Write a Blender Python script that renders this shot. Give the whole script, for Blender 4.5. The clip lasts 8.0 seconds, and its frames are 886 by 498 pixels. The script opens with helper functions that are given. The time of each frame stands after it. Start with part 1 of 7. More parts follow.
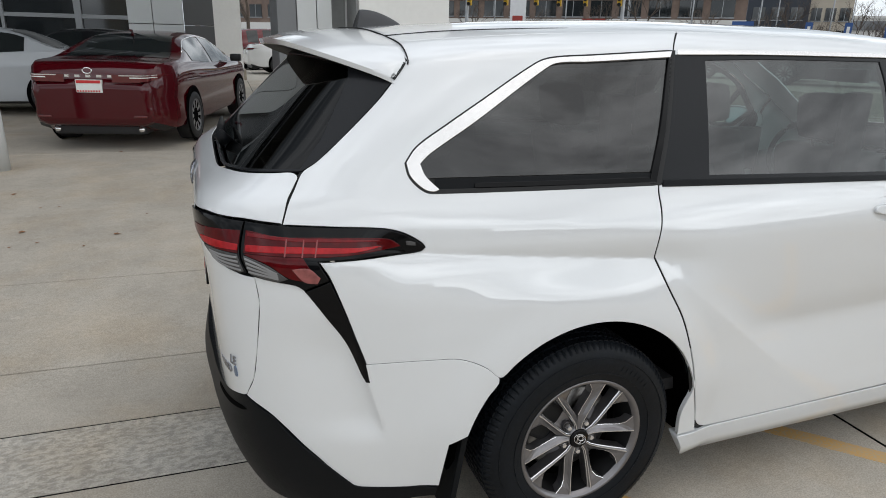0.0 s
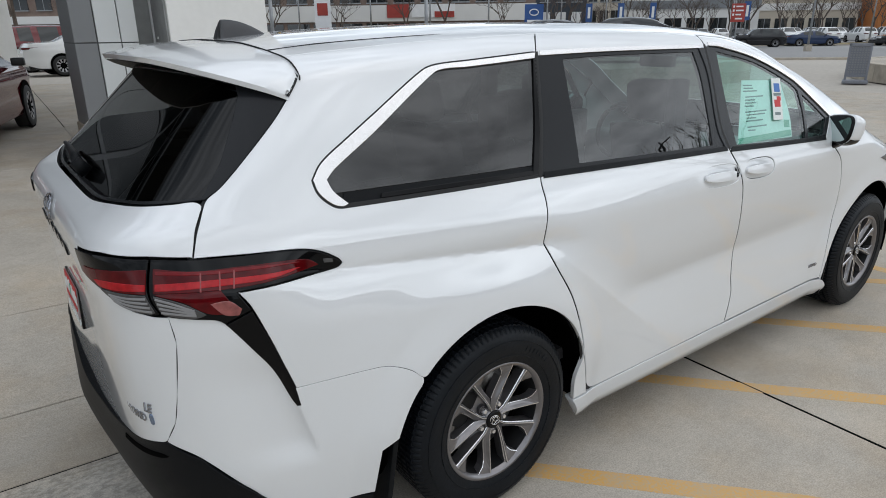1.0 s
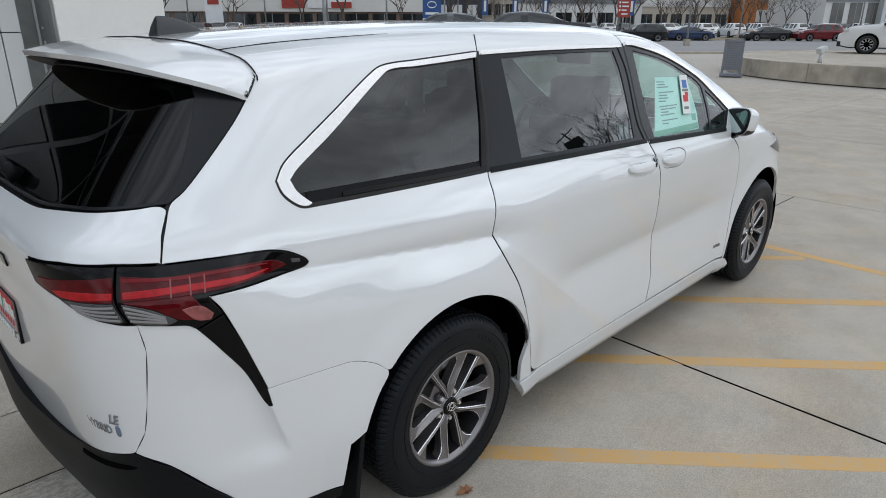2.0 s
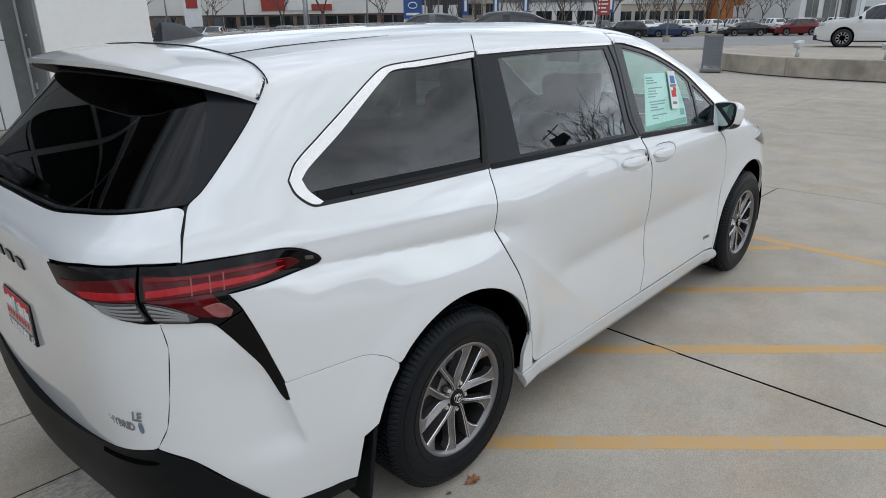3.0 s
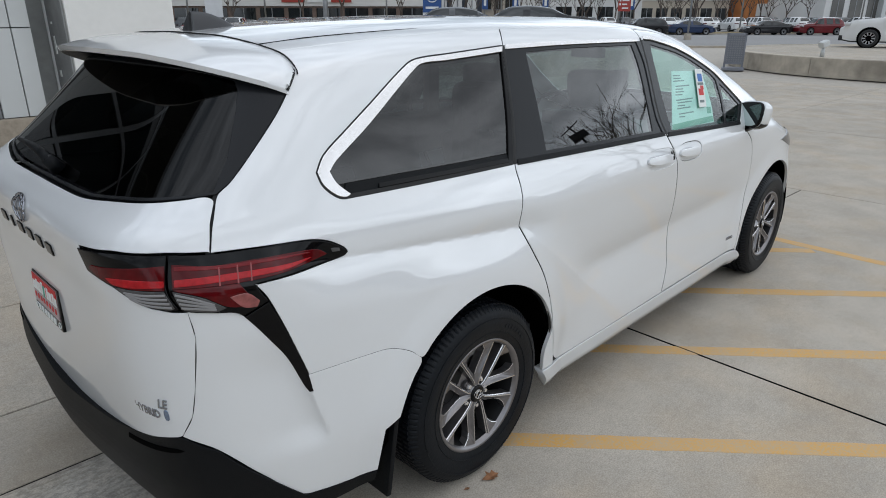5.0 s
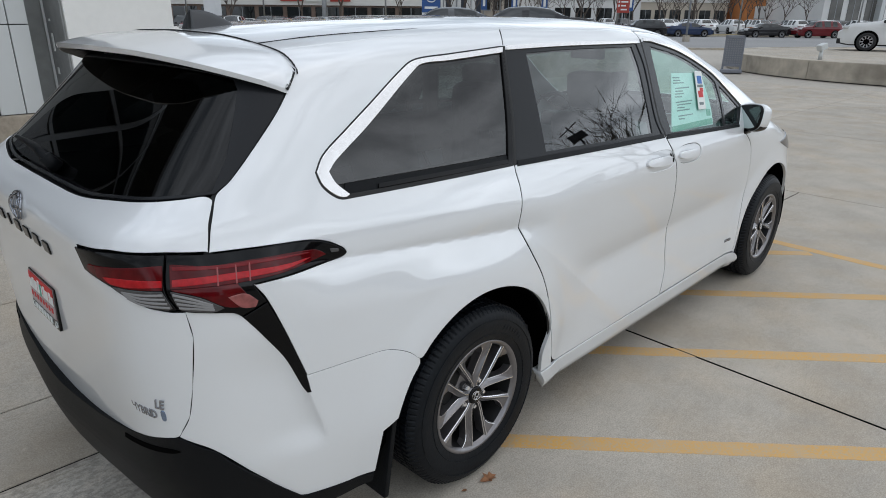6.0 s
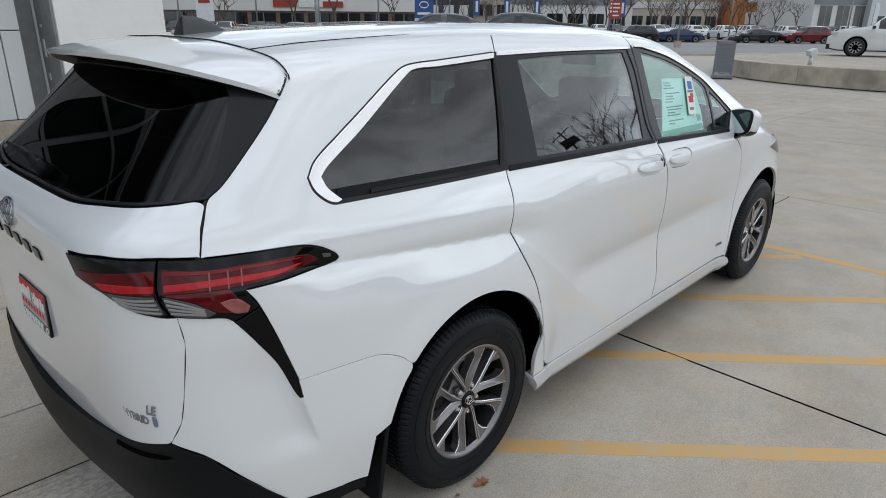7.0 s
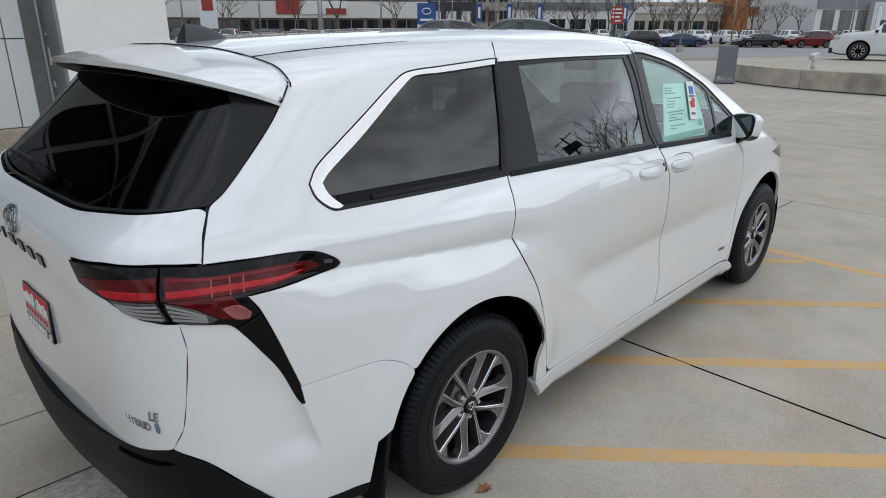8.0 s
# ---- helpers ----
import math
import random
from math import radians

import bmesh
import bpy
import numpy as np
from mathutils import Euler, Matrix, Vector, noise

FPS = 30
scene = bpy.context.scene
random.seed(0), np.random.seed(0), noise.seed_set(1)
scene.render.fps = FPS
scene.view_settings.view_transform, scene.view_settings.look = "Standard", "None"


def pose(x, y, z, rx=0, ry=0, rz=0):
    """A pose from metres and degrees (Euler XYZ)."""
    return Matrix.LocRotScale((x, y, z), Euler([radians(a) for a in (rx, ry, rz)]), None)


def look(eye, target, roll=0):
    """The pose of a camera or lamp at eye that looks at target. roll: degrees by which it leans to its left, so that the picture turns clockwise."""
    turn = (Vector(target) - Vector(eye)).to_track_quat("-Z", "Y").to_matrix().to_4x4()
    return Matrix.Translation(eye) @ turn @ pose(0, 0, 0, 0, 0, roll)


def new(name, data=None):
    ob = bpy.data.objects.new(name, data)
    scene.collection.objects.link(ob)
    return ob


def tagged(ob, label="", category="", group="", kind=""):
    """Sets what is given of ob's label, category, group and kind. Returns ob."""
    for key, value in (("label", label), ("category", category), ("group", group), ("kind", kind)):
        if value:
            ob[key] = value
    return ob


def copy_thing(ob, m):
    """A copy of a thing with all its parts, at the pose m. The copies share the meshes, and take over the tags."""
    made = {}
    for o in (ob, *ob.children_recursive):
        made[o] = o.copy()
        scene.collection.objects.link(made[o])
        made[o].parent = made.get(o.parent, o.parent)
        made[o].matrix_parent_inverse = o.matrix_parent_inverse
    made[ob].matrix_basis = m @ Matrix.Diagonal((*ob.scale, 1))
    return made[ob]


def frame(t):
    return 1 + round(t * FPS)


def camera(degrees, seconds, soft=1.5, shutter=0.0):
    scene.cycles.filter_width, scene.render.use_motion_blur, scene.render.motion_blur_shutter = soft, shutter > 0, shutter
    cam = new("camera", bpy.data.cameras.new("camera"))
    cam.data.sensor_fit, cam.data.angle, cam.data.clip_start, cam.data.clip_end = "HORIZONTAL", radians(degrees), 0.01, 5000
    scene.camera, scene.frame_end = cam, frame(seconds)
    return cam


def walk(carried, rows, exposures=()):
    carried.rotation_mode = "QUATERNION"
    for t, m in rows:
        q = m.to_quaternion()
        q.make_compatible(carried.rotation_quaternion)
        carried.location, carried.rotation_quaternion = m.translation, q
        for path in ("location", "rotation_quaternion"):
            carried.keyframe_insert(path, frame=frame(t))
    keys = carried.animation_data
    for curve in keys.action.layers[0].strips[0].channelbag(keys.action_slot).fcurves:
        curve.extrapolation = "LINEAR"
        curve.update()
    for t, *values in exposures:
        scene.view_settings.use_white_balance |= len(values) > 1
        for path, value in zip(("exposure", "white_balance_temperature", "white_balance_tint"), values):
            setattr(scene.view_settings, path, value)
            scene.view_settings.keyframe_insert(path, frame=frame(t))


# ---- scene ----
cam = camera(69.7, 8.0, soft=0.95)
PATH = [
    (0, (-1.121, -2.534, 1.649), (-0.445, -0.755, 1.035), 1.3),
    (0.5, (-1.28, -2.562, 1.693), (-0.413, -0.868, 1.078), -0.2),
    (1, (-1.345, -2.445, 1.717), (-0.214, -0.927, 1.07), -0.6),
    (1.5, (-1.432, -2.39, 1.736), (-0.13, -1.028, 1.068), 1.1),
    (3, (-1.606, -2.374, 1.75), (-0.227, -1.089, 1.08), -0.8),
    (3.5, (-1.619, -2.371, 1.75), (-0.255, -1.075, 1.072), -0.8),
    (4, (-1.624, -2.363, 1.749), (-0.278, -1.05, 1.067), -0.8),
    (4.5, (-1.625, -2.35, 1.747), (-0.28, -1.037, 1.063), -0.3),
    (6, (-1.624, -2.33, 1.748), (-0.273, -1.024, 1.063), 0.5),
    (6.5, (-1.623, -2.335, 1.746), (-0.26, -1.041, 1.062), 0.7),
    (7, (-1.625, -2.338, 1.749), (-0.256, -1.042, 1.079), 0.5),
    (7.5, (-1.628, -2.338, 1.749), (-0.27, -1.028, 1.087), 0.4),
    (8, (-1.623, -2.345, 1.751), (-0.257, -1.037, 1.097), 0.2),
]
walk(cam, [(t, look(eye, target, roll)) for t, eye, target, roll in PATH], [(0.0, 0.24, 6800, 10), (0.8, 0.18, 6650, 10), (1.6, 0.11, 6470, 10), (8.0, 0.11, 6470, 10)])

# ---- light: a broken overcast sky, a veiled sun ----
SUN_UP, SUN_ROUND = radians(62), radians(143)
SUN_WAY = (0.282, -0.375, 0.883)
world = bpy.data.worlds.new("overcast")
scene.world = world
world.use_nodes = True
wn, wl = world.node_tree.nodes, world.node_tree.links
wn.clear()
w_out = wn.new("ShaderNodeOutputWorld")
w_bg = wn.new("ShaderNodeBackground")
w_sky = wn.new("ShaderNodeTexSky")
w_sky.sky_type, w_sky.sun_disc = "NISHITA", False
w_sky.sun_elevation, w_sky.sun_rotation = SUN_UP, SUN_ROUND
w_sky.dust_density, w_sky.air_density = 4.0, 1.2
w_co = wn.new("ShaderNodeTexCoord")
w_map = wn.new("ShaderNodeMapping")
w_map.inputs["Scale"].default_value = (1.0, 1.6, 4.5)
w_map.inputs["Rotation"].default_value = (radians(10), radians(-12), radians(30))
w_noise = wn.new("ShaderNodeTexNoise")
w_noise.inputs["Scale"].default_value, w_noise.inputs["Detail"].default_value, w_noise.inputs["Roughness"].default_value = 2.6, 7.0, 0.62
w_ramp = wn.new("ShaderNodeValToRGB")
w_ramp.color_ramp.elements[0].position, w_ramp.color_ramp.elements[0].color = 0.40, (3.3, 3.85, 4.5, 1)
w_ramp.color_ramp.elements[1].position, w_ramp.color_ramp.elements[1].color = 0.60, (9.7, 10.6, 11.7, 1)
w_mix = wn.new("ShaderNodeMix")
w_mix.data_type = "RGBA"
w_mix.inputs["Factor"].default_value = 0.86
wl.new(w_co.outputs["Generated"], w_map.inputs["Vector"])
wl.new(w_map.outputs["Vector"], w_noise.inputs["Vector"])
wl.new(w_noise.outputs["Fac"], w_ramp.inputs["Fac"])
wl.new(w_sky.outputs["Color"], w_mix.inputs[6])
w_sep = wn.new("ShaderNodeSeparateXYZ")
wl.new(w_co.outputs["Generated"], w_sep.inputs["Vector"])
w_rise = wn.new("ShaderNodeValToRGB")        # overcast, paler towards the horizon
w_rise.color_ramp.elements[0].position, w_rise.color_ramp.elements[0].color = 0.0, (1.55, 1.55, 1.55, 1)
w_rise.color_ramp.elements[1].position, w_rise.color_ramp.elements[1].color = 0.9, (1.2, 1.2, 1.22, 1)
for at, lum in ((0.24, 1.8), (0.32, 2.0), (0.375, 1.1), (0.45, 0.80), (0.54, 0.80), (0.66, 0.90)):
    el = w_rise.color_ramp.elements.new(at)
    el.color = (lum, lum, lum * 0.99, 1)
wl.new(w_sep.outputs["Z"], w_rise.inputs["Fac"])
w_mul = wn.new("ShaderNodeMix")
w_mul.data_type, w_mul.blend_type = "RGBA", "MULTIPLY"
w_mul.inputs["Factor"].default_value = 1.0
wl.new(w_ramp.outputs["Color"], w_mul.inputs[6])
wl.new(w_rise.outputs["Color"], w_mul.inputs[7])
w_near = wn.new("ShaderNodeVectorMath")         # clouds are brighter round the veiled sun
w_near.operation = "DOT_PRODUCT"
w_near.inputs[1].default_value = SUN_WAY
wl.new(w_co.outputs["Generated"], w_near.inputs[0])
w_glow = wn.new("ShaderNodeMapRange")
w_glow.interpolation_type = "SMOOTHSTEP"
for key, val in (("From Min", -0.2), ("From Max", 1.0), ("To Min", 0.78), ("To Max", 1.30)):
    w_glow.inputs[key].default_value = val
wl.new(w_near.outputs["Value"], w_glow.inputs["Value"])
w_sun = wn.new("ShaderNodeMix")
w_sun.data_type, w_sun.blend_type = "RGBA", "MULTIPLY"
w_sun.inputs["Factor"].default_value = 1.0
wl.new(w_mul.outputs[2], w_sun.inputs[6])
wl.new(w_glow.outputs["Result"], w_sun.inputs[7])
wl.new(w_sun.outputs[2], w_mix.inputs[7])
wl.new(w_mix.outputs[2], w_bg.inputs["Color"])
w_bg.inputs["Strength"].default_value = 0.086
wl.new(w_bg.outputs["Background"], w_out.inputs["Surface"])
sun = new("sun", bpy.data.lights.new("sun", "SUN"))
sun.data.energy, sun.data.angle, sun.data.color = 0.5, radians(120), (1.0, 0.985, 0.96)
sun.matrix_world = look([40 * a for a in SUN_WAY], (0, 0, 0))
scene.view_settings.exposure = 0.0


# ---- materials ----
def material(name, color, rough=0.5, metal=0.0, coat=0.0, grain=None, stain=None, bump=None, vary=0.0, spec=0.5, emit=None, alpha=None, island=False):
    """A principled material. grain and stain: (scale, amount) of fine and broad brightness change; bump: (scale, strength); vary: change per object."""
    m = bpy.data.materials.new(name)
    m.use_nodes = True
    nd, ln = m.node_tree.nodes, m.node_tree.links
    p = nd["Principled BSDF"]
    p.inputs["Base Color"].default_value = (*color, 1)
    p.inputs["Roughness"].default_value, p.inputs["Metallic"].default_value = rough, metal
    p.inputs["Coat Weight"].default_value, p.inputs["Coat Roughness"].default_value = coat, 0.03
    p.inputs["Specular IOR Level"].default_value = spec
    if emit:
        p.inputs["Emission Color"].default_value = (*emit[0], 1)
        p.inputs["Emission Strength"].default_value = emit[1]
    co = nd.new("ShaderNodeTexCoord")
    last = None

    def noise_of(scale, detail):
        n = nd.new("ShaderNodeTexNoise")
        n.inputs["Scale"].default_value, n.inputs["Detail"].default_value = scale, detail
        ln.new(co.outputs["Object"], n.inputs["Vector"])
        return n.outputs["Fac"]

    def scaled(fac, amount):
        r = nd.new("ShaderNodeMapRange")
        r.inputs["From Min"].default_value, r.inputs["From Max"].default_value = 0.3, 0.7
        r.inputs["To Min"].default_value, r.inputs["To Max"].default_value = 1 - amount, 1 + amount
        ln.new(fac, r.inputs["Value"])
        return r.outputs["Result"]

    factors = []
    if grain:
        factors.append(scaled(noise_of(grain[0], 8.0), grain[1]))
    if stain:
        factors.append(scaled(noise_of(stain[0], 4.0), stain[1]))
    if vary:
        if island:
            g = nd.new("ShaderNodeNewGeometry")
            src = g.outputs["Random Per Island"]
        else:
            g = nd.new("ShaderNodeObjectInfo")
            src = g.outputs["Random"]
        r = nd.new("ShaderNodeMapRange")
        r.inputs["To Min"].default_value, r.inputs["To Max"].default_value = 1 - vary, 1 + vary
        ln.new(src, r.inputs["Value"])
        factors.append(r.outputs["Result"])
    if factors:
        f = factors[0]
        for g in factors[1:]:
            mu = nd.new("ShaderNodeMath")
            mu.operation = "MULTIPLY"
            ln.new(f, mu.inputs[0])
            ln.new(g, mu.inputs[1])
            f = mu.outputs[0]
        hs = nd.new("ShaderNodeHueSaturation")
        hs.inputs["Color"].default_value = (*color, 1)
        ln.new(f, hs.inputs["Value"])
        ln.new(hs.outputs["Color"], p.inputs["Base Color"])
    if bump:
        b = nd.new("ShaderNodeBump")
        b.inputs["Strength"].default_value, b.inputs["Distance"].default_value = bump[1], bump[2] if len(bump) > 2 else 0.01
        ln.new(noise_of(bump[0], 8.0), b.inputs["Height"])
        ln.new(b.outputs["Normal"], p.inputs["Normal"])
    return m


def glass(name, tint, gloss_rough=0.0, ior=1.5):
    """A pane: tinted see-through with a mirror gloss that grows towards grazing views."""
    m = bpy.data.materials.new(name)
    m.use_nodes = True
    nd, ln = m.node_tree.nodes, m.node_tree.links
    nd.remove(nd["Principled BSDF"])
    t, g, x, f = nd.new("ShaderNodeBsdfTransparent"), nd.new("ShaderNodeBsdfGlossy"), nd.new("ShaderNodeMixShader"), nd.new("ShaderNodeLayerWeight")
    t.inputs["Color"].default_value = (*tint, 1)
    g.inputs["Roughness"].default_value = gloss_rough
    f.inputs["Blend"].default_value = 0.5
    f0 = ((ior - 1) / (ior + 1))**2
    pw, ma = nd.new("ShaderNodeMath"), nd.new("ShaderNodeMath")
    pw.operation, ma.operation = "POWER", "MULTIPLY_ADD"
    pw.inputs[1].default_value, ma.inputs[1].default_value, ma.inputs[2].default_value = 5.0, 1 - f0, f0
    ln.new(f.outputs["Facing"], pw.inputs[0])
    ln.new(pw.outputs[0], ma.inputs[0])
    ln.new(ma.outputs[0], x.inputs["Fac"])
    ln.new(t.outputs["BSDF"], x.inputs[1])
    ln.new(g.outputs["BSDF"], x.inputs[2])
    ln.new(x.outputs["Shader"], nd["Material Output"].inputs["Surface"])
    return m


WHITE = material("pearl_white_paint", (0.785, 0.797, 0.805), 0.30, coat=1.0, stain=(1.3, 0.012))
WHITE.node_tree.nodes["Principled BSDF"].inputs["Coat IOR"].default_value = 1.95
BLACK_GLOSS = material("gloss_black_plastic", (0.003, 0.003, 0.0035), 0.06, spec=0.20)
BLACK_MATT = material("grained_black_plastic", (0.0042, 0.0050, 0.0062), 0.50, spec=0.16, grain=(240, 0.25), stain=(5, 0.1), bump=(420, 0.15))
PILLAR = material("satin_black_film", (0.016, 0.017, 0.019), 0.25, grain=(300, 0.1), spec=0.2)
RUBBER = material("black_rubber_and_gap_shade", (0.010, 0.010, 0.010), 0.7)
TYRE = material("tyre_rubber", (0.0045, 0.0062, 0.0088), 0.48, spec=0.22, grain=(60, 0.2), stain=(6, 0.25), bump=(90, 0.12))
CHROME = material("brushed_chrome", (0.90, 0.88, 0.87), 0.20, metal=0.9, grain=(80, 0.03))
RIM = material("silver_wheel_paint", (0.22, 0.21, 0.215), 0.33, metal=0.8, coat=0.5, grain=(50, 0.06))
RIM_EDGE = material("machined_aluminium", (0.86, 0.85, 0.85), 0.25, metal=1.0, grain=(90, 0.04))
RIM_DARK = material("dark_wheel_barrel", (0.02, 0.02, 0.021), 0.5, metal=0.6, stain=(12, 0.2))
STEEL = material("bare_steel", (0.35, 0.34, 0.33), 0.4, metal=1.0, stain=(20, 0.3))
# near-zero black: the shade of hollows is put into this colour
DARK_VOID = material("underbody_hollow_black", (0.002, 0.002, 0.002), 0.95, spec=0.02, stain=(6, 0.3))
RED_LENS = material("red_lamp_lens", (0.085, 0.0015, 0.003), 0.06, spec=0.25, stain=(30, 0.3))
RED_BAR = material("bright_red_lamp_bar", (0.40, 0.009, 0.013), 0.08, spec=0.3, grain=(60, 0.2))
CLEAR_LENS = material("smoked_clear_lens", (0.06, 0.058, 0.058), 0.10, coat=0.1, grain=(40, 0.4))
PRIVACY = glass("privacy_glass", (0.10, 0.11, 0.12), 0.0, 1.96)
SLIDE_TINT = glass("smoked_glass", (0.30, 0.32, 0.32), 0.0, 2.25)
PINK_LENS = material("pinkish_reflector", (0.26, 0.07, 0.065), 0.12, coat=0.6, grain=(40, 0.35))
RED_DULL = material("dull_red_lamp_bar", (0.17, 0.004, 0.007), 0.08, spec=0.3, grain=(60, 0.2))
LENS_LINE = material("dull_pink_lens_line", (0.30, 0.06, 0.06), 0.2)
BADGE = material("dark_chrome", (0.36, 0.37, 0.40), 0.18, metal=1.0)
RIB = material("pale_lens_rib", (0.24, 0.235, 0.235), 0.15, coat=0.5)
TAIL_GLASS = glass("dark_tail_glass", (0.026, 0.030, 0.033), 0.0, 1.46)
CLEAR = glass("green_tinted_glass", (0.66, 0.91, 0.85), 0.0, 1.75)
MIRROR = material("mirror_glass", (0.50, 0.58, 0.57), 0.01, metal=1.0)
SEAT = material("grey_seat_fabric", (0.10, 0.10, 0.10), 0.85, grain=(160, 0.2), bump=(200, 0.2))
TRIM_IN = material("dark_cabin_trim", (0.06, 0.06, 0.062), 0.7, grain=(120, 0.1))
DASH = material("pale_grey_dashboard", (0.30, 0.31, 0.31), 0.7, grain=(120, 0.06))
HEADLINER = material("grey_headliner", (0.14, 0.14, 0.14), 0.9, grain=(200, 0.1))
SHEET = material("pale_green_sheet", (0.72, 0.80, 0.77), 0.7, grain=(60, 0.05))
PAPER = material("white_paper", (0.75, 0.77, 0.74), 0.7, grain=(60, 0.03))
INK = material("grey_print", (0.18, 0.22, 0.22), 0.7)
GREEN_INK = material("green_print", (0.12, 0.38, 0.28), 0.7)
BLUE_INK = material("blue_print", (0.05, 0.16, 0.45), 0.6)
RED_INK = material("red_print", (0.55, 0.03, 0.03), 0.6)


def slab_material(name, color, flakes=0.0):
    """Cast concrete: broom grain, soft streaks, broad clouds, pits and, where flakes is set, a scaled and pitted skin."""
    m = material(name, color, 0.88)
    nd, ln = m.node_tree.nodes, m.node_tree.links
    p = nd["Principled BSDF"]
    p.inputs["Specular IOR Level"].default_value = 0.3
    geo, oi = nd.new("ShaderNodeNewGeometry"), nd.new("ShaderNodeObjectInfo")

    def layer(scale, lo, hi, dark, pale, stretch=(1, 1, 1), detail=8.0, rough=0.6):
        mp, n, r = nd.new("ShaderNodeMapping"), nd.new("ShaderNodeTexNoise"), nd.new("ShaderNodeMapRange")
        mp.inputs["Scale"].default_value = stretch
        n.inputs["Scale"].default_value, n.inputs["Detail"].default_value, n.inputs["Roughness"].default_value = scale, detail, rough
        for key, val in (("From Min", lo), ("From Max", hi), ("To Min", dark), ("To Max", pale)):
            r.inputs[key].default_value = val
        ln.new(geo.outputs["Position"], mp.inputs["Vector"])
        ln.new(mp.outputs["Vector"], n.inputs["Vector"])
        ln.new(n.outputs["Fac"], r.inputs["Value"])
        return r.outputs["Result"], n.outputs["Fac"]

    rows = [layer(14, 0.66, 0.70, 1.0, 1.16)[0], layer(31, 0.69, 0.73, 1.0, 0.74)[0], layer(150, 0.35, 0.65, 0.80, 1.20)[0], layer(38, 0.35, 0.62, 0.94, 1.05)[0], layer(2.3, 0.38, 0.64, 0.91, 1.07)[0], layer(7, 0.30, 0.48, 0.94, 1.0, (1, 2.2, 1), 5)[0], layer(0.45, 0.4, 0.6, 0.94, 1.05)[0]]
    if flakes:
        rows += [layer(26, 0.42, 0.56, 1 - flakes, 1 + 0.4 * flakes, (1, 1.7, 1), 5, 0.55)[0], layer(5, 0.36, 0.62, 1 - 0.5 * flakes, 1 + 0.3 * flakes)[0]]
    per = nd.new("ShaderNodeMapRange")
    per.inputs["To Min"].default_value, per.inputs["To Max"].default_value = 0.965, 1.035
    ln.new(oi.outputs["Random"], per.inputs["Value"])
    f = per.outputs["Result"]
    for g in rows:
        mu = nd.new("ShaderNodeMath")
        mu.operation = "MULTIPLY"
        ln.new(f, mu.inputs[0])
        ln.new(g, mu.inputs[1])
        f = mu.outputs[0]
    hs = nd.new("ShaderNodeHueSaturation")
    hs.inputs["Color"].default_value = (*color, 1)
    ln.new(f, hs.inputs["Value"])
    warm = nd.new("ShaderNodeMix")              # faint rusty clouds
    warm.data_type, warm.blend_type = "RGBA", "MULTIPLY"
    warm.inputs[7].default_value = (1.0, 0.93, 0.84, 1)
    ln.new(layer(1.4, 0.46, 0.66, 0.0, 0.8)[0], warm.inputs["Factor"])
    ln.new(hs.outputs["Color"], warm.inputs[6])
    ln.new(warm.outputs[2], p.inputs["Base Color"])
    b = nd.new("ShaderNodeBump")
    b.inputs["Strength"].default_value, b.inputs["Distance"].default_value = 0.25, 0.003
    ln.new(layer(210, 0.3, 0.7, 0, 1)[1], b.inputs["Height"])
    ln.new(b.outputs["Normal"], p.inputs["Normal"])
    return m


def line_paint(name, paint, under):
    """Road paint worn through to the concrete in small specks and broader rubbed patches."""
    m = material(name, paint, 0.85, spec=0.3)
    nd, ln = m.node_tree.nodes, m.node_tree.links
    p, geo = nd["Principled BSDF"], nd.new("ShaderNodeNewGeometry")
    fac = None
    for scale, lo, hi, a, b in ((95, 0.45, 0.65, 1.0, 0.35), (9, 0.45, 0.70, 1.0, 0.6), (1.6, 0.4, 0.65, 1.0, 0.8)):
        n, r = nd.new("ShaderNodeTexNoise"), nd.new("ShaderNodeMapRange")
        n.inputs["Scale"].default_value, n.inputs["Detail"].default_value = scale, 6.0
        for key, val in (("From Min", lo), ("From Max", hi), ("To Min", a), ("To Max", b)):
            r.inputs[key].default_value = val
        ln.new(geo.outputs["Position"], n.inputs["Vector"])
        ln.new(n.outputs["Fac"], r.inputs["Value"])
        if fac is None:
            fac = r.outputs["Result"]
        else:
            mu = nd.new("ShaderNodeMath")
            mu.operation = "MULTIPLY"
            ln.new(fac, mu.inputs[0])
            ln.new(r.outputs["Result"], mu.inputs[1])
            fac = mu.outputs[0]
    x = nd.new("ShaderNodeMix")
    x.data_type = "RGBA"
    x.inputs[6].default_value, x.inputs[7].default_value = (*under, 1), (*paint, 1)
    ln.new(fac, x.inputs["Factor"])
    ln.new(x.outputs[2], p.inputs["Base Color"])
    return m


CONCRETE = slab_material("broom_finished_concrete", (0.428, 0.386, 0.328))
CONCRETE_OLD = slab_material("scaled_old_concrete", (0.455, 0.422, 0.372), 0.22)
JOINT = material("dark_joint_filler", (0.004, 0.004, 0.004), 0.95, spec=0.1)
YELLOW = line_paint("worn_yellow_line_paint", (0.65, 0.375, 0.115), (0.44, 0.39, 0.31))
ASPHALT = material("grey_asphalt", (0.25, 0.247, 0.243), 0.9, grain=(9, 0.12), stain=(0.05, 0.12))
GROUND = material("pale_lot_concrete", (0.42, 0.385, 0.335), 0.9, grain=(6, 0.10), stain=(0.06, 0.08))
GRASS = material("dormant_grass", (0.20, 0.155, 0.07), 1.0, grain=(3, 0.3), stain=(0.3, 0.2))
BARK = material("brown_bark", (0.10, 0.078, 0.064), 0.95, grain=(20, 0.3))
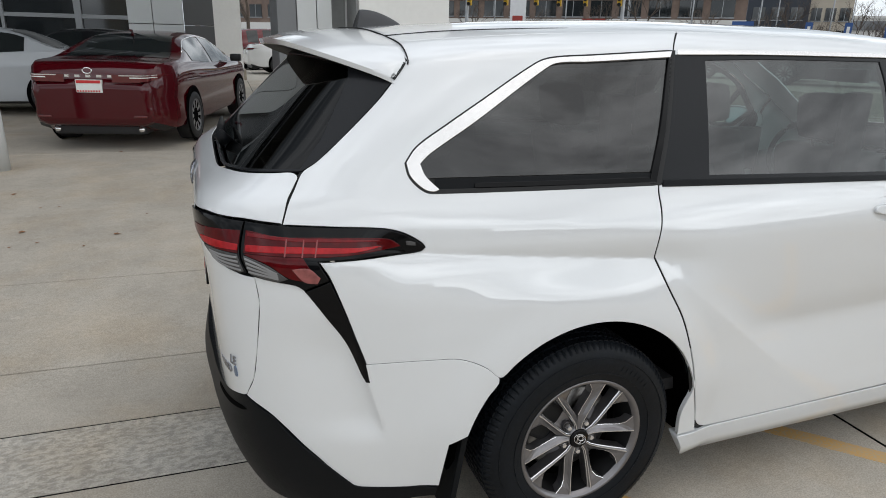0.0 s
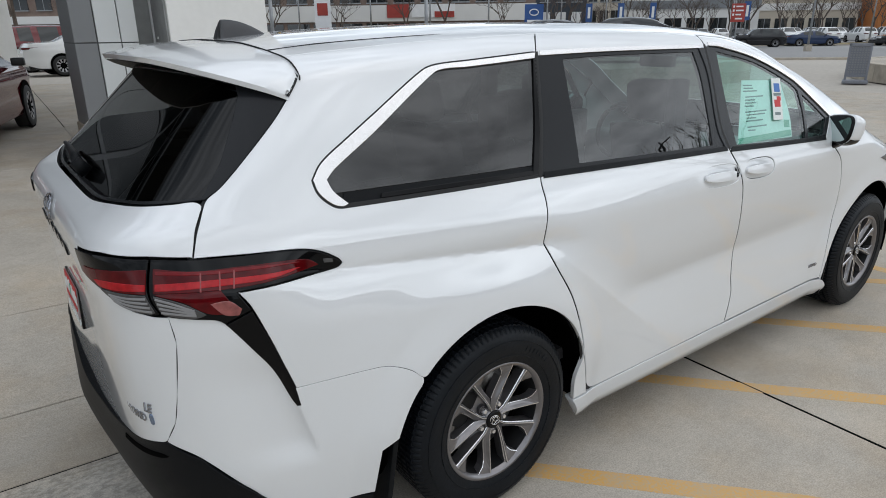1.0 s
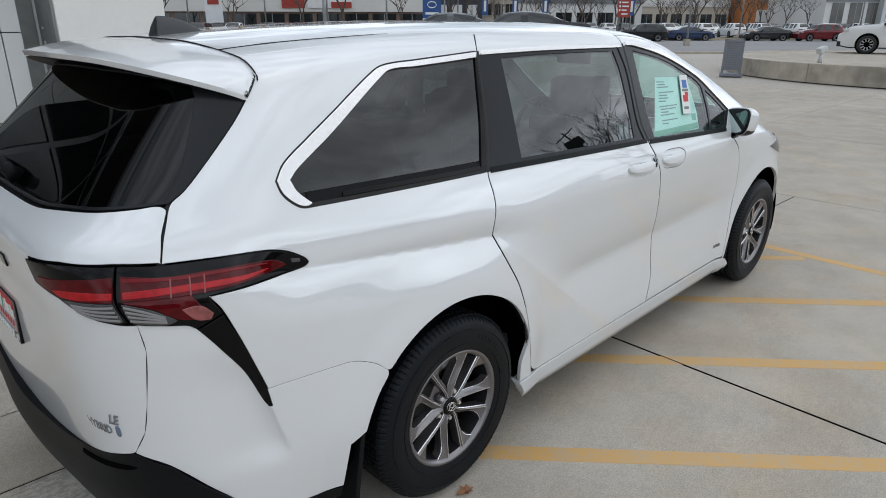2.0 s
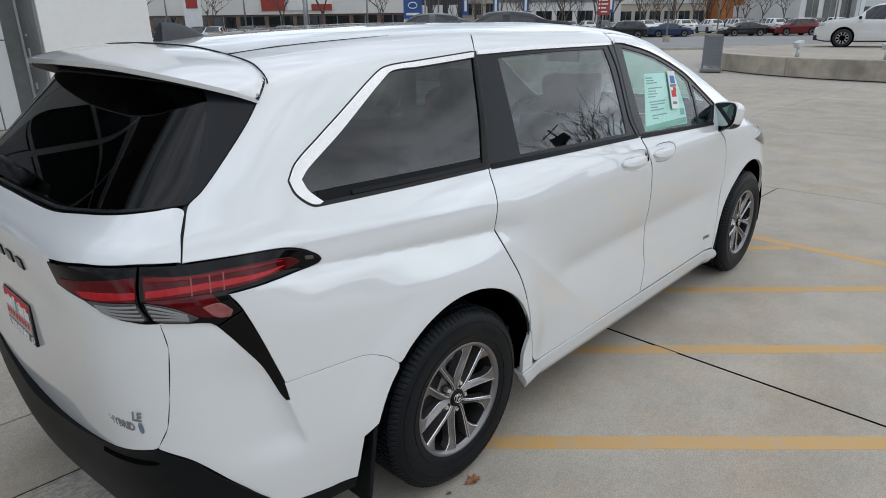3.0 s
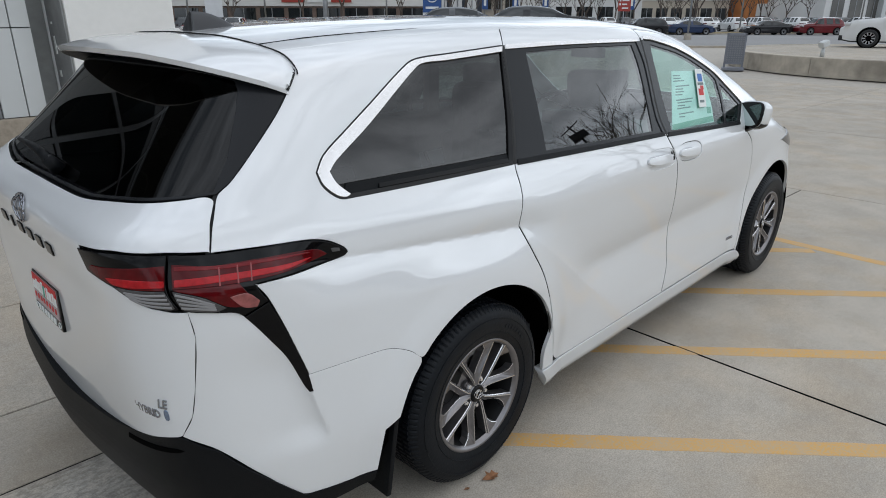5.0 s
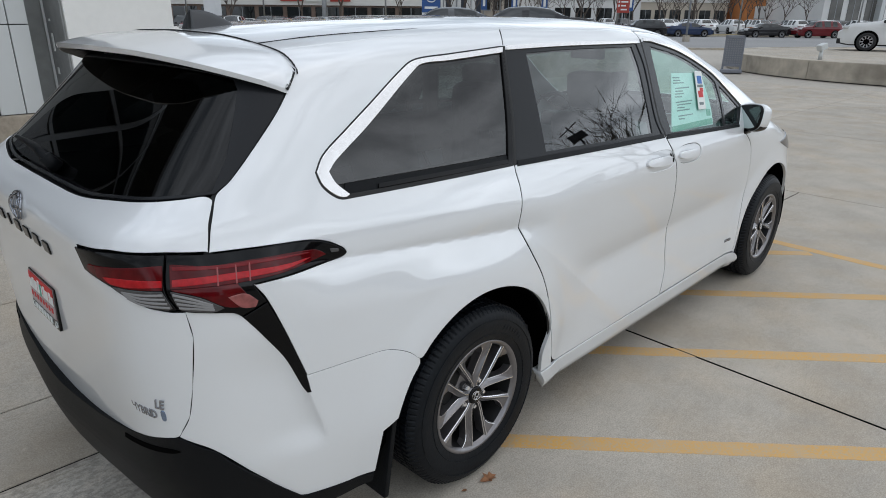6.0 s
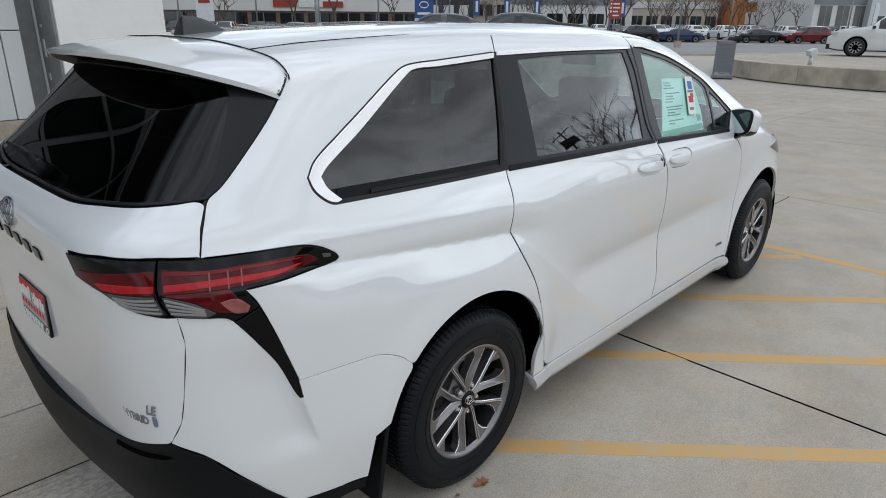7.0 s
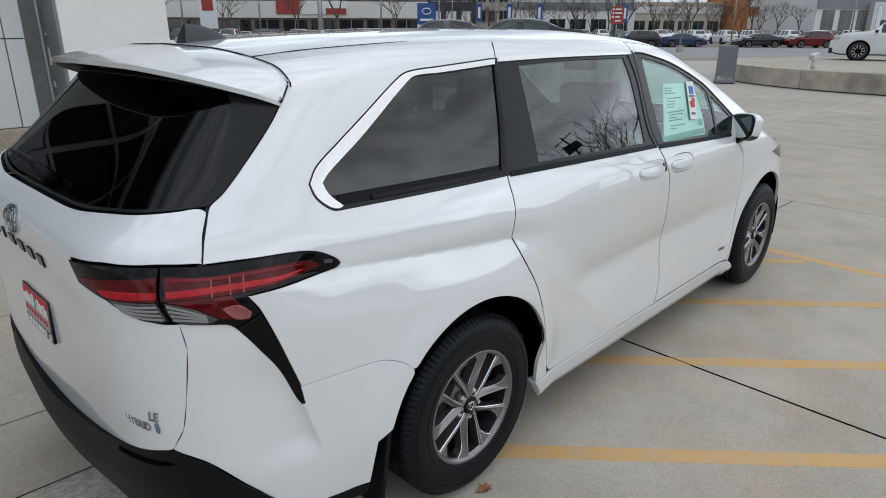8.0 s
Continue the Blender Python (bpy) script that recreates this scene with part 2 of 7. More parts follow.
PANEL_GREY = material("grey_metal_panel", (0.58, 0.595, 0.59), 0.45, metal=0.15, stain=(0.7, 0.05))
PANEL_DARK = material("dark_grey_panel", (0.10, 0.10, 0.10), 0.5, stain=(0.6, 0.15))
WALL_WHITE = material("white_render", (0.80, 0.79, 0.76), 0.8, grain=(12, 0.02), stain=(0.7, 0.03))
PLINTH = material("tan_stone_plinth", (0.34, 0.29, 0.23), 0.85, grain=(20, 0.15), stain=(2, 0.1))
DARK_GLASS = material("dark_shop_glass", (0.012, 0.016, 0.018), 0.05, spec=0.8)
FRAME_GREY = material("grey_window_frame", (0.30, 0.31, 0.32), 0.4, metal=0.4)


# ---- building blocks ----
def mesh_of(name, verts, faces, mat, smooth=False, normals=None, dark=None):
    me = bpy.data.meshes.new(name)
    me.from_pydata([tuple(map(float, v)) for v in verts], [], [tuple(int(i) for i in f) for f in faces])
    if mat:
        me.materials.append(mat)
    # black on the turned-in edges stands in for the shade of panel gaps
    if dark:
        me.materials.append(RUBBER)
        me.polygons.foreach_set("material_index", [1 if i in dark else 0 for i in range(len(me.polygons))])
    if smooth or normals is not None:
        me.polygons.foreach_set("use_smooth", [True] * len(me.polygons))
    me.update()
    if normals is not None:
        me.normals_split_custom_set_from_vertices([tuple(map(float, n)) for n in normals])
    return me


def put(name, me, parent=None, label="", m=None):
    ob = new(name, me)
    if parent is not None:
        ob.parent = parent
    if m is not None:
        ob.matrix_basis = m
    if label:
        ob["label"] = label
    return ob


def part(name, bm, mat, parent=None, label="", smooth=False, m=None):
    me = bpy.data.meshes.new(name)
    bm.to_mesh(me)
    bm.free()
    me.materials.append(mat)
    if smooth:
        me.polygons.foreach_set("use_smooth", [True] * len(me.polygons))
    return put(name, me, parent, label, m)


def thing(name, label, category, group="", kind="", m=None):
    ob = new(name)
    ob.empty_display_size = 0.2
    if m is not None:
        ob.matrix_basis = m
    return tagged(ob, label, category, group, kind)


def box(bm, x0, x1, y0, y1, z0, z1, bevel=0.0):
    b = bmesh.new()
    bmesh.ops.create_cube(b, size=1, matrix=Matrix.Translation(((x0 + x1) / 2, (y0 + y1) / 2, (z0 + z1) / 2)) @ Matrix.Diagonal((abs(x1 - x0), abs(y1 - y0), abs(z1 - z0), 1)))
    if bevel:
        bmesh.ops.bevel(b, geom=b.edges[:], offset=bevel, segments=2, affect="EDGES", profile=0.7)
    me = bpy.data.meshes.new("tmp")
    b.to_mesh(me)
    b.free()
    bm.from_mesh(me)
    bpy.data.meshes.remove(me)
    return bm


def boxed(name, x0, x1, y0, y1, z0, z1, mat, parent=None, bevel=0.0, label="", m=None):
    return part(name, box(bmesh.new(), x0, x1, y0, y1, z0, z1, bevel), mat, parent, label, m=m)


def tube(points, radii, n=8):
    """Vertices and faces of a round bar along points."""
    P = [Vector(p) for p in points]
    vs, fs = [], []
    for i, p in enumerate(P):
        d = (P[min(i + 1, len(P) - 1)] - P[max(i - 1, 0)]).normalized()
        a = d.orthogonal().normalized()
        b = d.cross(a)
        r = radii[i] if hasattr(radii, "__len__") else radii
        for k in range(n):
            t = 2 * math.pi * k / n
            vs.append(p + a * (r * math.cos(t)) + b * (r * math.sin(t)))
    for i in range(len(P) - 1):
        for k in range(n):
            fs.append((i * n + k, i * n + (k + 1) % n, (i + 1) * n + (k + 1) % n, (i + 1) * n + k))
    fs.append(tuple(range(n - 1, -1, -1)))
    fs.append(tuple((len(P) - 1) * n + k for k in range(n)))
    return vs, fs


def bar(name, points, radii, mat, parent=None, n=8, label="", m=None):
    vs, fs = tube(points, radii, n)
    return put(name, mesh_of(name, vs, fs, mat, smooth=True), parent, label, m)


def revolve(profile, n, axis="y"):
    """A body of revolution round the y axis from (radius, y) pairs."""
    vs, fs = [], []
    k = len(profile)
    for i in range(n):
        a = 2 * math.pi * i / n
        for r, y in profile:
            vs.append((r * math.cos(a), y, r * math.sin(a)))
    for i in range(n):
        for j in range(k - 1):
            fs.append((i * k + j, ((i + 1) % n) * k + j, ((i + 1) % n) * k + j + 1, i * k + j + 1))
    return vs, fs


# --- van body surface: one smooth shell, right half; rear axle at x = 0, nose towards +x
def spline(xs, ys, x):
    xs, ys = np.asarray(xs, float), np.asarray(ys, float)
    x = np.clip(np.asarray(x, float), xs[0], xs[-1])
    h, d = np.diff(xs), np.diff(ys, axis=0)
    hh = h.reshape(-1, *[1] * (ys.ndim - 1))
    dd = d / hh
    m = np.zeros_like(ys)
    m[0], m[-1] = dd[0], dd[-1]
    same = dd[:-1] * dd[1:] > 0
    w1, w2 = 2 * hh[1:] + hh[:-1], hh[1:] + 2 * hh[:-1]
    with np.errstate(all="ignore"):
        m[1:-1] = np.where(same, (w1 + w2) / (w1 / np.where(dd[:-1] == 0, 1, dd[:-1]) + w2 / np.where(dd[1:] == 0, 1, dd[1:])), 0)
    i = np.clip(np.searchsorted(xs, x, side="right") - 1, 0, len(h) - 1)
    t = (x - xs[i]) / h[i]
    sh = x.shape + (1,) * (ys.ndim - 1)
    t, hi = t.reshape(sh), h[i].reshape(sh)
    return (ys[i] * (2 * t**3 - 3 * t**2 + 1) + m[i] * hi * (t**3 - 2 * t**2 + t) + ys[i + 1] * (3 * t**2 - 2 * t**3) + m[i + 1] * hi * (t**3 - t**2))

WX = [-0.9, -0.5, 0.1, 1.2, 2.4, 3.2, 3.9]
WZ = [0.20, 0.27, 0.40, 0.60, 0.80, 0.95, 1.06, 1.12, 1.18, 1.26, 1.62, 1.80]
WY = [[.88, .89, .89, .89, .89, .89, .85],
      [.925, .935, .935, .935, .935, .935, .90],
      [.935, .945, .945, .940, .940, .945, .92],
      [.940, .950, .960, .942, .942, .958, .93],
      [.938, .950, .970, .962, .962, .960, .92],
      [.932, .946, .968, .974, .974, .955, .90],
      [.918, .934, .960, .976, .972, .94, .88],
      [.895, .912, .943, .966, .960, .92, .86],
      [.868, .886, .920, .945, .938, .90, .84],
      [.832, .850, .884, .905, .900, .87, .80],
      [.682, .692, .704, .712, .700, .67, .60],
      [.575, .590, .612, .620, .61, .58, .50]]
WT = np.array(WY).T.tolist()
TOPX = [-1.0, -0.75, -0.55, 0.0, 0.6, 1.2, 1.7, 2.0, 2.3, 2.7, 3.1, 3.6, 4.0]
TOPZ = [1.655, 1.675, 1.70, 1.738, 1.755, 1.752, 1.728, 1.695, 1.60, 1.40, 1.20, 1.07, 0.95]
X0Z = [0.20, 0.27, 0.40, 0.52, 0.66, 0.83, 1.00, 1.12, 1.17, 1.22, 1.27, 1.32, 1.60, 1.68]
X0X = [-0.98, -1.03, -1.085, -1.112, -1.125, -1.138, -1.15, -1.166, -1.168, -1.145, -1.07, -1.005, -0.74, -0.66]
X1Z = [0.2, 0.3, 0.5, 0.8, 1.0, 1.1]
X1X = [3.90, 4.02, 4.07, 4.06, 3.98, 3.9]
RP, RQ = 2.2, 9.0
FL = 0.9
def smooth(a, b, x):
    t = np.clip((x - a) / (b - a), 0, 1)
    return t * t * (3 - 2 * t)
def top(x): return spline(TOPX, TOPZ, x)
def half(x, z):
    """Half width of the shell at x and height z."""
    x, z = np.broadcast_arrays(np.asarray(x, float), np.asarray(z, float))
    shp = x.shape
    x, z = x.ravel(), z.ravel()
    rows = spline(WZ, WY, z)
    j = np.clip(np.searchsorted(WX, x) - 1, 0, len(WX) - 2)
    w = np.zeros_like(x)
    # cubic across the stations
    xs = np.array(WX)
    t = (np.clip(x, xs[0], xs[-1]) - xs[j]) / (xs[j + 1] - xs[j])
    k = np.arange(len(x))
    a, b, c, d = rows[k, np.clip(j - 1, 0, None)], rows[k, j], rows[k, j + 1], rows[k, np.clip(j + 2, None, len(WX) - 1)]
    m0 = (c - a) / (xs[j + 1] - xs[np.clip(j - 1, 0, None)]) * (xs[j + 1] - xs[j])
    m1 = (d - b) / (xs[np.clip(j + 2, None, len(WX) - 1)] - xs[j]) * (xs[j + 1] - xs[j])
    w = b * (2 * t**3 - 3 * t**2 + 1) + m0 * (t**3 - 2 * t**2 + t) + c * (3 * t**2 - 2 * t**3) + m1 * (t**3 - t**2)
    # wheel arch lips
    for ax in (0.0, 3.06):
        r = np.hypot(x - ax, z - 0.37)
        w = w + 0.018 * smooth(0.60, 0.47, r) * smooth(1.0, .7, z) + (0.016 * smooth(0.80, 0.50, r) * smooth(1.02, 0.90, z) * smooth(0.30, 0.55, z) if ax == 0 else 0)
    # hollow of the doors below the shoulder, a soft valley cut off by the flare of the rear arch
    ease = 1 - (1 - np.clip((x + 1.35 * (z - 1.0) - 0.21) / 0.30, 0, 1))**2
    dz = z - (0.68 + 0.015 * (x - 1.4))
    g = np.exp(-(np.sqrt(dz**2 + 0.018**2) - 0.018) / np.where(dz > 0, 0.15, 0.17)) * ease * smooth(2.75, 2.1, x) * smooth(0.30, 0.42, z) * smooth(1.06, 0.94, z)
    w = w - 0.034 * g
    # shoulder valley: upright above, turned to the sky below; and the fold of the bumper under the lamp
    h = z - (1.024 - 0.095 * x)
    v = np.where(h > 0, np.clip(1 - h / 0.11, 0, 1), np.clip(1 + h / 0.15, 0, 1))**1.5
    w = w - 0.026 * v * smooth(-0.80, -0.60, x) * smooth(0.50, 0.15, x)
    e = np.maximum(-0.735 + 0.28 * (0.707 - z) - x, 0)
    w = w - 0.025 * (1 - np.exp(-e / 0.016)) * np.exp(-(e / 0.16)**2) * smooth(0.50, 0.60, z) * smooth(0.95, 0.78, z)
    # roof edge
    zt = top(x)
    zc = zt - 0.125 - 0.10 * smooth(1.7, 2.3, x)
    tau = np.clip((z - zc) / (zt - zc), 0, 1)
    w = w * (1 - tau**3.0)**(1 / 3.4)
    return w.reshape(shp)
def ends(x, z):
    """Fraction of the half width that the rounded tail and nose leave at x."""
    a = np.clip(1 - (x - spline(X0Z, X0X, z)) / (0.62 - 0.17 * smooth(1.1, 1.35, z)), 0, 1)
    r = np.clip(1 - a**RP, 0, 1)**(1 / RQ)
    b = np.clip(1 - (spline(X1Z, X1X, z) - x) / FL, 0, 1)
    f = np.clip(1 - b**2.5, 0, 1)**(1 / 2.5)
    return r * f
def width(x, z): return half(x, z) * ends(x, z)
def side_exact(s, z):
    """The point whose x + |y| - 1 is s, at height z, on the right side: the first one from the tail."""
    X = np.linspace(-1.26, 4.1, 700)
    rows = z[0]
    reach = np.maximum.accumulate(X[:, None] + width(*np.meshgrid(X, rows, indexing="ij")) - 1, axis=0)
    lo, hi = np.empty_like(s), np.empty_like(s)
    for j in range(len(rows)):
        i = np.clip(np.searchsorted(reach[:, j], s[:, j], side="right"), 1, len(X) - 1)
        lo[:, j], hi[:, j] = X[i - 1], X[i]
    for _ in range(16):
        mid = (lo + hi) / 2
        big = mid + width(mid, z) - 1 > s
        hi, lo = np.where(big, mid, hi), np.where(big, lo, mid)
    x = np.maximum((lo + hi) / 2, spline(X0Z, X0X, z))
    return np.stack([x, -(s + 1 - x), z], -1)
TS, TZ, TH = -2.4, 0.18, 0.009
TAB = side_exact(*np.meshgrid(TS + TH * np.arange(690), TZ + TH * np.arange(176), indexing="ij"))[..., 0]
def cubic(t):
    return ((-t**3 + 2 * t**2 - t) / 2, (3 * t**3 - 5 * t**2 + 2) / 2, (-3 * t**3 + 4 * t**2 + t) / 2, (t**3 - t**2) / 2)
def side(s, z):
    """The same, read smoothly from a table."""
    s, z = np.broadcast_arrays(np.asarray(s, float), np.asarray(z, float))
    a, b = np.clip((s - TS) / TH, 1, TAB.shape[0] - 3.001), np.clip((z - TZ) / TH, 1, TAB.shape[1] - 3.001)
    i, j = a.astype(int), b.astype(int)
    wa, wb = cubic(a - i), cubic(b - j)
    x = sum(wa[k] * wb[l] * TAB[i + k - 1, j + l - 1] for k in range(4) for l in range(4))
    return np.stack([x, -(s + 1 - x), z], -1)
def roof(x, y):
    x, y = np.broadcast_arrays(np.asarray(x, float), np.asarray(y, float))
    zt = top(x)
    lo, hi = zt - 0.35, zt + 0.0
    for _ in range(26):
        mid = (lo + hi) / 2
        big = width(x, mid) > np.abs(y)
        lo, hi = np.where(big, mid, lo), np.where(big, hi, mid)
    return np.stack([x, y, (lo + hi) / 2], -1)


# ---- panels cut out of the van's shell ----
def tail(u, z):
    """The point of the tail u along the shell from its middle line (right: plus), at height z."""
    u, z = np.broadcast_arrays(np.asarray(u, float), np.asarray(z, float))
    p = side(spline(X0Z, X0X, z) - 1 + np.abs(u) + 1e-6, z)
    p[..., 1] *= np.sign(u + 1e-12)
    return p


def along(s, z):
    """From the side's s to the tail's u."""
    return s - float(spline(X0Z, X0X, z)) + 1


def tail_line(pts, step=0.02):
    """The same for a line of points, closely spaced."""
    out = []
    for (s0, z0), (s1, z1) in zip(pts, pts[1:]):
        n = max(1, int(math.ceil(max(abs(z1 - z0), abs(s1 - s0) / 4) / step)))
        out += [(along(s0 + (s1 - s0) * k / n, z0 + (z1 - z0) * k / n), z0 + (z1 - z0) * k / n) for k in range(n)]
    return out + [(along(*pts[-1]), pts[-1][1])]


def on_side(x, z):
    """From x to the side's s."""
    return x + float(width(np.array(x), np.array(z))) - 1


def rounded(pts, step, sharp=42):
    """A closed outline through pts, curved but for its sharp corners."""
    P = np.array([p[:2] for p in pts], float)
    n, out = len(P), []
    keen = []
    for i in range(n):
        a, b = P[i] - P[i - 1], P[(i + 1) % n] - P[i]
        c = np.dot(a, b) / (np.linalg.norm(a) * np.linalg.norm(b) + 1e-12)
        keen.append(math.degrees(math.acos(max(-1, min(1, c)))) > sharp)
    for i in range(n):
        j = (i + 1) % n
        p, q = P[i], P[j]
        ln = np.linalg.norm(q - p)
        tan = []
        for k, e in ((i, p), (j, q)):
            if keen[k]:
                tan.append(q - p)
            else:
                d = P[(k + 1) % n] - P[k - 1]
                tan.append(d / (np.linalg.norm(d) + 1e-12) * ln)
        m = max(1, int(math.ceil(ln / step)))
        for k in range(m):
            t = k / m
            out.append(p * (2 * t**3 - 3 * t**2 + 1) + tan[0] * (t**3 - 2 * t**2 + t) + q * (3 * t**2 - 2 * t**3) + tan[1] * (t**3 - t**2))
    return np.array(out)


def grown(P, d):
    """The outline P moved outwards by d."""
    a, b = P - np.roll(P, 1, 0), np.roll(P, -1, 0) - P
    t = a / (np.linalg.norm(a, axis=1, keepdims=True) + 1e-12) + b / (np.linalg.norm(b, axis=1, keepdims=True) + 1e-12)
    t /= np.linalg.norm(t, axis=1, keepdims=True) + 1e-12
    area = np.sum(P[:, 0] * np.roll(P[:, 1], -1) - P[:, 1] * np.roll(P[:, 0], -1))
    return P + np.stack([t[:, 1], -t[:, 0]], 1) * (d if area > 0 else -d)


def within(P, q):
    x, y = q[:, 0], q[:, 1]
    c = np.zeros(len(q), bool)
    for (x0, y0), (x1, y1) in zip(P, np.roll(P, -1, 0)):
        m = (y0 > y) != (y1 > y)
        c ^= m & (x < (x1 - x0) * (y - y0) / ((y1 - y0) if y1 != y0 else 1e-12) + x0)
    return c


def faced(fn, a, b):
    """Points and outward normals of the map fn at (a, b)."""
    e = 0.003
    p = fn(a, b)
    n = np.cross(fn(a + e, b) - fn(a - e, b), fn(a, b + e) - fn(a, b - e))
    n /= np.linalg.norm(n, axis=-1, keepdims=True) + 1e-12
    turn = np.sum(n * (p - np.array([1.4, 0, 0.8])), -1) < 0
    n[turn] *= -1
    return p, n


CUT = {}


def shell(fn, outline, gap=0.006, depth=0.018, grid=0.03, holes=(), lift=0.0, step=0.014, rim=0.0016, folds=()):
    """A skin cut from the map fn; the second side of the van takes the same one, mirrored."""
    key = (repr(outline), repr(holes), gap, depth, lift if not callable(lift) else "by place")
    if key not in CUT:
        CUT[key] = cut_shell(fn, outline, gap, depth, grid, holes, lift, step, rim, folds)
    return CUT[key]


def cut_shell(fn, outline, gap=0.004, depth=0.018, grid=0.03, holes=(), lift=0.0, step=0.014, rim=0.0016, folds=()):
    """A skin cut from the map fn, its edges turned in: vertices, faces, normals."""
    from mathutils.geometry import delaunay_2d_cdt
    loops = [grown(rounded(outline, step), -gap / 2)] + [grown(rounded(h, step), gap / 2) for h in holes]
    lo, hi = loops[0].min(0), loops[0].max(0)
    g = np.stack(np.meshgrid(np.arange(lo[0], hi[0], grid), np.arange(lo[1], hi[1], grid)), -1).reshape(-1, 2)
    ok = within(loops[0], g)
    for h in loops[1:]:
        ok &= ~within(h, g)
    g = g[ok]
    edge = np.concatenate(loops)
    if folds:                                   # close rows of points on both sides of a crease keep it crisp
        rows = []
        for line in folds:
            L = np.array(line, float)
            d = np.gradient(L, axis=0)
            o = np.stack([-d[:, 1], d[:, 0]], 1) / (np.linalg.norm(d, axis=1, keepdims=True) + 1e-12)
            rows += [L + o * k for k in (-0.011, -0.0035, 0.0035, 0.011)]
        rows = np.concatenate(rows)
        far_off = np.array([np.min((rows[:, 0] - x)**2 + (rows[:, 1] - y)**2) for x, y in g])
        g = g[far_off > 0.011**2]
        rows = rows[within(grown(loops[0], -0.006), rows)]
        g = np.concatenate([g, rows])
    if len(g):
        near = np.array([np.min((edge[:, 0] - x)**2 + (edge[:, 1] - y)**2) for x, y in g])
        g = g[near > (0.2 * grid if folds else 0.45 * grid)**2]
    flat = np.concatenate([edge, g]) if len(g) else edge
    ties, base = [], 0
    for l in loops:
        ties += [(base + i, base + (i + 1) % len(l)) for i in range(len(l))]
        base += len(l)
    vs2, _, tris, *_ = delaunay_2d_cdt([Vector(v) for v in flat], ties, [], 0, 1e-7)
    V = np.array([tuple(v) for v in vs2])
    T = np.array([t for t in tris if len(t) == 3])
    mid = V[T].mean(1)
    keep = within(loops[0], mid)
    for h in loops[1:]:
        keep &= ~within(h, mid)
    T = T[keep]
    p, n = faced(fn, V[:, 0], V[:, 1])
    raise_by = lift(V[:, 0], V[:, 1]) if callable(lift) else lift
    p = p + n * np.reshape(raise_by, (-1, 1))
    c = np.cross(p[T[:, 1]] - p[T[:, 0]], p[T[:, 2]] - p[T[:, 0]])
    flip = np.sum(c * n[T[:, 0]], -1) < 0
    T[flip] = T[flip][:, ::-1]
    verts, norms, faces, inner = list(p), list(n), [tuple(t) for t in T], set()
    for k, l in enumerate(loops):
        q, m = faced(fn, l[:, 0], l[:, 1])
        up = lift(l[:, 0], l[:, 1]) if callable(lift) else lift
        q = q + m * np.reshape(up, (-1, 1))
        t = np.roll(q, -1, 0) - np.roll(q, 1, 0)
        t /= np.linalg.norm(t, axis=1, keepdims=True) + 1e-12
        o = np.cross(t, m)
        away, _ = faced(fn, *grown(l, 0.003 if k == 0 else -0.003).T)
        if np.sum((away - fn(l[:, 0], l[:, 1])) * o) < 0:
            o = -o
        N = len(l)
        b0 = len(verts)
        rings = ((q, m), (q + o * rim - m * rim, (m + o) / 1.414), (q + o * rim - m * (2 * rim), o), (q + o * rim - m * depth, o))
        for a, b in rings:
            verts += list(a)
            norms += list(b)
        for r in range(3):
            for i in range(N):
                j = (i + 1) % N
                f = (b0 + r * N + i, b0 + r * N + j, b0 + (r + 1) * N + j, b0 + (r + 1) * N + i)
                fn_ = np.cross(verts[f[1]] - verts[f[0]], verts[f[3]] - verts[f[0]])
                # deep edge faces, blackened so that the gaps read as dark lines
                if r == 2 and k < 2 and all(math.hypot(q[i][0] - ax, q[i][2] - 0.37) > 0.49 for ax in (0.0, 3.06)):
                    inner.add(len(faces))
                faces.append(f if np.dot(fn_, norms[f[0]] + norms[f[3]]) >= 0 else f[::-1])
    return np.array(verts), faces, np.array(norms), inner


def skin(name, data, mat, parent, label="", mirror=False, dark=True):
    v, f, n, inner = data
    if mirror:
        v, n, f = v * (1, -1, 1), n * (1, -1, 1), [t[::-1] for t in f]
    return put(name, mesh_of(name, v, f, mat, normals=n, dark=inner if mat is WHITE and dark else None), parent, label)


def both(pts):
    """A tail outline from its right half, from the middle of the top or bottom round to the middle again."""
    return list(pts) + [(-u, z) for u, z in reversed(pts) if u > 1e-6]


def capsule(a, b, ra, rb, n=20):
    """A rounded lozenge outline about (a, b)."""
    return [(a + ra * math.copysign(abs(math.cos(t))**0.7, math.cos(t)), b + rb * math.copysign(abs(math.sin(t))**0.8, math.sin(t)) - (math.cos(t) * ra) * 0.06) for t in [2 * math.pi * i / n for i in range(n)]]


def ribbon(pts, w):
    """A closed strip of width w along an open line."""
    P = np.array(pts, float)
    d = np.gradient(P, axis=0)
    d /= np.linalg.norm(d, axis=1, keepdims=True)
    o = np.stack([-d[:, 1], d[:, 0]], 1) * w / 2
    return [tuple(p) for p in P + o] + [tuple(p) for p in (P - o)[::-1]]


def arc(cx, r, a0, a1, n=14, cz=0.37):
    """Points of a wheel arch in s and z, between two angles from the front horizontal."""
    out = []
    for i in range(n + 1):
        a = math.radians(a0 + (a1 - a0) * i / n)
        x, z = cx + r * math.cos(a), cz + r * math.sin(a)
        out.append((on_side(x, z), z))
    return out


van = thing("minivan", "pearl white minivan with dark privacy glass, parked on concrete slabs", "minivan")
EDGE_DROP = 0.045      # the side panels end this far under the roof line


def drop(x): return EDGE_DROP + 0.10 * smooth(1.7, 2.3, np.asarray(x, float))


